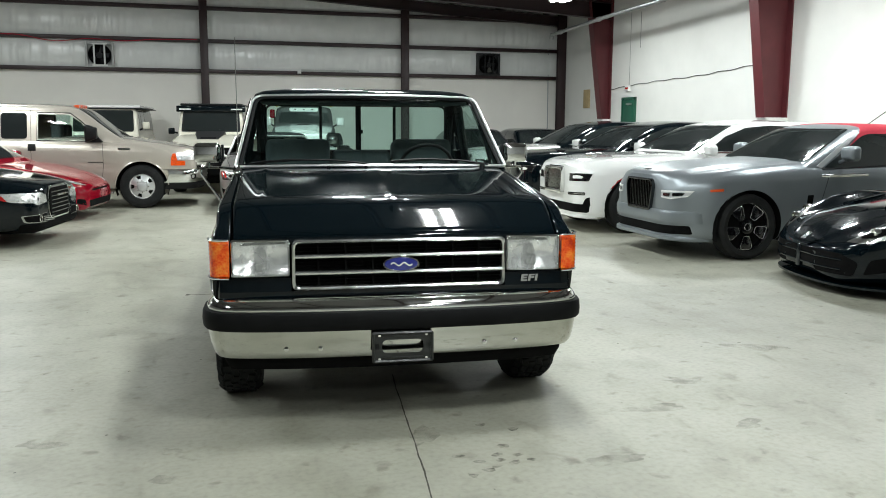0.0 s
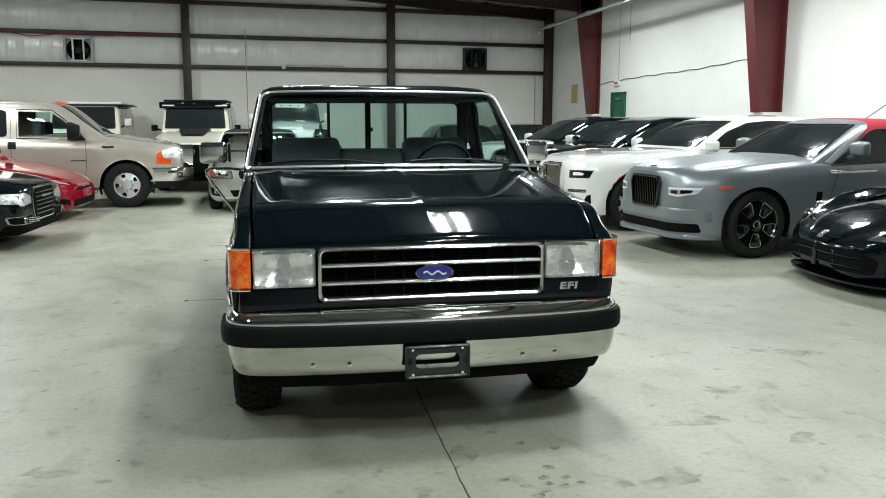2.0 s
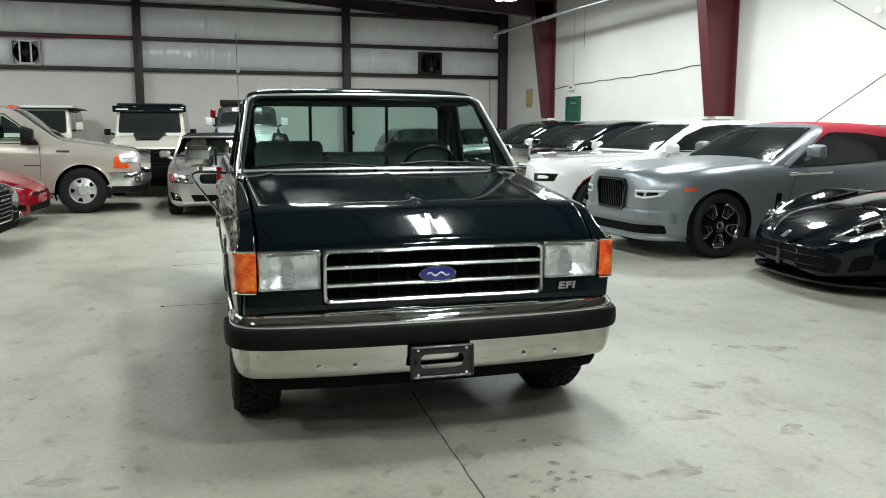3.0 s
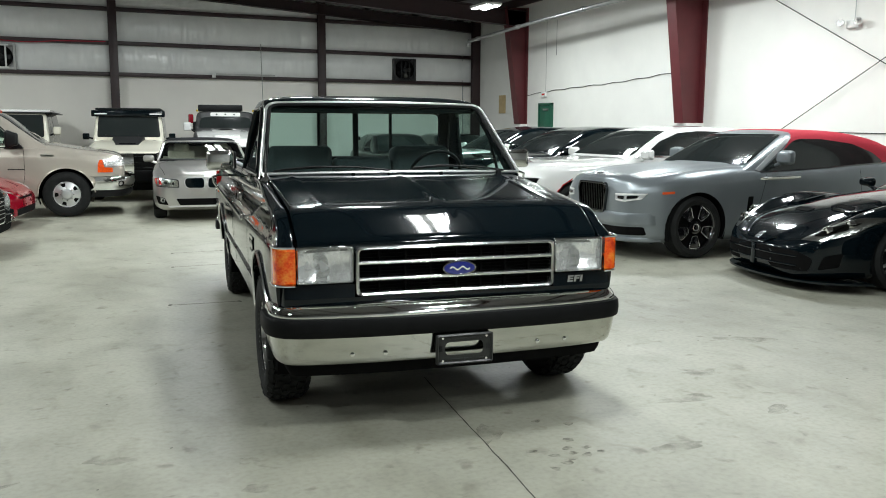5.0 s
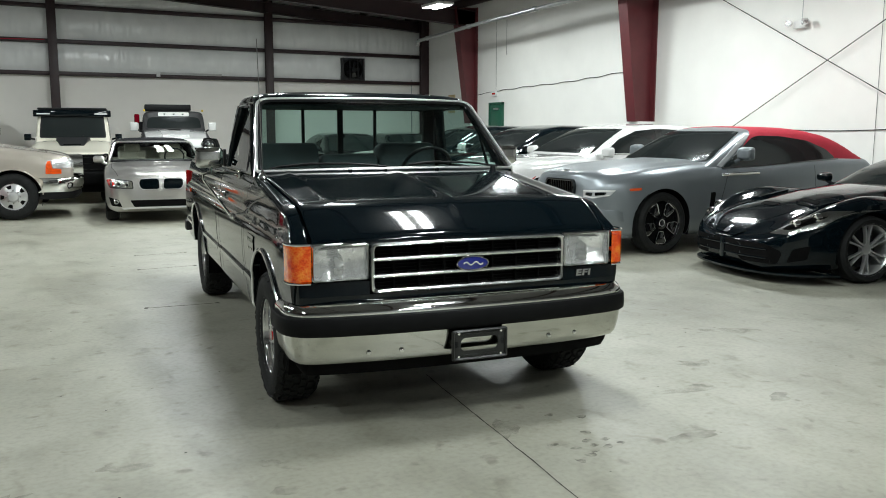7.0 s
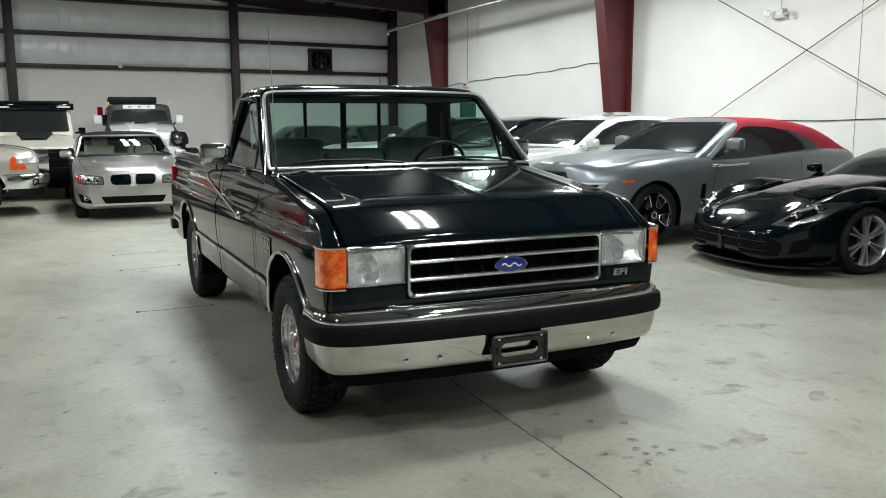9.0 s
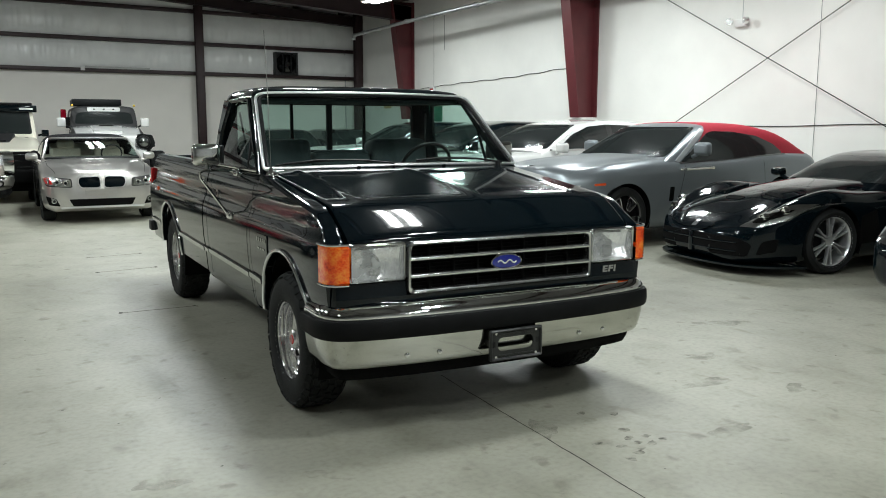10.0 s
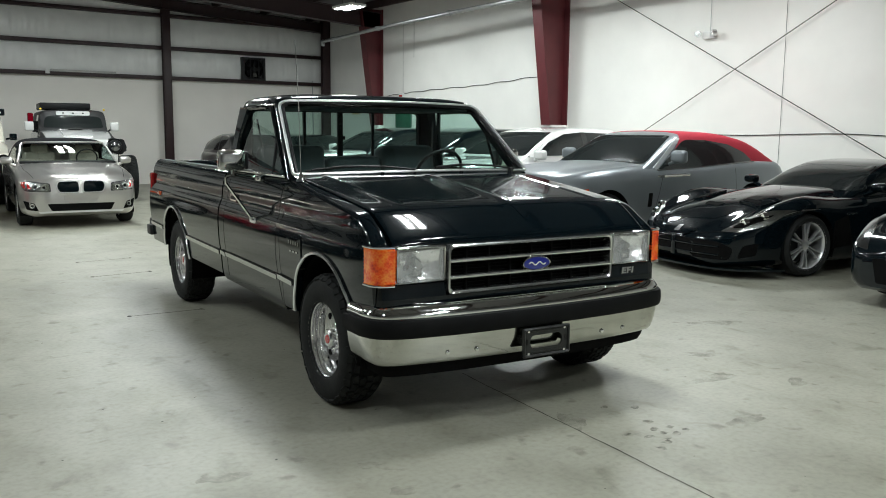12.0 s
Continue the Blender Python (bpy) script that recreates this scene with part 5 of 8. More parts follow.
def build_right_row():
    s = limousine(M_WHITE)
    car("saloon_car", pose(5.38, 11.76, 0, 0, 0, -90), taller(s, 1.05), "white luxury saloon with an upright chrome grille", "car", "cars along the wall")
    s = limousine(M_BLACK, wheel="black")
    car("saloon_car", pose(5.5, 14.2, 0, 0, 0, -90), taller(s, 1.04), "black luxury saloon with an upright chrome grille", "car", "cars along the wall")
    s = limousine(M_WHITE, M_BLACK)
    car("saloon_car", pose(5.6, 16.8, 0, 0, 0, -90), taller(s, 1.04), "white saloon with a black roof", "car", "cars along the wall")
    h = dict(length=4.5, front_axle=0.8, wheelbase=2.7, tyre=0.33, rim=0.23, wheel="black", tyre_width=0.22, paint=M_DARKGREY,
             top=[(0, 0.72), (0.1, 0.82), (0.9, 0.96), (3.8, 1.0), (4.5, 0.85)], shoulder=[(0, 0.65), (0.2, 0.76), (0.9, 0.9), (3.8, 0.95), (4.5, 0.8)],
             width=[(0, 0.6), (0.1, 0.78), (0.4, 0.87), (3.8, 0.9), (4.5, 0.78)], bottom=[(0, 0.25), (0.2, 0.18), (4.5, 0.3)],
             roof=[(1.05, 0.92), (1.6, 1.24), (2.0, 1.4), (2.8, 1.43), (3.7, 1.28), (4.3, 0.98)], mirror=(0.86, 1.5, 1.02, 0.16, 0.12))
    h["patches"] = [
        ("windshield", "front", [(-0.72, 0.98), (0.72, 0.98), (0.58, 1.37), (-0.58, 1.37)], M_TINT, dict(on="roof", r=0.05)),
        ("side_window", "side", [(1.5, 0.98), (2.5, 1.0), (2.5, 1.37), (2.1, 1.35), (1.8, 1.24)], M_TINT, dict(on="roof", r=0.03)),
        ("side_window", "side", [(2.57, 1.0), (3.8, 1.02), (3.5, 1.24), (2.57, 1.37)], M_TINT, dict(on="roof", r=0.03)),
        ("headlamp", "front", [(0.45, 0.6), (0.75, 0.62), (0.76, 0.7), (0.5, 0.69)], M_REFLECTOR, dict(on="body", mirror=True)),
        ("air_intake", "front", [(-0.5, 0.28), (0.5, 0.28), (0.52, 0.5), (-0.52, 0.5)], M_DARK, dict(on="body")),
    ]
    car("saloon_car", pose(7.12, 19.6, 0, 0, 0, -6), h, "dark grey saloon parked facing out by the end wall", "car", "cars by the end wall")
    h["paint"] = M_BLACK
    car("saloon_car", pose(9.0, 19.7, 0, 0, 0, -4), h, "black saloon parked facing out by the end wall", "car", "cars by the end wall")



def build_dark_coupe():
    s = dict(length=4.31, front_axle=0.83, wheelbase=2.65, tyre=0.325, rim=0.24, wheel="black", tyre_width=0.24, paint=M_BLACK,
             top=[(0, 0.6), (0.05, 0.64), (0.3, 0.72), (0.9, 0.82), (1.5, 0.9), (2.5, 0.95), (3.8, 0.95), (4.31, 0.8)],
             shoulder=[(0, 0.5), (0.15, 0.62), (0.8, 0.84), (1.5, 0.86), (3.5, 0.93), (4.31, 0.75)],
             width=[(0, 0.6), (0.05, 0.72), (0.2, 0.82), (0.6, 0.89), (1.5, 0.9), (3.4, 0.91), (4.31, 0.75)],
             bottom=[(0, 0.2), (0.15, 0.15), (3.8, 0.18), (4.31, 0.35)], crown=0.25,
             roof=[(1.4, 0.85), (2.0, 1.17), (2.4, 1.31), (2.9, 1.31), (3.5, 1.2), (4.1, 0.92)], tumble=0.4, inset=0.1, mirror=(0.87, 1.7, 1.0, 0.16, 0.12))
    s["patches"] = [
        ("windshield", "front", [(-0.72, 0.93), (0.72, 0.93), (0.55, 1.26), (-0.55, 1.26)], M_TINT, dict(on="roof", r=0.05)),
        ("side_window", "side", [(1.75, 0.93), (3.1, 0.95), (2.9, 1.15), (2.5, 1.23), (2.2, 1.2)], M_TINT, dict(on="roof", r=0.03)),
        ("headlamp", "front", [(0.56, 0.52), (0.74, 0.54), (0.86, 0.77), (0.78, 0.77), (0.64, 0.66)], M_DARKCHROME, dict(on="body", mirror=True, r=0.02)),
        ("air_intake", "front", [(-0.45, 0.24), (0.45, 0.24), (0.5, 0.46), (-0.5, 0.46)], M_DARK, dict(on="body")),
    ]
    return car("sports_car", pose(5.5, 3.96, 0, 0, 0, -96), s, "black sports car with slanted clear headlamps")


# ---- the black pickup in the middle ----
def side_x(z):
    """Half width of the pickup's flank at height z."""
    return FLANK(z)


FLANK = curve_fn([(0.42, 0.925), (0.46, 0.945), (0.56, 0.955), (0.62, 0.958), (0.72, 0.972), (0.86, 0.977), (0.95, 0.972), (0.995, 0.958), (1.02, 0.944), (1.1, 0.936), (1.18, 0.918), (1.23, 0.893), (1.26, 0.86), (1.3, 0.84)])


def flank_bm(y0, y1, z0, z1, sg, arches=(), front=None, step=0.04):
    """A flank panel with a little thickness between two stations, cut by the wheel arches."""
    n = max(2, int((y1 - y0) / step))
    bm = bmesh.new()
    secs = []
    for i in range(n + 1):
        y = y0 + (y1 - y0) * i / n
        hi = z1(y) if callable(z1) else z1
        zs = [z0 + (hi - z0) * j / 26 for j in range(27)]
        row = []
        for z in zs:
            x = side_x(z)
            if front:
                x -= front(y, z)
            row.append((sg * x, y, z))
        secs.append(row)
    loft(bm, secs)
    for yc, zc, R in arches:
        cut_arch(bm, yc, zc, R, 0.3)
    bmesh.ops.recalc_face_normals(bm, faces=bm.faces)
    es = [e for e in bm.edges if e.is_boundary]
    r = bmesh.ops.extrude_edge_only(bm, edges=es)
    for v in r["geom"]:
        if isinstance(v, bmesh.types.BMVert):
            v.co.x -= sg * 0.035
    return bm


def hood_z(x, y):
    """The bonnet's top: a steep front slope, then a long rise, with a centre crease and creases along both sides."""
    base = HOODLINE(y)
    ax = abs(x)
    fall = 0.01 * max(0.0, (ax - 0.62) / 0.25) ** 2
    k = min(1.0, max(0.0, (y - 0.37) / 0.05))
    fade = 1.0 - 0.65 * min(1.0, max(0.0, (y - 0.4) / 0.8))
    mid = 0.008 * fade * math.exp(-(ax / 0.026) ** 2) * (0.35 * min(1.0, max(0.0, (y - 0.2) / 0.08)) + 0.65 * k)
    ridge = 0.005 * k * math.exp(-((ax - 0.67 - 0.03 * (y - 0.35)) / 0.02) ** 2)
    lip = 0.007 * max(0.0, (ax - 0.83) / 0.017) ** 2
    return base - fall + mid + ridge - lip - 0.008 * (ax / 0.8) ** 2


def HOODLINE(y):
    """The bonnet's side profile: a flat raked front face that turns over a soft edge into the long top."""
    d = y - 0.125
    front = 0.998 + 0.76 * d - 0.35 * d * d - 0.02 * max(0.0, 1 - d / 0.02) ** 2
    rear = 1.155 + 0.115 * (y - 0.36)
    q = 0.022
    return 0.5 * (front + rear - math.sqrt((front - rear) ** 2 + q * q)) + 0.002


def wing_z(y):
    """Where the flank ends and the wing's top begins."""
    t = (y - 0.17) / 1.26
    return min(1.19, hood_z(0.85, max(0.13, y - 0.035 * (1 - t))) - 0.03)


def build_pickup():
    T = thing("pickup_truck", pose(1.15, 4.0, 0, 0, 0, -5.6), "black full-size pickup truck with chrome trim, polished", "pickup truck")
    FA, RA, TR = 0.785, 4.16, 0.372
    FARCH, RARCH = (FA + 0.005, 0.415, 0.44), (RA, 0.42, 0.43)

    def nose(y, z):
        t = max(0.0, (0.5 - y) / 0.38)
        return 0.03 * t * t

    for sg in (-1, 1):
        part("fender", flank_bm(0.17, 1.43, 0.45, wing_z, sg, [FARCH], nose, 0.03), M_BLACK, T, smooth=60)
        part("cab_side", flank_bm(1.436, 2.735, 0.42, 1.262, sg), M_BLACK, T, smooth=60)
        part("bed_side", flank_bm(2.765, 5.1, 0.46, 1.24, sg, [RARCH]), M_BLACK, T, smooth=60)
    fl = [o for o in T.children if o.name.startswith(("fender", "cab_side", "bed_side"))]
    tree = bvh_of(*fl)
    # shut lines of the door, lower body moulding, arch trims
    for view, sg in (("left", -1), ("right", 1)):
        part("shut_line", seam_bm([(1.5, 1.25), (1.5, 0.62), (1.46, 0.47)], tree, view, 0.006), M_DARK, T)
        part("shut_line", seam_bm([(2.6, 1.25), (2.61, 0.75), (2.59, 0.47)], tree, view, 0.005), M_DARK, T)
        for a, b in ((1.24, 1.49), (1.51, 2.595), (2.615, 2.73), (2.77, 3.72), (4.62, 5.08)):
            o = part("side_moulding", decal_bm(rounded([(a, 0.607), (b, 0.617), (b, 0.648), (a, 0.638)], 0.006, 2), tree, "left" if sg < 0 else "right", 0.014, 0.08, 0.02), M_STAINLESS, T, "chrome body-side moulding")
        for yc, zc, R, a0, a1 in ((*FARCH, 0.03, 0.985), (*RARCH, 0.03, 0.985)):
            pts = [(sg * (side_x(max(0.45, zc + R * math.sin(math.pi * t))) + 0.008), yc + (R + 0.008) * math.cos(math.pi * t), zc + (R + 0.008) * math.sin(math.pi * t)) for t in [a0 + (a1 - a0) * k / 36 for k in range(37)]]
            part("arch_trim", tube(pts, 0.0105, 8), M_TRIM, T, "bright wheel-arch trim")
            liner = [[(sg * x, yc + (R + 0.005) * math.cos(math.pi * t), zc + (R + 0.005) * math.sin(math.pi * t)) for t in [-0.12 + 1.24 * k / 20 for k in range(21)]] for x in (0.6, 0.93)]
            bm = bmesh.new()
            loft(bm, liner)
            part("wheel_house", bm, M_DARK, T)
        # model badge plate on the fender
        bd = part("fender_badge", decal_bm(rounded([(1.06, 0.8), (1.29, 0.8), (1.29, 0.91), (1.06, 0.91)], 0.01, 2), tree, view, 0.006, 0.1, 0.01), M_BLACK, T, "chrome and black model badge")
        for z0, z1, y0, y1 in ((0.868, 0.889, 1.08, 1.27), (0.822, 0.833, 1.1, 1.25)):
            for k in range(5 if z0 > 0.84 else 3):
                w = (y1 - y0) / (5 if z0 > 0.84 else 3) - 0.001
                part("badge_letter", decal_bm([(y0 + k * w + 0.004, z0), (y0 + (k + 1) * w - 0.012, z0), (y0 + (k + 1) * w - 0.012, z1), (y0 + k * w + 0.004, z1)], tree, view, 0.009, 0.2, 0.004), M_STAINLESS, bd)
        # flush door handle
        hd = part("door_handle", decal_bm(rounded([(2.36, 1.03), (2.52, 1.03), (2.52, 1.085), (2.36, 1.085)], 0.012, 2), tree, view, 0.01, 0.1, 0.015), M_CHROME, T, "chrome door handle")
        part("handle_paddle", decal_bm(rounded([(2.38, 1.045), (2.5, 1.045), (2.5, 1.07), (2.38, 1.07)], 0.006, 2), tree, view, 0.013, 0.1, 0.006), M_PLASTIC, hd)
    # hood
    bm = bmesh.new()
    secs = []
    for i in range(71):
        t = i / 70
        y = 0.125 + 1.245 * t ** 1.35
        hw = 0.847 - 0.008 * max(0, (0.3 - y) / 0.2)
        row = []
        for x in [-hw, -hw + 0.004, -hw + 0.009, -hw + 0.016] + [-0.82 + 1.64 * j / 82 for j in range(83)] + [hw - 0.016, hw - 0.009, hw - 0.004, hw]:
            yy = y + 0.035 * (x / 0.85) ** 2 * (1 - t)
            row.append((x, yy, hood_z(x, y)))
        secs.append(row)
    vs = loft(bm, secs)
    es = [e for e in bm.edges if e.is_boundary]
    r = bmesh.ops.extrude_edge_only(bm, edges=es)
    for v in r["geom"]:
        if isinstance(v, bmesh.types.BMVert):
            v.co.z -= 0.03
    part("hood", bm, M_BLACK, T, smooth=28)
    # fender tops between hood and flank
    for sg in (-1, 1):
        bm = bmesh.new()
        secs = []
        for i in range(41):
            t = i / 40
            y = 0.17 + 1.26 * t
            tz = hood_z(0.85, max(0.13, y - 0.035 * (1 - t)))
            zo = wing_z(y)
            xo = side_x(zo) - nose(y, zo)
            pts = smooth_line([(xo, zo), (xo - 0.012, zo + (tz - zo) * 0.55), (0.892, tz - 0.006), (0.862, tz - 0.001), (0.855, tz - 0.03)], 12)
            secs.append([(sg * x, y, z) for x, z in pts])
        loft(bm, secs)
        bm.faces.new(bm.verts[:12])
        part("fender_top", bm, M_BLACK, T, smooth=50)
    # front panel behind lamps and grille
    bm = bmesh.new()
    pl = [(-0.945, 0.3), (-0.94, 0.18), (-0.915, 0.135), (-0.86, 0.118), (-0.56, 0.108), (0, 0.104), (0.56, 0.108), (0.86, 0.118), (0.915, 0.135), (0.94, 0.18), (0.945, 0.3), (0.93, 0.4), (-0.93, 0.4)]
    add_prism(bm, pl, 2, 0.66, 0.706)
    for sg in (-1, 1):
        add_prism(bm, [(sg * x, y) for x, y in ((0.558, 0.108), (0.86, 0.118), (0.915, 0.135), (0.94, 0.18), (0.945, 0.3), (0.558, 0.3))], 2, 0.7065, 0.775)
    for v in bm.verts:
        if v.co.z > 0.74:
            v.co.y += 0.011
    part("front_panel", bm, M_BLACK, T, "black panel under the lamps", smooth=40)
    part("radiator_support", box((-0.9, 0.2, 0.66), (0.9, 0.3, 0.985), 0.01), M_DARK, T)
    build_pickup_grille(T)
    build_pickup_lamps(T)
    build_pickup_bumper(T)
    build_pickup_cab(T)
    build_pickup_bed(T)
    # wheels
    for y in (FA, RA):
        for sg in (-1, 1):
            make_wheel(T, (sg * (0.85 if y == FA else 0.82), y, TR), TR - 0.009, 0.24, 0.222, "truck", sg < 0, True)
    # underbody, axle and frame
    part("underbody", box((-0.7, 0.25, 0.42), (0.7, 5.0, 0.72)), M_DARK, T)
    part("cab_floor", box((-0.9, 1.44, 0.46), (0.9, 2.72, 0.52)), M_DARK, T)
    for sg in (-1, 1):
        part("frame_rail", box((sg * 0.42 - 0.04, 0.2, 0.33), (sg * 0.42 + 0.04, 5.1, 0.47), 0.01), M_DARK, T)
        part("mud_flap_bracket", box((sg * 0.8 - 0.05, 4.75, 0.35), (sg * 0.8 + 0.05, 4.79, 0.5), 0.005), M_DARK, T)
    part("front_axle", tube([(-0.75, FA, TR), (-0.3, FA, 0.3), (0.3, FA, 0.3), (0.75, FA, TR)], 0.05, 10), M_DARK, T)
    part("rear_axle", tube([(-0.75, RA, TR), (0.75, RA, TR)], 0.055, 10), M_DARK, T)
    # whip aerial
    part("aerial_base", lathe([(0, 0.032), (0.012, 0.03), (0.03, 0.015), (0.05, 0.006), (0.055, 0)], 16), M_CHROME, T, "chrome aerial base", loc=pose(-0.865, 1.33, 1.235, 0, -90, 0))
    part("aerial", tube([(-0.865, 1.33, 1.27), (-0.867, 1.35, 1.7), (-0.87, 1.385, 2.08)], 0.0022, 6), M_CHROME, T, "thin whip aerial")
    return T


def rect(x0, z0, x1, z1, r=0.0):
    p = [(x0, z0), (x1, z0), (x1, z1), (x0, z1)]
    return rounded(p, r, 3) if r else p


def build_pickup_grille(T):
    G = part("grille", frame_ring(rect(-0.553, 0.712, 0.553, 0.968, 0.03), 0.015, 0.088, 0.16), M_TRIM, T, "chrome three-bar grille", smooth=50)
    part("grille_back", box((-0.545, 0.165, 0.72), (0.545, 0.18, 0.96)), M_DARK, G)
    for k in range(2):
        z = 0.712 + 0.256 * (k + 1) / 3
        part("grille_bar", prism(rounded([(0.091, z - 0.006), (0.1, z - 0.0105), (0.15, z - 0.007), (0.15, z + 0.007), (0.1, z + 0.0105), (0.091, z + 0.006)], 0.004, 2), 0, -0.54, 0.54), M_TRIM, G, "chrome cross bar")
    for k in range(7):
        x = -0.42 + 0.14 * k
        part("grille_rib", box((x - 0.005, 0.128, 0.722), (x + 0.005, 0.163, 0.958)), M_DARK, G)
    for k in range(12):
        z = 0.735 + 0.0185 * k
        part("grille_slat", box((-0.54, 0.148, z - 0.002), (0.54, 0.163, z + 0.002)), M_DARK, G)
    # oval blue badge
    n = 40
    def oval(a, b, y):
        return [(a * math.cos(2 * math.pi * i / n), y, 0.838 + b * math.sin(2 * math.pi * i / n)) for i in range(n)]
    B = part("grille_badge", bmesh.new(), M_CHROME, T, "oval blue badge with a chrome rim")
    bm = bmesh.new()
    loft(bm, [oval(0.094, 0.04, 0.1), oval(0.094, 0.04, 0.078), oval(0.09, 0.0365, 0.074), oval(0.086, 0.033, 0.078)], ring=True)
    bm.to_mesh(B.data)
    bm.free()
    bm = bmesh.new()
    loft(bm, [oval(0.087, 0.034, 0.079), oval(0.06, 0.022, 0.0755), oval(0.02, 0.007, 0.0745)], ring=True)
    bm.faces.new([v for v in bm.verts if abs(v.co.y - 0.0745) < 1e-5])
    part("badge_face", bm, M_BADGE, B, "blue enamel face", smooth=60)
    # one plain white wave across the badge
    part("badge_stripe", tube([(-0.055 + 0.0046 * i, 0.0735, 0.838 + 0.008 * math.sin(i * 0.52)) for i in range(25)], 0.0034, 6), M_BONE, B, "plain white wave")


def build_pickup_lamps(T):
    for sg in (-1, 1):
        x0, x1, x2 = sorted((sg * 0.563, sg * 0.855))[0], sorted((sg * 0.563, sg * 0.855))[1], sg
        H = part("headlamp", frame_ring(rect(x0, 0.782, x1, 0.97, 0.012), 0.01, 0.1, 0.17), M_CHROME, T, "square headlamp with a chrome bezel", smooth=50)
        # fluted lens and bowl
        bm = bmesh.new()
        secs = []
        for i in range(29):
            x = x0 + 0.01 + (x1 - x0 - 0.02) * i / 28
            secs.append([(x, 0.112 + 0.03 * (abs(x) - 0.563) ** 2, 0.79 + 0.172 * j / 14) for j in range(15)])
        loft(bm, secs)
        part("lens", bm, M_LAMPGLASS, H, "clear fluted lens", smooth=80)
        bm = bmesh.new()
        cx = (x0 + x1) / 2
        secs = []
        for i in range(21):
            u = -1 + i / 10
            secs.append([(cx + u * 0.135, 0.19 - 0.06 * (0.5 * u * u + 0.5 * v * v), 0.876 + v * 0.084) for v in [-1 + j / 6 for j in range(13)]])
        loft(bm, secs)
        part("reflector", bm, M_BOWL, H, "silver reflector bowl", smooth=80)
        part("bulb_shield", lathe([(0, 0.0), (0.0, 0.018), (-0.03, 0.024), (-0.04, 0.028)], 16), M_DARKCHROME, H, "dark bulb shield", loc=pose(cx, 0.135, 0.884, 0, 0, -90))
        part("bulb_mount", box((cx - 0.03, 0.14, 0.805), (cx + 0.03, 0.165, 0.866), 0.012, 3), M_DARKCHROME, H, "dark bulb mount", smooth=60)
        # wrap-round amber turn lamp
        out = [(0.862, 0.1), (0.92, 0.112), (0.953, 0.14), (0.965, 0.18), (0.968, 0.24)]
        bm = bmesh.new()
        pts = smooth_line(out, 12)
        loft(bm, [[(sg * x, y - (0.005 + 0.007 * (j % 2) if 0 < j < 20 else 0), 0.785 + 0.182 * j / 20) for j in range(21)] for x, y in pts])
        A = part("turn_signal", bm, M_AMBERGLASS, T, "ribbed amber wrap-round turn signal", smooth=85)
        for z in (0.78, 0.973):
            part("signal_trim", tube([(sg * (x + 0.002), y - 0.004, z) for x, y in pts], 0.006, 6), M_CHROME, A)
        bm = bmesh.new()
        back = smooth_line([(0.862, 0.128), (0.9, 0.16), (0.93, 0.19), (0.95, 0.24)], 10)
        loft(bm, [[(sg * x, y + 0.02 * math.sin(math.pi * j / 12), 0.787 + 0.178 * j / 12) for j in range(13)] for x, y in back])
        part("signal_back", bm, M_BOWL, A, "bright bowl behind the amber", smooth=80)
        part("signal_bulb", lathe([(-0.02, 0.0), (-0.018, 0.012), (0, 0.016), (0.02, 0.01)], 14), M_AMBER, A, "amber bulb", loc=pose(sg * 0.905, 0.15, 0.86, 0, 0, -90))
    # three letters in bright metal under one lamp
    c = bpy.data.curves.new("lettering", "FONT")
    c.body, c.size, c.extrude, c.align_x, c.space_character, c.offset, c.shear = "EFI", 0.047, 0.004, "CENTER", 1.1, 0.002, 0.12
    ob = new("lettering", c)
    dg = bpy.context.evaluated_depsgraph_get()
    me = bpy.data.meshes.new_from_object(ob.evaluated_get(dg))
    bpy.data.objects.remove(ob)
    for v in me.vertices:
        v.co.x *= 1.55
    me.materials.append(M_ALLOY)
    e = new("lettering", me)
    e.parent = T
    e.matrix_basis = pose(0.69, 0.112, 0.727, 86, 0, 2)
    tagged(e, "chrome EFI lettering")


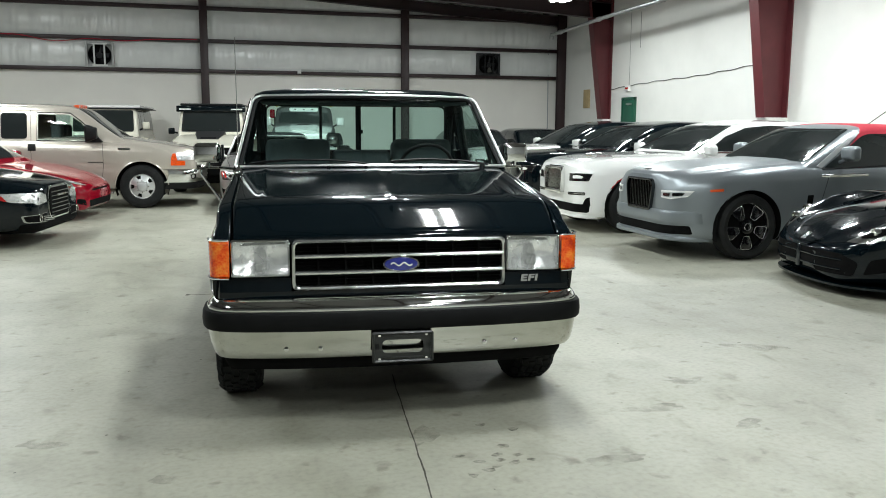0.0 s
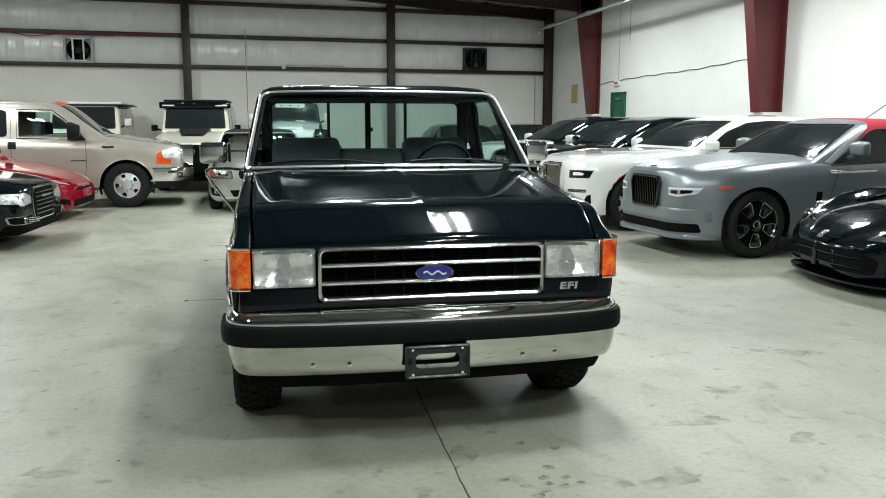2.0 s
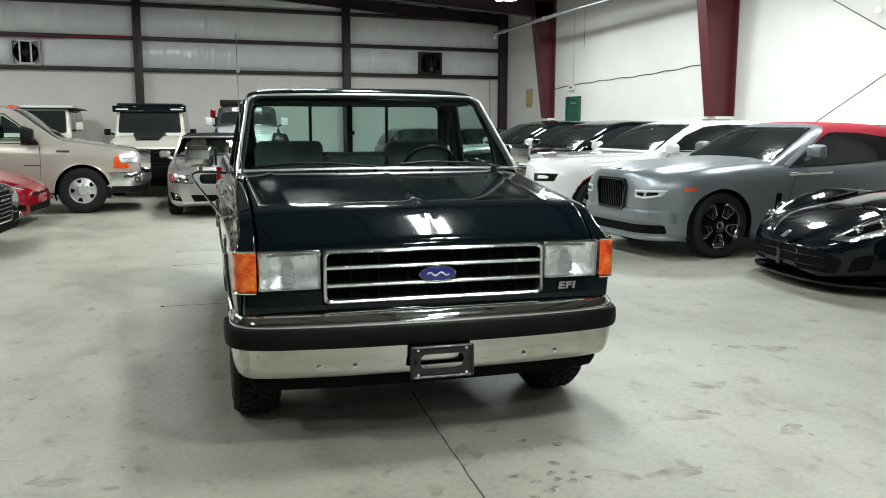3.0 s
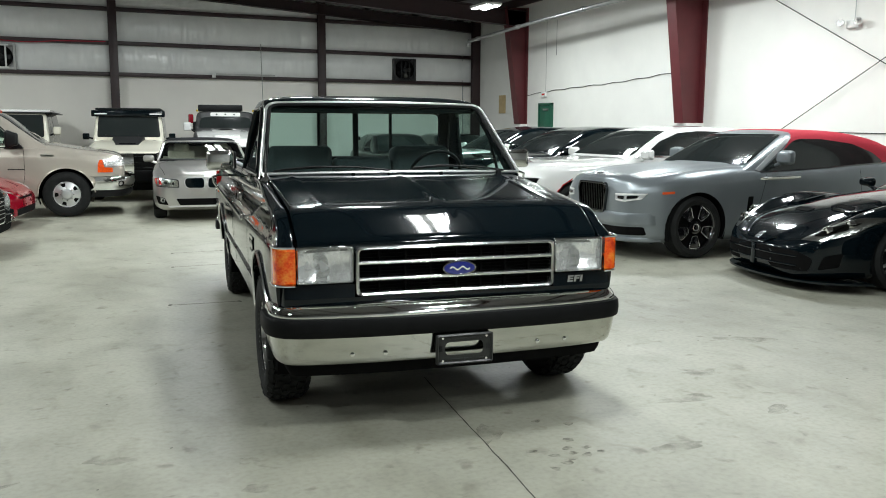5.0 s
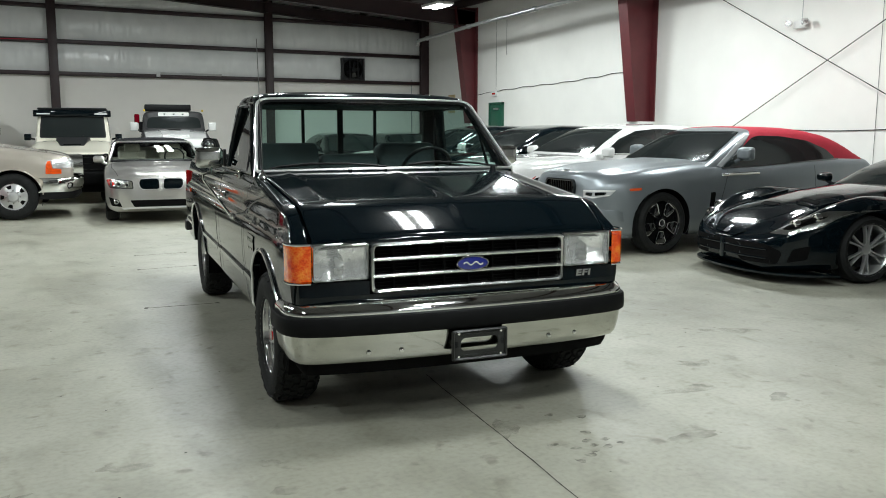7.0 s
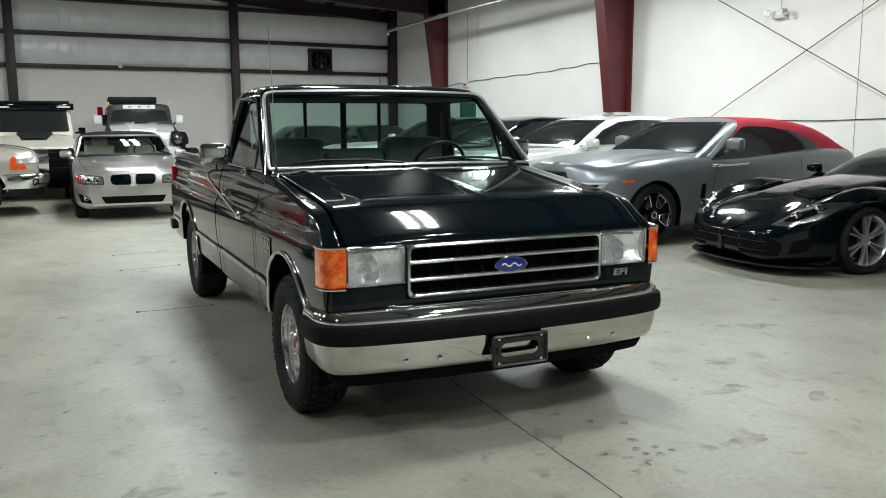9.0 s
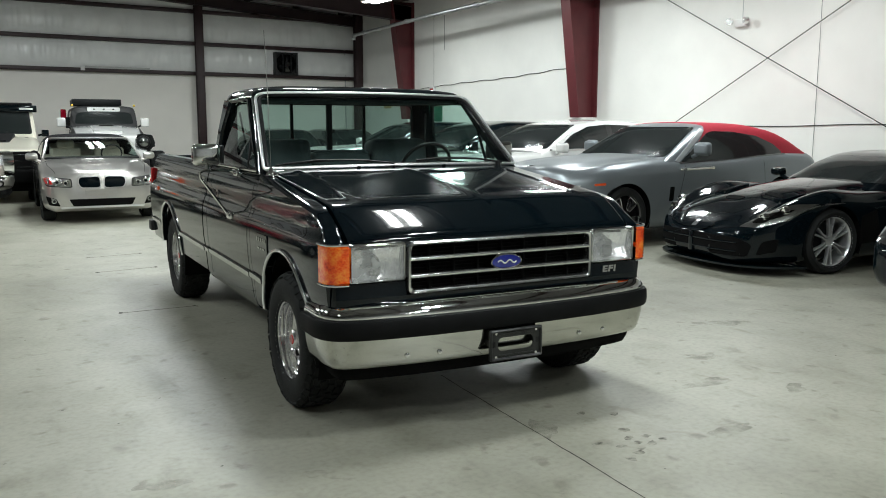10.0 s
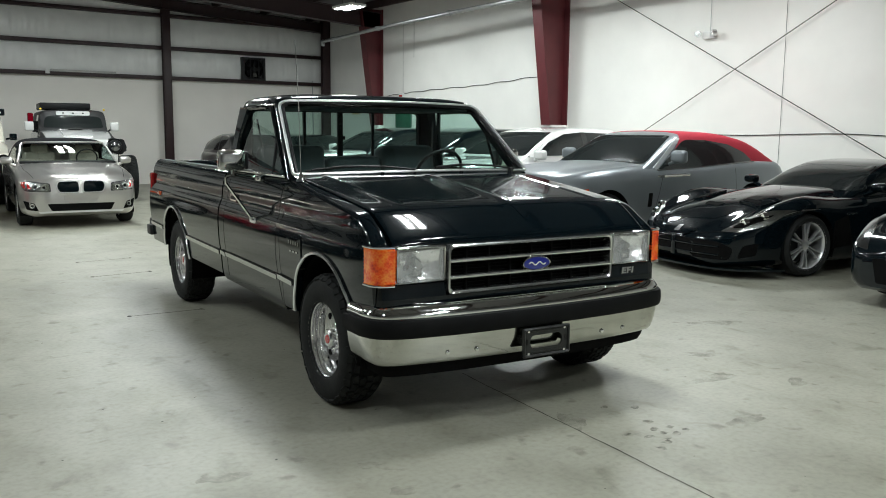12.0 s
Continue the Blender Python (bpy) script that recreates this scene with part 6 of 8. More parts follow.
def build_pickup_bumper(T):
    plan = smooth_line([(-0.985, 0.4), (-0.985, 0.24), (-0.965, 0.15), (-0.9, 0.085), (-0.75, 0.045), (-0.4, 0.01), (0, 0.0), (0.4, 0.01), (0.75, 0.045), (0.9, 0.085), (0.965, 0.15), (0.985, 0.24), (0.985, 0.4)], 61)

    def strip(prof):
        """Sweeps (push out, height) points along the plan line."""
        bm = bmesh.new()
        secs = []
        for i, (x, y) in enumerate(plan):
            a, b = plan[max(i - 1, 0)], plan[min(i + 1, 60)]
            d = Vector((b[0] - a[0], b[1] - a[1])).normalized()
            nx, ny = d.y, -d.x
            secs.append([(x + nx * o, y + ny * o, z) for o, z in prof])
        loft(bm, secs)
        return bm
    B = part("front_bumper", strip(smooth_line([(-0.15, 0.674), (-0.1, 0.683), (-0.06, 0.68), (-0.03, 0.669), (-0.01, 0.65), (0.002, 0.626), (0.0, 0.61)], 18)), M_CHROME, T, "chrome bumper with a black rubber band", smooth=60)
    part("lower_chrome", strip(smooth_line([(0.0, 0.524), (-0.004, 0.47), (-0.014, 0.42), (-0.03, 0.378), (-0.055, 0.362), (-0.1, 0.36)], 12)), M_BUMPER, B, "dull chrome lower bumper", smooth=60)
    part("rubber_band", strip([(-0.01, 0.616), (0.018, 0.612), (0.025, 0.602), (0.028, 0.56), (0.025, 0.528), (0.018, 0.519), (-0.01, 0.515)]), M_BAND, B, "black rubber rub strip", smooth=40)
    part("valance", strip([(-0.075, 0.358), (-0.08, 0.33), (-0.1, 0.295), (-0.16, 0.285)]), M_DARK, B, "black lower valance")
    part("bumper_back", strip([(-0.06, 0.6), (-0.06, 0.37)]), M_DARK, B)
    for x in (-0.59, -0.42, 0.43, 0.6):
        y = 0.01 + 0.035 * max(0, (abs(x) - 0.4) / 0.35) + 0.01
        part("bumper_bolt", lathe([(0, 0.013), (0.006, 0.012), (0.01, 0.006), (0.011, 0)], 14), M_CHROME, B, loc=pose(x, y, 0.424, 0, 0, -90))
    # empty plate bracket: a black frame with an open slot
    P = part("plate_bracket", frame_ring(rect(-0.164, 0.35, 0.15, 0.51, 0.012), 0.014, -0.042, -0.022), M_HOLDER, T, "scuffed grey plastic plate holder, empty")
    bm = bmesh.new()
    hole = rounded([(-0.114, 0.398), (0.1, 0.398), (0.1, 0.468), (-0.114, 0.468)], 0.033, 5)
    rim = [(max(-0.16, min(0.146, -0.007 + (x + 0.007) * 9)), max(0.354, min(0.506, 0.433 + (z - 0.433) * 9))) for x, z in hole]
    loft(bm, [[(x, y, z) for x, z in q] for q, y in ((rim, -0.02), (rim, -0.03), (hole, -0.03), (hole, -0.02))], ring=True)
    part("bracket_back", bm, M_HOLDER, P, smooth=30)
    for z in (0.376, 0.487):
        part("bracket_rib", box((-0.112, -0.035, z - 0.004), (0.098, -0.0305, z + 0.004), 0.002), M_HOLDER, P)
    for x in (-0.127, 0.113):
        for z in (0.37, 0.492):
            part("bracket_screw", lathe([(0, 0.008), (0.004, 0.007), (0.005, 0)], 10), M_CHROME, P, loc=pose(x, -0.031, z, 0, 0, -90))
    for sg in (-1, 1):
        part("bracket_arm", box((-0.007 + sg * 0.134 - 0.012, -0.03, 0.42), (-0.007 + sg * 0.134 + 0.012, 0.02, 0.45)), M_PLASTIC, P)


def build_pickup_cab(T):
    # corners of the windshield opening and the roof
    BL, TL = Vector((0.888, 1.41, 1.262)), Vector((0.782, 1.945, 1.728))

    def ws(u, v, out=0.0):
        """A point of the curved windshield; u -1..1 across, v 0..1 up."""
        x = u * (BL.x + (TL.x - BL.x) * v)
        y = BL.y + (TL.y - BL.y) * v - 0.05 * (1 - u * u) - out * 0.7
        z = BL.z + (TL.z - BL.z) * v + 0.012 * (1 - u * u) + out * 0.7
        return (x, y, z)
    bm = bmesh.new()
    loft(bm, [[ws(-0.985 + 1.97 * i / 24, 0.02 + 0.96 * j / 12) for j in range(13)] for i in range(25)])
    g = part("windshield", bm, M_GLASS, T, "clear greenish windshield", smooth=80)
    g.visible_shadow = False
    def around(k, out):
        """The outline of the windshield, a share k of its size: tight corners below, rounder ones above."""
        q = rounded([(-k, 0.5 - 0.5 * k), (k, 0.5 - 0.5 * k), (k, 0.5 + 0.5 * k), (-k, 0.5 + 0.5 * k)], [0.035, 0.035, 0.1, 0.1], 6)
        pts = []
        for a, b in zip(q, q[1:] + q[:1]):
            n = max(1, int(max(abs(b[0] - a[0]) / 0.08, abs(b[1] - a[1]) / 0.12)))
            pts += [ws(a[0] + (b[0] - a[0]) * i / n, a[1] + (b[1] - a[1]) * i / n, out) for i in range(n)]
        return pts
    part("windshield_trim", tube(around(1.0, 0.012), 0.0105, 8, True), M_SOFTTRIM, T, "chrome windshield surround")
    part("windshield_gasket", tube(around(0.97, 0.004), 0.012, 6, True), M_PLASTIC, T, "black rubber gasket")
    # roof
    bm = bmesh.new()
    rl = curve_fn([(1.945, 1.748), (1.965, 1.768), (2.01, 1.787), (2.17, 1.8), (2.5, 1.798), (2.68, 1.78), (2.74, 1.745), (2.75, 1.715)])
    secs = []
    for i in range(41):
        y = 1.945 + 0.805 * i / 40
        z = rl(y)
        hw = 0.8 - 0.01 * max(0, (2.0 - y) / 0.06) - 0.02 * max(0, (y - 2.65) / 0.1)
        half = smooth_line([(hw, z - 0.085), (hw - 0.004, z - 0.07), (hw - 0.02, z - 0.045), (hw - 0.07, z - 0.022), (hw * 0.6, z - 0.004), (0, z)], 16)
        yy = [y - 0.055 * (1 - (x / 0.8) ** 2) * max(0, 1 - (y - 1.945) / 0.3) for x, _ in half]
        secs.append([(x, b, zz) for (x, zz), b in zip(half, yy)] + [(-x, b, zz) for (x, zz), b in list(zip(half, yy))[-2::-1]])
    loft(bm, secs)
    part("roof", bm, M_BLACK, T, smooth=50)
    part("headliner", box((-0.74, 1.97, 1.69), (0.74, 2.7, 1.71), 0.01), M_CLOTH, T, "grey headliner")
    for k in (-0.3, 0.3):
        part("drip_rail", tube([(k / 0.3 * 0.8, 1.95, 1.712), (k / 0.3 * 0.797, 2.2, 1.712), (k / 0.3 * 0.79, 2.7, 1.7)], 0.008, 6), M_STAINLESS, T, "chrome drip rail")
    for sg in (-1, 1):
        def q(x, y, z):
            return (sg * x, y, z)
        # A pillar
        bm = bmesh.new()
        loft(bm, [[q(0.85, 1.43, 1.24), q(0.888, 1.4, 1.245), q(0.908, 1.43, 1.24), q(0.895, 1.52, 1.24), q(0.85, 1.52, 1.24)], [q(0.75, 1.955, 1.72), q(0.782, 1.935, 1.725), q(0.798, 1.95, 1.72), q(0.795, 2.0, 1.72), q(0.75, 2.0, 1.72)]], ring=True, cap=True)
        part("a_pillar", bm, M_BLACK, T, smooth=50)
        # rear quarter and door frame
        bm = bmesh.new()
        loft(bm, [[q(0.888, 2.61, 1.245), q(0.888, 2.735, 1.245), q(0.84, 2.735, 1.245), q(0.84, 2.61, 1.245)], [q(0.84, 2.6, 1.5), q(0.84, 2.735, 1.5), q(0.79, 2.735, 1.5), q(0.79, 2.6, 1.5)], [q(0.793, 2.55, 1.71), q(0.79, 2.735, 1.71), q(0.745, 2.735, 1.71), q(0.745, 2.55, 1.71)]], ring=True, cap=True)
        part("cab_corner", bm, M_BLACK, T, smooth=40)
        part("door_frame", tube([q(0.888, 1.5, 1.25), q(0.872, 1.63, 1.37), q(0.8, 2.0, 1.69), q(0.795, 2.15, 1.7), q(0.796, 2.5, 1.695), q(0.838, 2.575, 1.5), q(0.885, 2.6, 1.25)], 0.019, 8), M_BLACK, T)
        part("window_divider", tube([q(0.882, 1.78, 1.25), q(0.802, 1.86, 1.64)], 0.011, 6), M_PLASTIC, T, "black vent window post")
        bm = bmesh.new()
        vs = [bm.verts.new(p) for p in (q(0.889, 1.52, 1.25), q(0.889, 2.6, 1.25), q(0.772, 2.52, 1.69), q(0.772, 1.94, 1.69))]
        bm.faces.new(vs)
        part("door_window", bm, M_SIDEGLASS, T, "clear door glass").visible_shadow = False
        part("belt_moulding", tube([q(0.892, 1.5, 1.252), q(0.892, 2.6, 1.252)], 0.009, 6), M_STAINLESS, T, "chrome belt strip")
        part("door_panel", box((min(sg * 0.8, sg * 0.84), 1.5, 0.6), (max(sg * 0.8, sg * 0.84), 2.6, 1.25), 0.01), M_CLOTH, T, "dark door trim")
        # west-coast style mirror on a tube arm
        bm = box((1.015, 1.915, 1.275), (1.195, 2.0, 1.412), 0.03, 4)
        for v in bm.verts:
            v.co.x *= sg
        mr = part("door_mirror", bm, M_CHROME, T, "chrome rectangular tow mirror", smooth=50)
        part("mirror_glass", box((min(sg * 1.035, sg * 1.17), 2.0005, 1.295), (max(sg * 1.035, sg * 1.17), 2.004, 1.385)), M_CHROME, mr)
        part("mirror_cap", box((min(sg * 0.995, sg * 1.011), 1.935, 1.285), (max(sg * 0.995, sg * 1.011), 1.995, 1.4), 0.004), M_PLASTIC, mr, "black plastic end")
        arm = [q(0.905, 2.02, 1.225), q(1.0, 1.98, 1.238), q(1.12, 1.935, 1.245), q(1.155, 1.93, 1.23), q(1.15, 1.93, 1.195), q(1.0, 1.93, 0.98), q(0.985, 1.93, 0.955), q(0.955, 1.93, 0.945)]
        part("mirror_arm", tube(arm, 0.009, 8), M_CHROME, mr, "chrome tube arm")
        part("mirror_post", tube([q(1.1, 1.945, 1.24), q(1.1, 1.95, 1.29)], 0.012, 8), M_CHROME, mr)
        part("arm_foot", box((min(sg * 0.95, sg * 0.985), 1.88, 0.925), (max(sg * 0.95, sg * 0.985), 1.98, 0.97), 0.008), M_CHROME, mr)
        part("arm_foot", box((min(sg * 0.89, sg * 0.92), 1.95, 1.2), (max(sg * 0.89, sg * 0.92), 2.05, 1.245), 0.008), M_CHROME, mr)
        part("belt", tube([q(0.74, 2.5, 1.62), q(0.72, 2.47, 1.45), q(0.7, 2.45, 1.3)], 0.012, 6, flat=0.4), M_PLASTIC, T, "black seat belt")
    # back wall of the cab with the sliding window
    bm = bmesh.new()
    for a, b in (((-0.84, 2.7, 0.5), (0.84, 2.735, 1.335)), ((-0.79, 2.7, 1.335), (-0.715, 2.735, 1.705)), ((0.715, 2.7, 1.335), (0.79, 2.735, 1.705)), ((-0.715, 2.7, 1.69), (0.715, 2.735, 1.74))):
        add_box(bm, a, b)
    part("cab_back", bm, M_BLACK, T, "black cab rear wall")
    part("rear_window_frame", frame_ring(rect(-0.72, 1.33, 0.72, 1.695, 0.05), 0.012, 2.692, 2.705), M_PLASTIC, T)
    bm = bmesh.new()
    for x in (-0.29, 0.3):
        add_box(bm, (x - 0.011, 2.705, 1.335), (x + 0.011, 2.725, 1.685))
    add_box(bm, (-0.012, 2.7, 1.335), (0.03, 2.725, 1.685))
    add_box(bm, (0.03, 2.69, 1.47), (0.045, 2.7, 1.5))
    part("slider_frame", bm, M_PLASTIC, T, "black sliding window bars")
    bm = bmesh.new()
    vs = [bm.verts.new(p) for p in ((-0.715, 2.715, 1.335), (0.715, 2.715, 1.335), (0.715, 2.715, 1.69), (-0.715, 2.715, 1.69))]
    bm.faces.new(vs)
    part("rear_window", bm, M_SIDEGLASS, T, "clear sliding rear glass").visible_shadow = False
    # bench seat, dash, steering wheel, wipers, cowl
    for x0, x1 in ((-0.72, -0.23), (0.25, 0.72), (-0.22, 0.24)):
        hi = 1.43 if abs(x0 + x1) > 0.2 else 1.345
        part("seat_back", box((x0, 2.36, 0.85), (x1, 2.56, hi), 0.05, 4, Matrix.Translation((0, 2.45, 0.9)) @ pose(0, 0, 0, -8) @ Matrix.Translation((0, -2.45, -0.9))), M_CLOTH, T, "dark grey cloth seat back", smooth=60)
    part("seat_cushion", box((-0.74, 1.85, 0.78), (0.74, 2.5, 0.95), 0.05, 3), M_CLOTH, T, "dark grey cloth bench cushion", smooth=60)
    part("dashboard", box((-0.82, 1.43, 0.9), (0.82, 1.72, 1.235), 0.05, 3), M_PLASTIC, T, "black dashboard", smooth=60)
    ringp = [(0.42 + 0.19 * math.cos(a), 1.86 - 0.09 * math.sin(a), 1.24 + 0.165 * math.sin(a)) for a in [2 * math.pi * i / 36 for i in range(36)]]
    S = part("steering_wheel", tube(ringp, 0.013, 8, True), M_PLASTIC, T, "black steering wheel")
    bm = tube([(0.24, 1.86, 1.235), (0.42, 1.84, 1.22), (0.6, 1.86, 1.235)], 0.014, 8, flat=0.5)
    add_tube(bm, [(0.42, 1.84, 1.22), (0.42, 1.7, 1.13)], 0.03, 10)
    part("steering_spokes", bm, M_PLASTIC, S)
    bm = bmesh.new()
    loft(bm, [[(x, 1.372 + 0.045 * (x / 0.85) ** 2 - 0.03, 1.262 - 0.02 * (x / 0.85) ** 2), (x, 1.39 + 0.03 * (x / 0.85) ** 2 - 0.035, 1.252 - 0.01 * (x / 0.85) ** 2), (x, 1.44 - 0.05 * (1 - (x / 0.89) ** 2), 1.262)] for x in [-0.88 + 1.76 * i / 30 for i in range(31)]])
    part("cowl", bm, M_BLACK, T, "black cowl panel", smooth=60)
    for x0, x1 in ((-0.06, -0.72), (0.72, 0.1)):
        pts = [ws(x0 / 0.84, 0.0, 0.03), ws((x0 * 0.7 + x1 * 0.3) / 0.83, 0.045, 0.03), ws((x0 * 0.3 + x1 * 0.7) / 0.83, 0.06, 0.03), ws(x1 / 0.83, 0.035, 0.025)]
        w = part("wiper", tube(pts, 0.007, 6), M_PLASTIC, T, "black wiper arm and blade")
        part("wiper_blade", tube([ws((x0 * 0.6 + x1 * 0.4) / 0.83, 0.075, 0.016), ws((x0 * 0.3 + x1 * 0.7) / 0.83, 0.065, 0.016), ws((x1 * 1.05) / 0.83, 0.035, 0.016)], 0.006, 6), M_PLASTIC, w)
        part("wiper_pivot", lathe([(0, 0.02), (0.03, 0.016), (0.035, 0)], 12), M_PLASTIC, w, loc=pose(x0, 1.36, 1.262, 0, -90, 0))
    # washer jets on the cowl
    for x in (-0.3, 0.3):
        part("washer_jet", box((x - 0.012, 1.34, 1.266), (x + 0.012, 1.36, 1.28), 0.004), M_PLASTIC, T)


def build_pickup_bed(T):
    for sg in (-1, 1):
        part("bed_rail", box((min(sg * 0.8, sg * 0.872), 2.765, 1.222), (max(sg * 0.8, sg * 0.885), 5.1, 1.252), 0.012, 3), M_PLASTIC, T, "black bed rail cap")
        part("bed_inner_wall", box((min(sg * 0.79, sg * 0.81), 2.765, 0.75), (max(sg * 0.79, sg * 0.81), 5.05, 1.23)), M_DARKGREY, T)
        part("tail_lamp", box((min(sg * 0.83, sg * 0.968), 5.04, 0.77), (max(sg * 0.83, sg * 0.968), 5.115, 1.12), 0.012), M_REDLENS, T, "red tail lamp")
        part("side_reflector", box((min(sg * 0.95, sg * 0.98), 4.62, 0.93), (max(sg * 0.95, sg * 0.98), 4.74, 0.965), 0.004), M_ORANGE, T, "orange side marker")
    part("bed_floor", box((-0.8, 2.765, 0.74), (0.8, 5.06, 0.77)), M_DARKGREY, T)
    part("bed_front_wall", box((-0.85, 2.765, 0.55), (0.85, 2.8, 1.23), 0.01), M_BLACK, T)
    part("tailgate", box((-0.82, 5.05, 0.62), (0.82, 5.1, 1.235), 0.014, 3), M_BLACK, T, "black tailgate, shut")
    B = part("rear_bumper", box((-0.95, 5.13, 0.5), (0.95, 5.29, 0.66), 0.02, 3), M_MATTEBLACK, T, "dark step bumper")
    part("bumper_pad", box((-0.93, 5.15, 0.661), (0.93, 5.28, 0.67)), M_PLASTIC, B)
    for sg in (-1, 1):
        part("bumper_arm", box((sg * 0.42 - 0.03, 5.02, 0.45), (sg * 0.42 + 0.03, 5.16, 0.55)), M_DARK, B)
    part("bumper_end", box((-0.985, 5.1, 0.5), (-0.93, 5.24, 0.6), 0.012), M_MATTEBLACK, B)


build_pickup()


# ---- the cars on the other side of the pickup ----
def build_compact_convertible():
    s = dict(length=4.36, front_axle=0.78, wheelbase=2.66, tyre=0.315, rim=0.225, wheel="plain", tyre_width=0.21, paint=M_SILVER,
             top=[(0, 0.735), (0.03, 0.785), (0.2, 0.835), (0.8, 0.92), (1.35, 0.975), (2.4, 0.97), (3.6, 0.98), (4.2, 0.94), (4.36, 0.8)],
             shoulder=[(0, 0.66), (0.12, 0.74), (0.5, 0.83), (1.35, 0.91), (3.5, 0.93), (4.36, 0.75)],
             width=[(0, 0.64), (0.03, 0.73), (0.12, 0.8), (0.4, 0.862), (0.8, 0.874), (3.6, 0.874), (4.2, 0.8), (4.36, 0.7)],
             bottom=[(0, 0.24), (0.1, 0.19), (3.9, 0.2), (4.36, 0.35)],
             roof=[(1.2, 0.9), (1.55, 1.11), (1.9, 1.28), (2.1, 1.335), (2.6, 1.355), (3.1, 1.31), (3.5, 1.18), (3.75, 0.95)], roof_paint=M_BLACKCLOTH, roof_label="black fabric folding top, closed",
             mirror=(0.86, 1.5, 1.0, 0.17, 0.13), tumble=0.36, frame_line=((1.58, 0.95), (1.86, 1.3), M_SILVER),
             relief=lambda x, y: 0.011 * math.exp(-((abs(x) - 0.36 - 0.24 * y / 1.3) / 0.045) ** 2) * max(0.0, min(1.0, y / 0.15, (1.4 - y) / 0.2)))
    kid = rounded([(0.03, 0.56), (0.31, 0.565), (0.345, 0.645), (0.325, 0.722), (0.04, 0.728)], 0.05, 4)
    s["patches"] = [
        ("windshield", "front", [(-0.77, 0.96), (0.77, 0.96), (0.645, 1.285), (-0.645, 1.285)], M_SIDEGLASS, dict(on="roof", r=0.05, lift=0.002, depth=0.003)),
        ("side_window", "side", [(1.6, 0.96), (3.1, 0.97), (2.9, 1.16), (2.2, 1.25), (2.0, 1.22)], M_SIDEGLASS, dict(on="roof", r=0.04, lift=0.002, depth=0.003)),
        ("headlamp_rim", "front", [(0.43, 0.565), (0.79, 0.585), (0.845, 0.71), (0.74, 0.737), (0.44, 0.7)], M_MATTEBLACK, dict(on="body", mirror=True, lift=0.003, r=0.03)),
        ("headlamp", "front", [(0.445, 0.575), (0.78, 0.595), (0.83, 0.705), (0.74, 0.725), (0.455, 0.69)], M_STAINLESS, dict(on="body", mirror=True, lift=0.008, r=0.03)),
        ("turn_lamp", "front", [(0.7, 0.615), (0.8, 0.63), (0.835, 0.71), (0.75, 0.722)], M_REDLENS, dict(on="body", mirror=True, lift=0.008, r=0.02, label="red-orange corner lamp")),
        ("kidney_surround", "front", ring_of(kid, 0.014), M_SILVERWHEEL, dict(on="body", mirror=True, lift=0.012, r=0)),
        ("kidney_grille", "front", kid, M_BLACK, dict(on="body", mirror=True, lift=0.016, r=0)),
        ("air_intake", "front", [(-0.43, 0.275), (0.43, 0.275), (0.49, 0.385), (-0.49, 0.385)], M_DARK, dict(on="body", lift=0.005)),
        ("fog_recess", "front", [(0.61, 0.28), (0.77, 0.3), (0.81, 0.44), (0.67, 0.4)], M_DARK, dict(on="body", mirror=True, lift=0.004)),
        ("lip", "front", [(-0.6, 0.245), (0.6, 0.245), (0.62, 0.27), (-0.62, 0.27)], M_SILVERWHEEL, dict(on="body", lift=0.014, r=0.005)),
        ("plate_plinth", "front", [(-0.25, 0.44), (0.25, 0.44), (0.25, 0.54), (-0.25, 0.54)], M_SILVER, dict(on="body", lift=0.012)),
        ("badge", "front", [(-0.035, 0.735), (0.035, 0.735), (0.035, 0.775), (-0.035, 0.775)], M_BONE, dict(on="body", lift=0.01, r=0.02)),
    ]
    def extra(root, tree):
        for sg in (-1, 1):
            for x, z, r in ((0.53, 0.637, 0.045), (0.65, 0.65, 0.05), (0.7, 0.36, 0.04)):
                hit, nor, _, _ = tree.ray_cast(Vector((sg * x, -5, z)), Vector((0, 1, 0)))
                part("lamp_unit", lathe([(0.018, 0.0), (0.02, r * 0.5), (0.016, r * 0.6), (0.018, r * 0.85), (0.008, r), (-0.01, r)], 22), M_STAINLESS, root, loc=pose(hit.x, hit.y, hit.z, 0, 0, -90))
                part("lamp_lens", lathe([(0.0215, 0.0), (0.021, r * 0.48), (0.018, r * 0.5)], 18), M_BLACK, root, loc=pose(hit.x, hit.y, hit.z, 0, 0, -90))
        path = smooth_line([(-0.775, 0.965), (-0.71, 1.15), (-0.66, 1.27), (-0.6, 1.295), (0, 1.3), (0.6, 1.295), (0.66, 1.27), (0.71, 1.15), (0.775, 0.965)], 41)
        hits = [tree.ray_cast(Vector((x, -5, z)), Vector((0, 1, 0)))[0] for x, z in path]
        part("windshield_frame", tube([(h.x, h.y, h.z) for h in hits if h], 0.02, 8), M_SILVER, root, "silver windshield frame")
        for x in (-0.36, 0.36):
            part("headrest", box((x - 0.14, 2.2, 1.11), (x + 0.14, 2.29, 1.26), 0.04, 3), M_TAN, root, "tan headrest", smooth=60)
            part("seat_back", box((x - 0.25, 2.2, 0.9), (x + 0.25, 2.33, 1.13), 0.05, 3), M_TAN, root, "tan seat back", smooth=60)
        # Added pale block: its colour replaces light through the missing rear window.
        part("rear_pale_block", box((-0.6, 2.72, 0.9), (0.6, 2.88, 1.2), 0.05, 3), M_TAN, root, "tan block added as a rear seat back to pale the cabin", smooth=60)
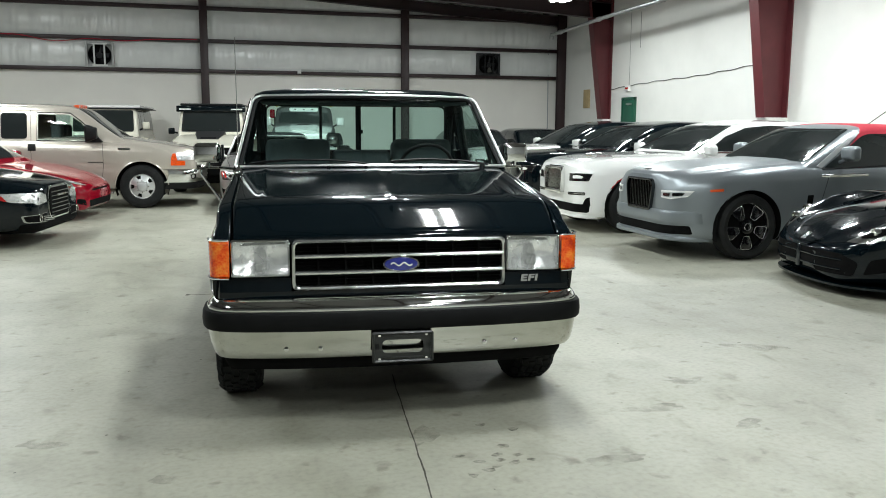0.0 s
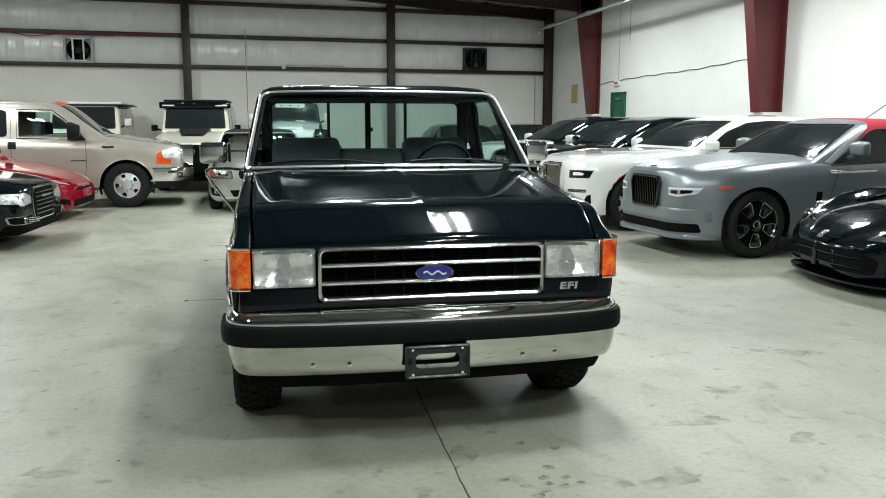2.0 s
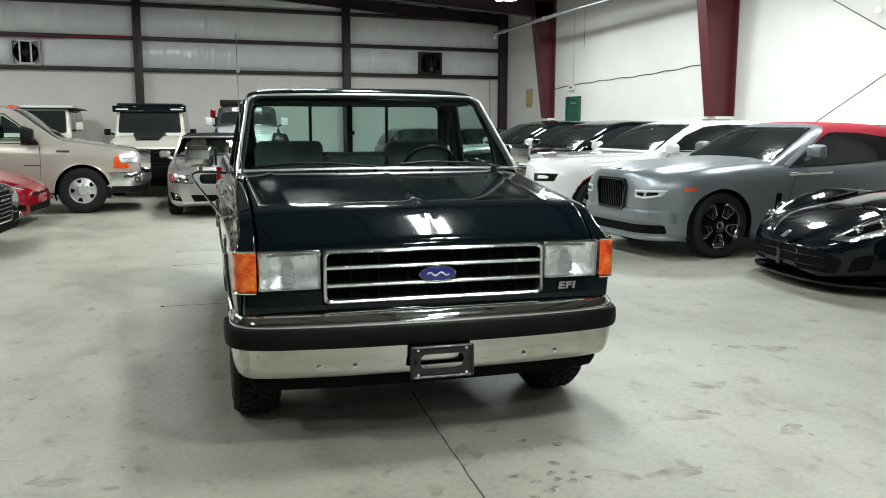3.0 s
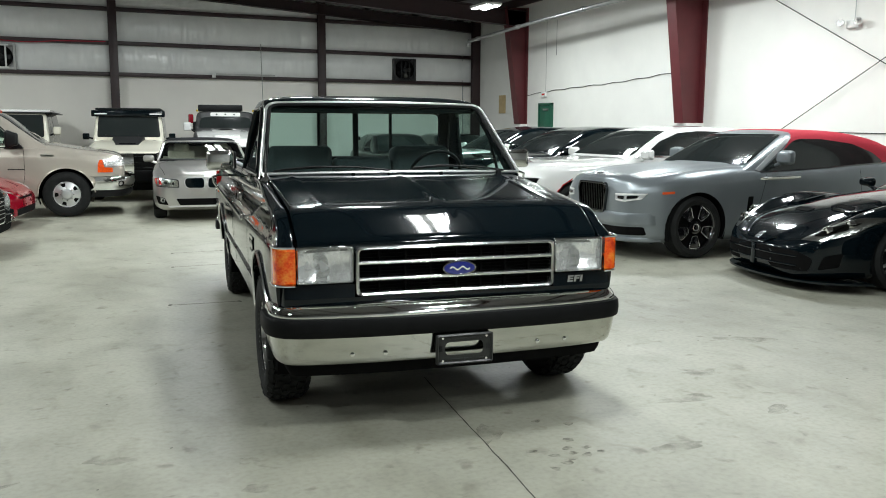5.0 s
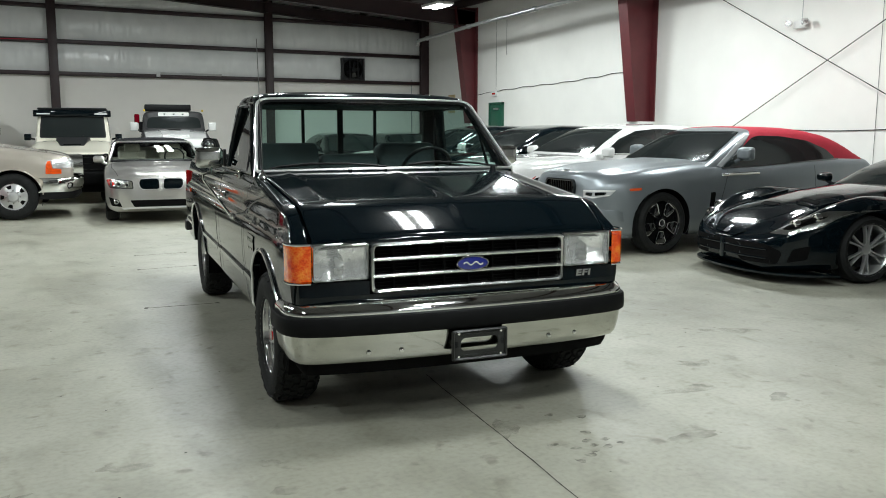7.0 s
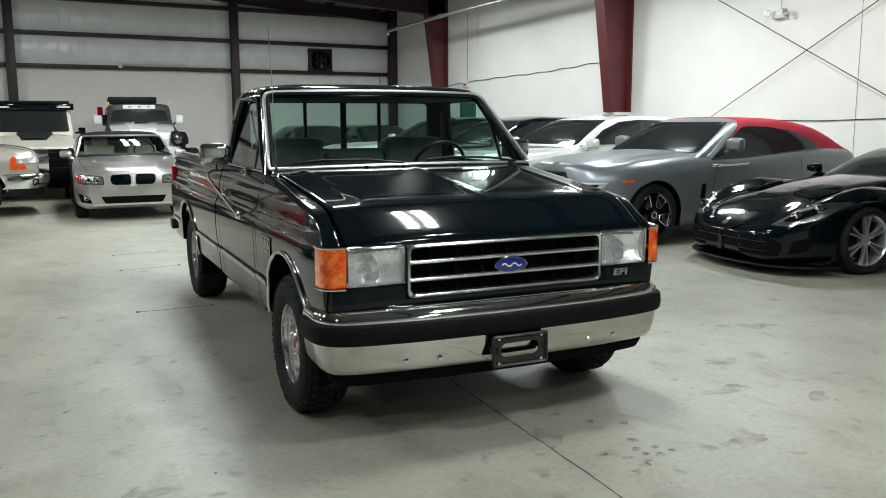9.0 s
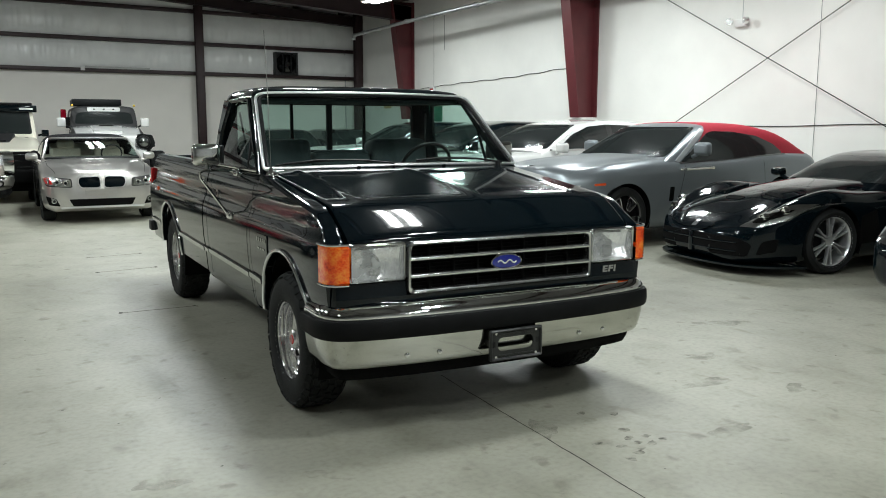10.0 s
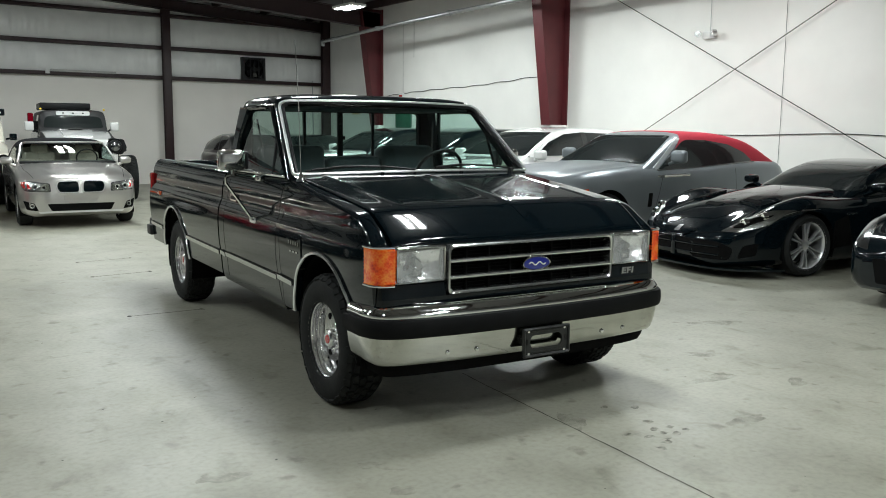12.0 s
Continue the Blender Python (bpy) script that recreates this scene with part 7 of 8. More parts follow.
        part("steering_wheel", tube([(0.36 + 0.17 * math.cos(a), 1.86 - 0.05 * math.sin(a), 1.03 + 0.15 * math.sin(a)) for a in [2 * math.pi * i / 20 for i in range(20)]], 0.014, 6, True), M_PLASTIC, root)
        part("dashboard", box((-0.75, 1.3, 0.93), (0.75, 1.75, 0.99), 0.02, 2), M_PLASTIC, root)
        # Tan like the seats, also to replace the rear-window light on the trim.
        part("cabin_trim", box((-0.7, 1.75, 0.93), (0.7, 3.4, 0.985)), M_TAN, root, "pale tan cabin trim")
    s["openings"] = [("front", [(-0.75, 0.97), (0.75, 0.97), (0.63, 1.275), (-0.63, 1.275)]), ("side", [(1.68, 0.98), (3.06, 0.985), (2.88, 1.15), (2.2, 1.235), (2.02, 1.205)])]
    s["extras"] = [("lamps", extra)]
    s["seams"] = [("top", [(-0.66, 0.12), (-0.74, 0.7), (-0.74, 1.2)]), ("top", [(0.66, 0.12), (0.74, 0.7), (0.74, 1.2)]), ("side", [(1.5, 0.92), (1.45, 0.6), (1.5, 0.25)])]
    return car("compact_convertible", pose(1.36, 14.72, 0, 0, 0, -6), s, "champagne silver compact convertible with a black fabric top")


def boxy(length, top_z, hood_z1, half, roof_y, paint, roof_paint, tyre, wheel):
    """An upright off-road body: flat bonnet, steep windshield, flat roof."""
    y0, y1 = roof_y
    return dict(length=length, front_axle=0.78, wheelbase=length - 1.75, tyre=tyre, rim=tyre * 0.62, wheel=wheel, tyre_width=0.27, paint=paint,
                top=[(0, hood_z1 - 0.06), (0.03, hood_z1 - 0.03), (0.2, hood_z1), (1.4, hood_z1 + 0.03), (length, hood_z1 + 0.02)],
                shoulder=[(0, hood_z1 - 0.1), (0.15, hood_z1 - 0.04), (1.4, hood_z1), (length, hood_z1)],
                width=[(0, half - 0.05), (0.04, half - 0.02), (0.2, half), (length - 0.1, half), (length, half - 0.04)],
                bottom=[(0, 0.5), (0.1, 0.42), (length, 0.45)], crown=0.04,
                roof=[(y0, hood_z1 - 0.02), (y0 + 0.05, hood_z1 + 0.08), (y0 + 0.26, top_z - 0.06), (y0 + 0.36, top_z), (y1 - 0.1, top_z), (y1 - 0.02, top_z - 0.06), (y1, hood_z1)],
                tumble=0.12, inset=0.04)


def build_square_offroader():
    s = boxy(4.6, 1.93, 1.22, 0.8, (1.35, 4.5), M_CREAM, M_CREAM, 0.39, "black")
    s["top"] = [(0, 1.0), (0.03, 1.04), (0.2, 1.08), (1.4, 1.28), (4.6, 1.26)]
    s["shoulder"] = [(0, 0.97), (0.15, 1.04), (1.4, 1.23), (4.6, 1.22)]
    s["patches"] = [
        ("windshield_frame", "front", [(-0.68, 1.28), (0.68, 1.28), (0.64, 1.82), (-0.64, 1.82)], M_CREAM, dict(on="roof", r=0.04, lift=0.01)),
        ("windshield_seal", "front", [(-0.665, 1.33), (0.665, 1.33), (0.63, 1.79), (-0.63, 1.79)], M_PLASTIC, dict(on="roof", r=0.04, lift=0.014)),
        ("windshield", "front", [(-0.62, 1.35), (0.62, 1.35), (0.59, 1.77), (-0.59, 1.77)], M_TINT, dict(on="roof", r=0.04, lift=0.018)),
        ("side_window", "side", [(1.75, 1.32), (2.7, 1.32), (2.7, 1.78), (1.85, 1.78)], M_TINT, dict(on="roof", r=0.03)),
        ("side_window", "side", [(2.8, 1.32), (4.3, 1.32), (4.3, 1.78), (2.8, 1.78)], M_TINT, dict(on="roof", r=0.03)),
        ("grille", "front", [(-0.62, 0.5), (0.62, 0.5), (0.62, 1.005), (-0.62, 1.005)], M_DARK, dict(on="body", r=0.03, lift=0.012)),
    ]
    def extra(root, tree):
        bm = bmesh.new()
        loft(bm, [[(x0, 0.6, 1.12), (x0, 0.62, 1.17), (x1, 1.3, 1.35), (x1, 1.36, 1.22)] for x0, x1 in ((-0.23, -0.33), (-0.21, -0.31), (0.21, 0.31), (0.23, 0.33))])
        loft(bm, [[(-0.23, 0.62, 1.17), (-0.33, 1.3, 1.35)], [(-0.25, 0.64, 1.1), (-0.36, 1.3, 1.22)]])
        loft(bm, [[(0.23, 0.62, 1.17), (0.33, 1.3, 1.35)], [(0.25, 0.64, 1.1), (0.36, 1.3, 1.22)]])
        part("hood_scoop", bm, M_MATTEBLACK, root, "matte black bonnet scoop", smooth=20)
        part("scoop_slot", prism([(0.7, 1.182), (0.78, 1.203), (0.79, 1.215), (0.7, 1.195)], 0, -0.17, 0.17), M_DARK, root)
        part("roof_visor", box((-0.78, 1.5, 1.79), (0.78, 1.95, 1.93), 0.02, 3), M_BLACK, root, "gloss black roof visor")
        part("roof_rack", box((-0.7, 1.6, 1.935), (0.7, 3.9, 1.985), 0.02, 2), M_PLASTIC, root, "black flat roof rack")
        for sg in (-1, 1):
            part("visor_lamp", box((sg * 0.58 - 0.13, 1.49, 1.835), (sg * 0.58 + 0.13, 1.502, 1.865), 0.004), M_BONE, root, "white lamp strip")
            part("headlamp", lathe([(0.03, 0), (0.03, 0.08), (0.015, 0.1), (-0.02, 0.1)], 24), M_BLACKWHEEL, root, "round black headlamp", loc=pose(sg * 0.66, 0.03, 0.93, 0, 0, -90))
            part("mirror", box((min(sg * 0.85, sg * 0.99), 1.6, 1.28), (max(sg * 0.85, sg * 0.99), 1.7, 1.42), 0.02, 2), M_BLACK, root, "black door mirror")
            part("mirror_stalk", tube([(sg * 0.78, 1.66, 1.3), (sg * 0.9, 1.66, 1.33)], 0.02, 8), M_BLACK, root)
            part("wiper", tube([(sg * 0.12 + 0.1, 1.37, 1.3), (sg * 0.35 - 0.15, 1.36, 1.39)], 0.01, 6), M_PLASTIC, root)
            part("washer", box((sg * 0.55 - 0.03, 1.15, 1.25), (sg * 0.55 + 0.03, 1.2, 1.265)), M_PLASTIC, root)
            part("flare", tube([(sg * 0.83, 0.78 + 0.45 * math.cos(a), 0.4 + 0.45 * math.sin(a)) for a in [math.pi * k / 16 for k in range(17)]], 0.035, 8), M_MATTEBLACK, root, "black wheel-arch flare")
        bm = bmesh.new()
        add_box(bm, (-0.85, -0.12, 0.4), (0.85, 0.12, 0.66), 0.04, 3)
        b = part("front_bumper", bm, M_DARK, root, "black front bumper")
        part("under_guard", prism([(-0.06, 0.4), (0.02, 0.26), (0.3, 0.22), (0.3, 0.42), (0.0, 0.42)], 0, -0.72, 0.72, 0.01), M_DARK, b, "black under guard")
        st = bmesh.new()
        ring = [(0.1 * math.cos(a), -0.03, 0.86 + 0.1 * math.sin(a)) for a in [2 * math.pi * k / 28 for k in range(28)]]
        add_tube(st, ring, 0.011, 6, True)
        part("grille_emblem", st, M_CHROME, root, "round chrome emblem")
        for k in range(3):
            part("grille_bar", box((-0.6, -0.012, 0.7 + 0.12 * k), (0.6, 0.0, 0.72 + 0.12 * k), 0.003), M_BLACKWHEEL, root)
    s["extras"] = [("kit", extra)]
    return car("offroad_wagon", pose(0.35, 19.12, 0, 0, 0, -7), s, "ivory square off-road wagon with black bonnet scoop and roof rack", "off-roader")


def build_white_offroader():
    s = boxy(4.5, 1.91, 1.2, 0.83, (1.3, 4.4), M_CREAM, M_CREAM, 0.39, "black")
    s["patches"] = [
        ("windshield_seal", "front", [(-0.68, 1.32), (0.68, 1.32), (0.66, 1.82), (-0.66, 1.82)], M_PLASTIC, dict(on="roof", r=0.05, lift=0.01)),
        ("windshield", "front", [(-0.65, 1.34), (0.65, 1.34), (0.63, 1.8), (-0.63, 1.8)], M_TINT, dict(on="roof", r=0.05, lift=0.015)),
        ("side_window", "side", [(1.75, 1.34), (2.1, 1.34), (2.1, 1.82), (1.85, 1.82)], M_TINT, dict(on="roof", r=0.03)),
        ("side_window", "side", [(2.16, 1.34), (2.7, 1.34), (2.7, 1.82), (2.16, 1.82)], M_TINT, dict(on="roof", r=0.03)),
        ("side_window", "side", [(2.8, 1.34), (4.2, 1.34), (4.2, 1.82), (2.8, 1.82)], M_TINT, dict(on="roof", r=0.03)),
        ("grille", "front", [(-0.55, 0.7), (0.55, 0.7), (0.55, 1.05), (-0.55, 1.05)], M_MATTEBLACK, dict(on="body", r=0.03, lift=0.012)),
    ]
    def extra(root, tree):
        part("roof_gutter", box((-0.86, 1.5, 1.85), (0.86, 4.4, 1.875), 0.008), M_PLASTIC, root, "dark roof gutter")
        part("roof_cap", box((-0.82, 1.52, 1.876), (0.82, 4.4, 1.94), 0.025, 3), M_WHITE, root, "white roof")
        for sg in (-1, 1):
            part("mirror", box((min(sg * 0.86, sg * 1.02), 1.5, 1.38), (max(sg * 0.86, sg * 1.02), 1.62, 1.56), 0.03, 3), M_CREAM, root, "ivory door mirror")
            part("mirror_stalk", tube([(sg * 0.78, 1.58, 1.36), (sg * 0.9, 1.58, 1.42)], 0.02, 8), M_PLASTIC, root)
            part("wiper", tube([(sg * 0.1, 1.33, 1.3), (sg * 0.4, 1.34, 1.38)], 0.01, 6), M_PLASTIC, root)
    s["extras"] = [("kit", extra)]
    return car("offroad_wagon", pose(-2.0, 20.1, 0, 0, 0, -4), s, "white off-road wagon with a white roof and dark gutter", "off-roader")


def build_open_offroader():
    s = boxy(4.2, 1.93, 1.46, 0.74, (1.3, 4.0), M_WHITE, M_MATTEBLACK, 0.48, "black")
    s["roof"] = [(1.3, 1.44), (1.33, 1.54), (1.38, 1.87), (1.46, 1.93), (3.9, 1.93), (3.98, 1.87), (4.0, 1.46)]
    s["roof_paint"] = M_MATTEBLACK
    s["roof_label"] = "matte grey-black windshield frame and hard top"
    s["front_axle"], s["wheelbase"], s["tread"], s["bottom"], s["tyre_width"] = 0.62, 2.6, True, [(0, 0.7), (0.1, 0.62), (4.2, 0.6)], 0.33
    s["arch_gap"] = 0.08
    s["top"] = [(0, 1.26), (0.03, 1.3), (0.2, 1.34), (1.3, 1.5), (4.2, 1.48)]
    s["shoulder"] = [(0, 1.22), (0.15, 1.29), (1.3, 1.46), (4.2, 1.46)]
    s["patches"] = [
        ("windshield", "front", [(-0.61, 1.55), (0.61, 1.55), (0.56, 1.77), (0.46, 1.8), (-0.46, 1.8), (-0.56, 1.77)], M_TINT, dict(on="roof", r=0.05, lift=0.012)),
        ("side_window", "side", [(1.7, 1.5), (2.4, 1.5), (2.4, 1.82), (1.78, 1.82)], M_TINT, dict(on="roof", r=0.03)),
        ("grille", "front", [(-0.45, 0.9), (0.45, 0.9), (0.5, 1.17), (-0.5, 1.17)], M_WHITE, dict(on="body", r=0.03, lift=0.02)),
        ("grille_mesh", "front", [(-0.38, 0.94), (0.38, 0.94), (0.42, 1.13), (-0.42, 1.13)], M_DARK, dict(on="body", r=0.03, lift=0.026)),
        ("fender_panel", "top", [(0.62, 0.0), (0.73, 0.0), (0.73, 1.2), (0.68, 1.2)], M_MATTEBLACK, dict(on="body", mirror=True, r=0.02, lift=0.01)),
        ("hood_bulge", "top", [(-0.28, 0.3), (0.28, 0.3), (0.34, 1.2), (-0.34, 1.2)], M_WHITE, dict(on="body", r=0.05, lift=0.03, depth=0.04)),
        ("hood_vent", "top", [(-0.14, 0.9), (0.14, 0.9), (0.14, 1.1), (-0.14, 1.1)], M_DARK, dict(on="body", r=0.03, lift=0.036)),
    ]
    def extra(root, tree):
        part("windshield_banner", prism(rounded([(-0.34, 1.82), (0.34, 1.82), (0.34, 1.91), (-0.34, 1.91)], 0.03, 3), 1, 1.36, 1.385), M_WHITE, root, "white perforated light bracket")
        for x in (-0.2, 0, 0.2):
            part("bracket_hole", prism(rect(x - 0.02, 1.855, x + 0.02, 1.88, 0.006), 1, 1.355, 1.3595), M_DARK, root)
        part("roof_rack", box((-0.62, 1.9, 1.955), (0.42, 3.2, 2.1), 0.02, 2), M_PLASTIC, root, "black roof box")
        for sg in (-1, 1):
            part("mirror", box((min(sg * 0.78, sg * 0.96), 1.5, 1.48), (max(sg * 0.78, sg * 0.96), 1.6, 1.68), 0.03, 3), M_WHITE, root, "white door mirror")
            part("mirror_stalk", tube([(sg * 0.7, 1.56, 1.46), (sg * 0.8, 1.56, 1.52)], 0.02, 8), M_PLASTIC, root)
            part("headlamp", lathe([(0.05, 0), (0.05, 0.1), (0.03, 0.13), (-0.02, 0.14), (-0.02, 0.17)], 24), M_PLASTIC, root, "round dark headlamp", loc=pose(sg * 0.66, -0.02, 1.17, 0, 0, -90))
            part("lamp_surround", prism(rounded([(sg * 0.47, 1.02), (sg * 0.8, 1.0), (sg * 0.9, 1.14), (sg * 0.84, 1.32), (sg * 0.55, 1.34)], 0.04, 3), 1, 0.0, 0.2), M_PLASTIC, root, "black angular lamp surround")
            part("lamp_glass", lathe([(0.054, 0), (0.052, 0.09), (0.045, 0.1)], 20), M_DARKCHROME, root, loc=pose(sg * 0.66, -0.02, 1.17, 0, 0, -90))
            part("frame_knob", lathe([(0.02, 0), (0.02, 0.018), (0.0, 0.026)], 14), M_YELLOWKNOB, root, "yellow knob", loc=pose(sg * 0.64, 1.4, 1.95, 0, 0, -90))
            bm = box((min(sg * 0.66, sg * 0.9), 0.05, 1.06), (max(sg * 0.66, sg * 0.9), 1.2, 1.12), 0.03, 3)
            part("wide_fender", bm, M_MATTEBLACK, root, "black wide flat fender")
        for k in range(6):
            for j in range(3):
                part("mesh_bar", tube([(-0.35 + 0.12 * k, -0.03, 0.97 + 0.06 * j), (-0.29 + 0.12 * k, -0.03, 1.0 + 0.06 * j)], 0.006, 5), M_WHITE, root)
        part("front_bumper", box((-0.75, -0.22, 0.62), (0.75, 0.02, 0.82), 0.04, 3), M_MATTEBLACK, root, "black steel bumper")
        part("jerry_can", box((-0.86, 2.3, 1.66), (-0.74, 2.6, 1.88), 0.03, 2), M_REDPAINT, root, "red jerry can")
        part("can_bracket", box((-0.76, 2.35, 1.45), (-0.66, 2.55, 1.7)), M_PLASTIC, root)
    s["extras"] = [("kit", extra)]
    s["wheel_out"] = 0.42
    return car("offroad_car", pose(2.5, 19.35, 0, 0, 0, -8), s, "white lifted off-roader with a grey-black top and big tyres", "off-roader")


def build_dually():
    s = dict(length=6.2, front_axle=0.96, wheelbase=3.95, tyre=0.395, rim=0.235, wheel="dually", tyre_width=0.24, paint=M_BEIGE,
             top=[(0, 1.03), (0.05, 1.08), (0.25, 1.14), (0.8, 1.22), (1.3, 1.29), (3.6, 1.3), (6.2, 1.28)],
             shoulder=[(0, 0.97), (0.1, 1.02), (0.4, 1.08), (1.3, 1.2), (3.6, 1.23), (6.2, 1.25)],
             width=[(0, 0.78), (0.04, 0.88), (0.15, 0.95), (0.4, 0.99), (3.6, 0.98), (6.2, 0.98)],
             bottom=[(0, 0.55), (0.2, 0.42), (1.3, 0.32), (6.2, 0.42)], crown=0.14, arch_gap=0.06,
             roof=[(1.2, 1.2), (1.6, 1.5), (1.95, 1.76), (2.15, 1.83), (2.6, 1.86), (3.7, 1.86), (3.85, 1.8), (3.92, 1.25)], tumble=0.26, inset=0.06)
    s["patches"] = [
        ("windshield", "front", [(-0.84, 1.28), (0.84, 1.28), (0.7, 1.77), (-0.7, 1.77)], M_TINT, dict(on="roof", r=0.05, lift=0.006, depth=0.01)),
        ("door_window", "side", [(1.62, 1.21), (2.67, 1.23), (2.67, 1.69), (2.14, 1.68), (1.94, 1.54)], M_SIDEGLASS, dict(on="roof", r=0.04, lift=0.002, depth=0.003)),
        ("side_window", "side", [(2.84, 1.25), (3.26, 1.25), (3.26, 1.7), (2.84, 1.7)], M_TINT, dict(on="all", r=0.06, lift=0.006)),
        ("headlamp", "front", [(0.5, 0.82), (0.8, 0.82), (0.86, 1.0), (0.5, 1.0)], M_REFLECTOR, dict(on="body", mirror=True)),
        ("turn_signal", "side", [(0.2, 0.77), (0.45, 0.77), (0.44, 0.92), (0.41, 0.985), (0.36, 0.99), (0.34, 0.86), (0.2, 0.85)], M_AMBER, dict(on="body", r=0.015, lift=0.008, cell=0.025, label="amber corner lamp")),
        ("signal_top", "side", [(0.03, 0.87), (0.325, 0.872), (0.345, 0.99), (0.05, 1.02)], M_REFLECTOR, dict(on="body", r=0.01, lift=0.012, cell=0.025)),
        ("fender_badge", "side", [(1.14, 1.05), (1.34, 1.055), (1.34, 1.09), (1.14, 1.085)], M_CHROME, dict(on="body", r=0.004)),
        ("door_trim", "side", [(1.6, 0.83), (1.86, 0.83), (1.86, 0.845), (1.6, 0.845)], M_PLASTIC, dict(on="body", r=0.004)),
        ("door_handle", "side", [(2.7, 1.04), (2.83, 1.04), (2.83, 1.16), (2.7, 1.16)], M_PLASTIC, dict(on="body", r=0.01)),
    ]
    def extra(root, tree):
        plan = smooth_line([(-1.0, 0.5), (-0.985, 0.15), (-0.88, -0.06), (-0.4, -0.18), (0, -0.2), (0.4, -0.18), (0.88, -0.06), (0.985, 0.15), (1.0, 0.5)], 33)
        bm = bmesh.new()
        loft(bm, [[(x, y + 0.08, 0.7), (x, y, 0.68), (x, y - 0.01, 0.6), (x, y + 0.02, 0.5), (x, y + 0.08, 0.46)] for x, y in plan])
        b = part("front_bumper", bm, M_CHROME, root, "chrome front bumper", smooth=50)
        bm = bmesh.new()
        loft(bm, [[(x * 0.985, y + 0.06, 0.5), (x * 0.985, y + 0.05, 0.4), (x * 0.97, y + 0.1, 0.34)] for x, y in plan])
        part("air_dam", bm, M_PLASTIC, b, "dark lower air dam")
        part("bumper_mount", box((-0.6, -0.1, 0.45), (0.6, 0.25, 0.62)), M_DARK, b)
        for sg in (-1, 1):
            bm = box((min(sg * 1.02, sg * 1.24), 1.66, 1.2), (max(sg * 1.02, sg * 1.24), 1.86, 1.5), 0.05, 4)
            for v in bm.verts:
                if v.co.y < 1.74:
                    v.co.z = 1.36 + (v.co.z - 1.36) * 0.72
            m = part("tow_mirror", bm, M_PLASTIC, root, "black tow mirror", smooth=60)
            part("mirror_foot", prism([(1.6, 1.19), (1.9, 1.19), (1.84, 1.31), (1.72, 1.36)], 0, sg * 0.93 - 0.03, sg * 0.93 + 0.03, 0.012), M_PLASTIC, m)
            part("mirror_arm", tube([(sg * 0.9, 1.72, 1.26), (sg * 1.04, 1.77, 1.28)], 0.03, 8), M_PLASTIC, m)
            part("running_board", box((min(sg * 0.88, sg * 1.0), 1.45, 0.27), (max(sg * 0.88, sg * 1.0), 3.7, 0.31), 0.01), M_STAINLESS, root, "bright running board")
            part("board_bracket", box((min(sg * 0.7, sg * 0.9), 2.0, 0.28), (max(sg * 0.7, sg * 0.9), 2.1, 0.42)), M_DARK, root)
        for k in range(7):
            x = -0.5 + 0.15 * k
            hit = tree.ray_cast(Vector((x, 2.06, 3)), Vector((0, 0, -1)))[0]
            part("roof_marker", box((x - 0.055, 2.02, hit.z - 0.02), (x + 0.055, 2.1, hit.z + 0.035), 0.012, 2), M_ORANGE, root, "orange roof marker lamp")
        for sg in (-1, 1):
            pts = [(1.6, 1.2), (1.94, 1.55), (2.13, 1.7), (2.69, 1.71), (2.69, 1.22)]
            ring = []
            for y, z in pts:
                h = tree.ray_cast(Vector((sg * 3, y, z)), Vector((-sg, 0, 0)))[0]
                ring.append((h.x if h and abs(h.x) > 0.5 else sg * (0.92 - 0.26 * (z - 1.15)), y, z))
            part("window_frame", tube(ring, 0.011, 8, True), M_PLASTIC, root, "black window seal")
        for x in (-0.42, 0.42):
            part("seat_back", box((x - 0.26, 2.35, 1.1), (x + 0.26, 2.5, 1.5), 0.05, 3), M_CLOTH, root, "grey seat back", smooth=60)
        part("dashboard", box((-0.85, 1.42, 1.1), (0.85, 1.75, 1.31), 0.04, 3), M_CLOTH, root, "grey dashboard", smooth=60)
        part("steering_wheel", tube([(-0.42 + 0.18 * math.cos(a), 1.9 - 0.07 * math.sin(a), 1.36 + 0.16 * math.sin(a)) for a in [2 * math.pi * i / 24 for i in range(24)]], 0.014, 6, True), M_PLASTIC, root)
        G = part("grille_shell", frame_ring(rect(-0.6, 0.72, 0.6, 1.07, 0.05), 0.06, -0.17, 0.1), M_CHROME, root, "chrome grille shell", smooth=50)
        part("grille_mesh", box((-0.56, -0.1, 0.76), (0.56, 0.02, 1.03)), M_DARK, G)
        for x in (-0.28, 0.0, 0.28):
            part("grille_bar", box((x - 0.03, -0.16, 0.75), (x + 0.03, -0.09, 1.04), 0.015, 2), M_CHROME, G, smooth=50)
        part("grille_bar", box((-0.56, -0.157, 0.87), (0.56, -0.09, 0.93), 0.015, 2), M_CHROME, G, smooth=50)
        part("wheel_moulding", tube([(-0.985, 0.96 + 0.46 * math.cos(a), 0.395 + 0.46 * math.sin(a)) for a in [math.pi * (0.02 + 0.96 * k / 20) for k in range(21)]], 0.012, 8), M_BEIGE, root)
    s["openings"] = [("side", [(1.66, 1.22), (2.66, 1.24), (2.66, 1.68), (2.15, 1.67), (1.95, 1.53)])]
    s["extras"] = [("kit", extra)]
    s["seams"] = [("side", [(1.6, 1.2), (1.6, 0.75), (1.66, 0.4)]), ("side", [(2.78, 1.75), (2.78, 0.4)])]
    return car("dual_wheel_pickup", pose(0.2, 17.15, 0, 0, 0, 88), s, "beige heavy-duty pickup with chrome bumper and orange windshield stickers", "pickup truck")


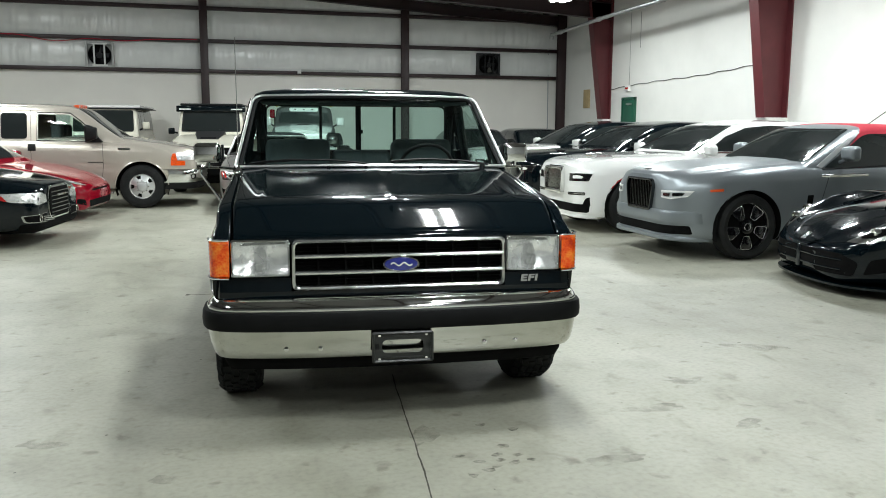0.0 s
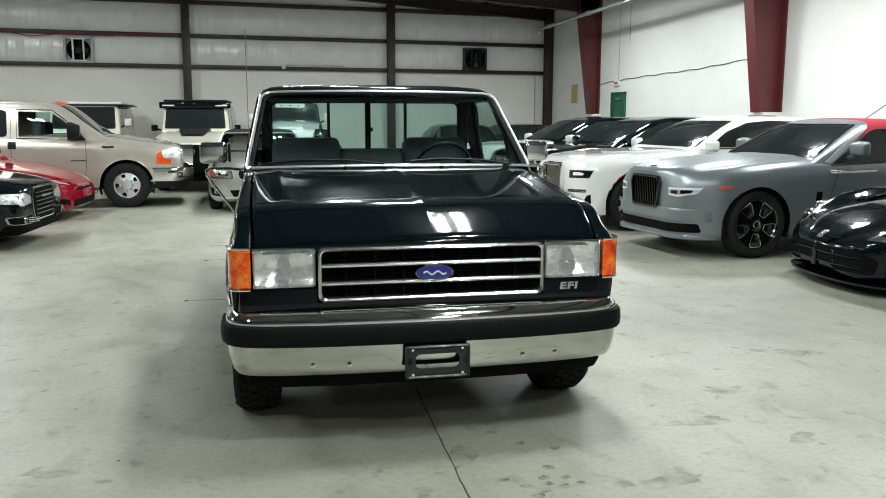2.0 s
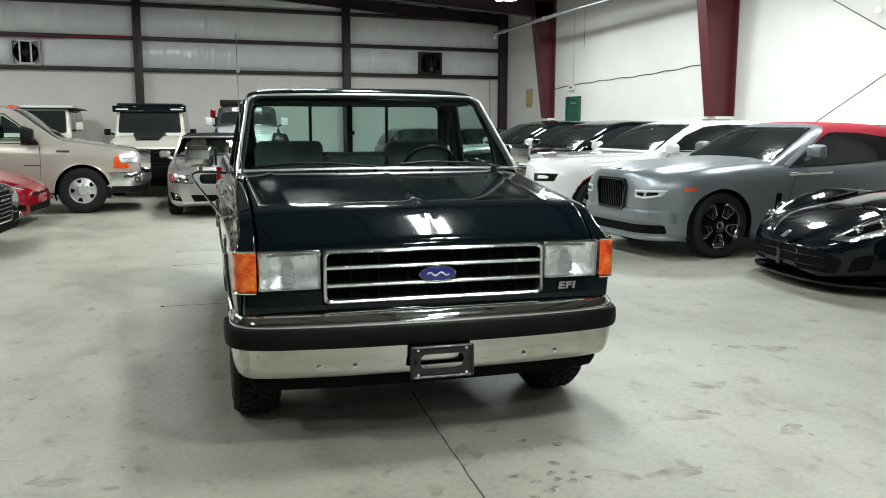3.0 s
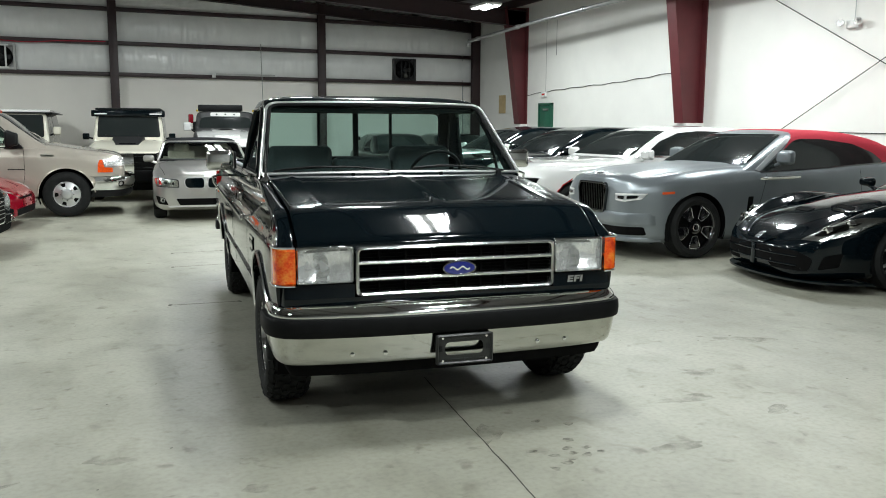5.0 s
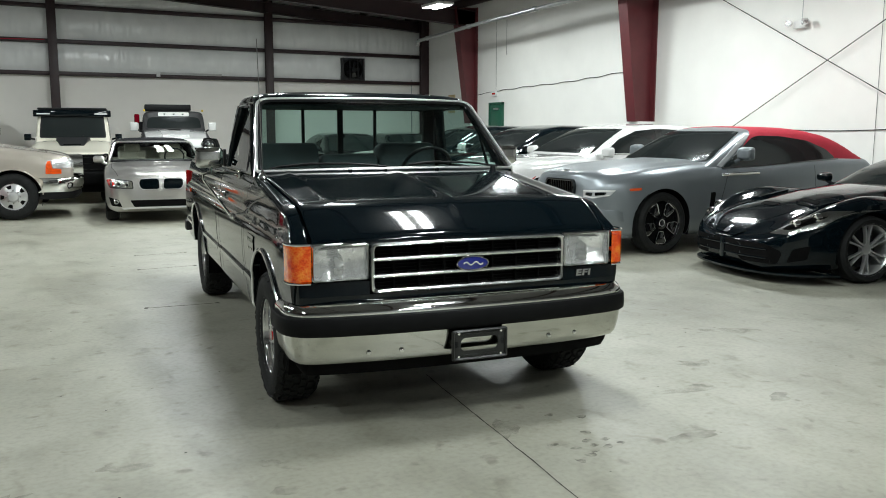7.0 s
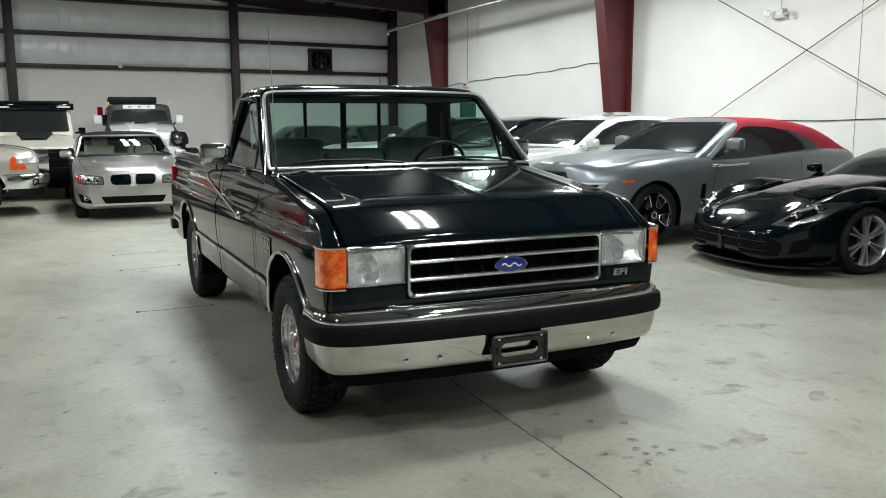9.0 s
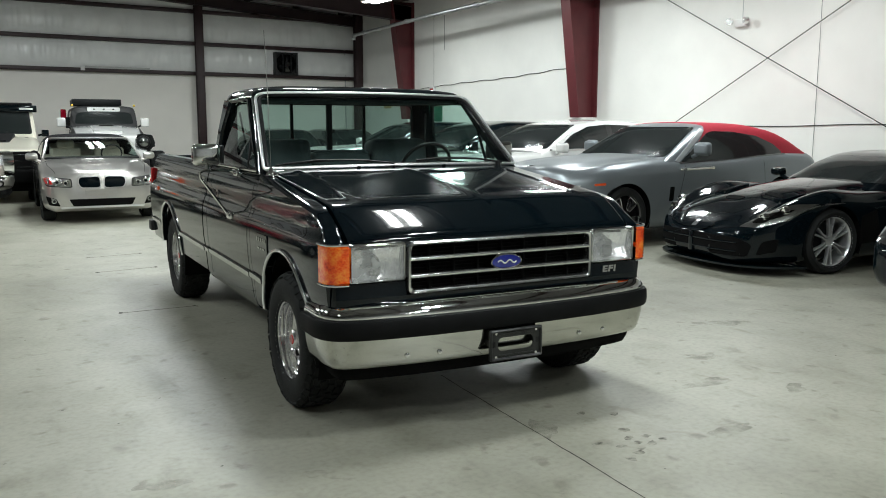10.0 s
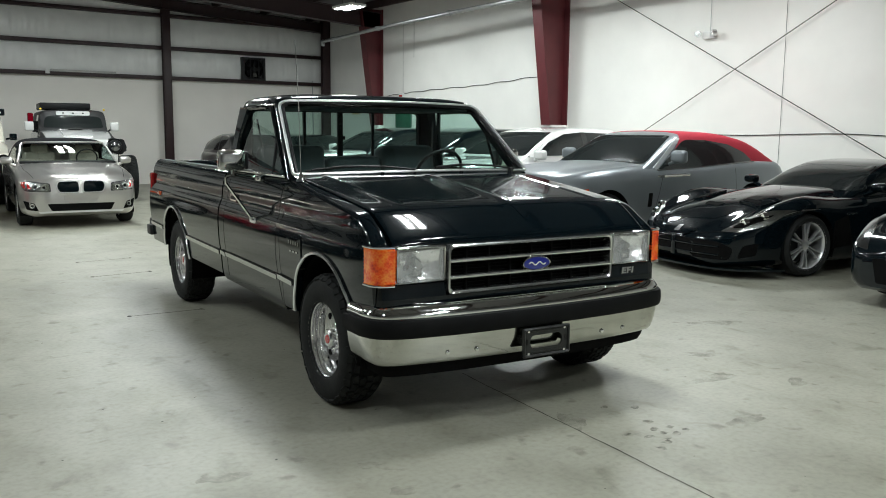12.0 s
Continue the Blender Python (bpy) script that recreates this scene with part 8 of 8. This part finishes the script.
def build_black_saloon():
    s = dict(length=5.1, front_axle=0.92, wheelbase=3.0, tyre=0.36, rim=0.26, wheel="plain", tyre_width=0.25, paint=M_BLACK,
             top=[(0, 0.72), (0.04, 0.76), (0.25, 0.82), (0.9, 0.92), (1.5, 0.99), (3, 1.0), (4.6, 1.02), (5.1, 0.9)],
             shoulder=[(0, 0.66), (0.15, 0.74), (0.5, 0.82), (1.5, 0.93), (4.5, 0.97), (5.1, 0.85)],
             width=[(0, 0.72), (0.04, 0.8), (0.15, 0.86), (0.5, 0.93), (1, 0.95), (4.3, 0.95), (5.1, 0.8)],
             bottom=[(0, 0.24), (0.1, 0.19), (4.7, 0.2), (5.1, 0.35)],
             roof=[(1.45, 0.95), (2.0, 1.25), (2.4, 1.42), (3.0, 1.46), (3.7, 1.4), (4.5, 1.02)], mirror=(0.92, 1.75, 1.05, 0.18, 0.13))
    g = [(-0.3, 0.34), (0.3, 0.34), (0.36, 0.42), (0.36, 0.66), (0.31, 0.715), (-0.31, 0.715), (-0.36, 0.66), (-0.36, 0.42)]
    s["patches"] = [
        ("windshield", "front", [(-0.76, 1.0), (0.76, 1.0), (0.6, 1.38), (-0.6, 1.38)], M_TINT, dict(on="roof", r=0.05)),
        ("side_window", "side", [(1.9, 1.0), (3.9, 1.02), (3.6, 1.3), (2.8, 1.38), (2.4, 1.34)], M_TINT, dict(on="roof", r=0.04)),
        ("headlamp", "front", [(0.44, 0.55), (0.74, 0.53), (0.86, 0.6), (0.84, 0.68), (0.62, 0.68), (0.46, 0.64)], M_REFLECTOR, dict(on="body", mirror=True, r=0.02)),
        ("headlamp_wing", "side", [(0.05, 0.56), (0.25, 0.575), (0.4, 0.61), (0.43, 0.68), (0.1, 0.685)], M_REFLECTOR, dict(on="body", r=0.01)),
        ("turn_lamp", "side", [(0.3, 0.585), (0.4, 0.61), (0.425, 0.66), (0.36, 0.655)], M_REDLENS, dict(on="body", r=0.008, lift=0.007)),
        ("chin", "front", [(-0.82, 0.19), (0.82, 0.2), (0.85, 0.3), (0.4, 0.3), (0.34, 0.315), (-0.34, 0.315), (-0.4, 0.3), (-0.85, 0.3)], M_DARK, dict(on="body", r=0.01, lift=0.014, cell=0.03, label="black lower chin")),
        ("grille_surround", "front", ring_of(g, 0.03), M_CHROME, dict(on="body", r=0.02, lift=0.012)),
        ("grille", "front", g, M_DARK, dict(on="body", r=0.02, lift=0.018)),
        ("fog_surround", "front", [(0.46, 0.3), (0.84, 0.32), (0.86, 0.41), (0.46, 0.42)], M_STAINLESS, dict(on="body", mirror=True, r=0.02, lift=0.006)),
        ("fog_recess", "front", [(0.467, 0.307), (0.832, 0.327), (0.852, 0.403), (0.467, 0.413)], M_DARK, dict(on="body", mirror=True, r=0.02, lift=0.011)),
    ]
    def extra(root, tree):
        for k in range(6):
            z = 0.4 + 0.052 * k
            bm = bmesh.new()
            add_tube(bm, [(x, -0.025 + 0.05 * x * x, z) for x in (-0.32, -0.16, 0, 0.16, 0.32)], 0.007, 6)
            part("grille_bar", bm, M_DARKCHROME, root)
        part("grille_emblem", box((-0.15, -0.05, 0.6), (0.15, -0.035, 0.63), 0.006), M_CHROME, root, "plain chrome bar")
        for sg in (-1, 1):
            hit, nor, _, _ = tree.ray_cast(Vector((sg * 0.7, -5, 0.365)), Vector((0, 1, 0)))
            part("fog_lamp", tube([(hit.x + 0.038 * math.cos(a), hit.y - 0.012, hit.z + 0.038 * math.sin(a)) for a in [2 * math.pi * i / 20 for i in range(20)]], 0.007, 6, True), M_CHROME, root)
            for k in range(3):
                part("fog_bar", tube([(sg * 0.49, hit.y - 0.1, 0.335 + 0.024 * k), (sg * 0.65, hit.y - 0.03, 0.337 + 0.024 * k)], 0.005, 6), M_CHROME, root)
    s["extras"] = [("kit", extra)]
    return car("saloon_car", pose(-1.6, 12.02, 0, 0, 0, 80), s, "black saloon with a chrome-barred single-frame grille")


def build_red_saloon():
    s = dict(length=4.95, front_axle=0.9, wheelbase=2.95, tyre=0.345, rim=0.25, wheel="black", tyre_width=0.24, paint=M_REDPAINT,
             top=[(0, 0.52), (0.04, 0.56), (0.25, 0.66), (0.8, 0.8), (1.4, 0.9), (3, 0.96), (4.5, 1.0), (4.95, 0.85)],
             shoulder=[(0, 0.48), (0.12, 0.58), (0.5, 0.72), (0.9, 0.82), (1.5, 0.88), (4.3, 0.95), (4.95, 0.8)],
             width=[(0, 0.6), (0.04, 0.72), (0.15, 0.82), (0.5, 0.93), (1, 0.96), (4.2, 0.96), (4.95, 0.8)],
             bottom=[(0, 0.22), (0.1, 0.16), (4.5, 0.18), (4.95, 0.35)], crown=0.22,
             roof=[(1.3, 0.88), (1.9, 1.2), (2.4, 1.4), (2.9, 1.43), (3.7, 1.3), (4.6, 1.0)], mirror=(0.92, 1.65, 1.0, 0.18, 0.12))
    s["patches"] = [
        ("windshield", "front", [(-0.76, 0.96), (0.76, 0.96), (0.6, 1.36), (-0.6, 1.36)], M_TINT, dict(on="roof", r=0.05)),
        ("side_window", "side", [(1.8, 0.97), (3.9, 1.0), (3.5, 1.24), (2.8, 1.35), (2.4, 1.32)], M_TINT, dict(on="roof", r=0.04)),
        ("headlamp", "front", [(0.52, 0.55), (0.74, 0.58), (0.88, 0.68), (0.78, 0.66)], M_REFLECTOR, dict(on="body", mirror=True, r=0.015)),
        ("nose_slot", "front", [(-0.4, 0.46), (0.4, 0.46), (0.44, 0.49), (-0.44, 0.49)], M_DARK, dict(on="body", r=0.01)),
        ("air_intake", "front", [(-0.55, 0.22), (0.55, 0.22), (0.6, 0.32), (-0.6, 0.32)], M_DARK, dict(on="body")),
        ("side_intake", "front", [(0.66, 0.24), (0.8, 0.28), (0.8, 0.36), (0.7, 0.34)], M_DARK, dict(on="body", mirror=True)),
    ]
    return car("saloon_car", pose(-1.38, 14.95, 0, 0, 0, 80), s, "red low electric saloon")


# ---- placing the parked cars ----
build_convertible_coupe()
build_sports_coupe()
build_right_row()
build_dark_coupe()
build_compact_convertible()
build_square_offroader()
build_white_offroader()
build_open_offroader()
build_dually()
build_black_saloon()
build_red_saloon()
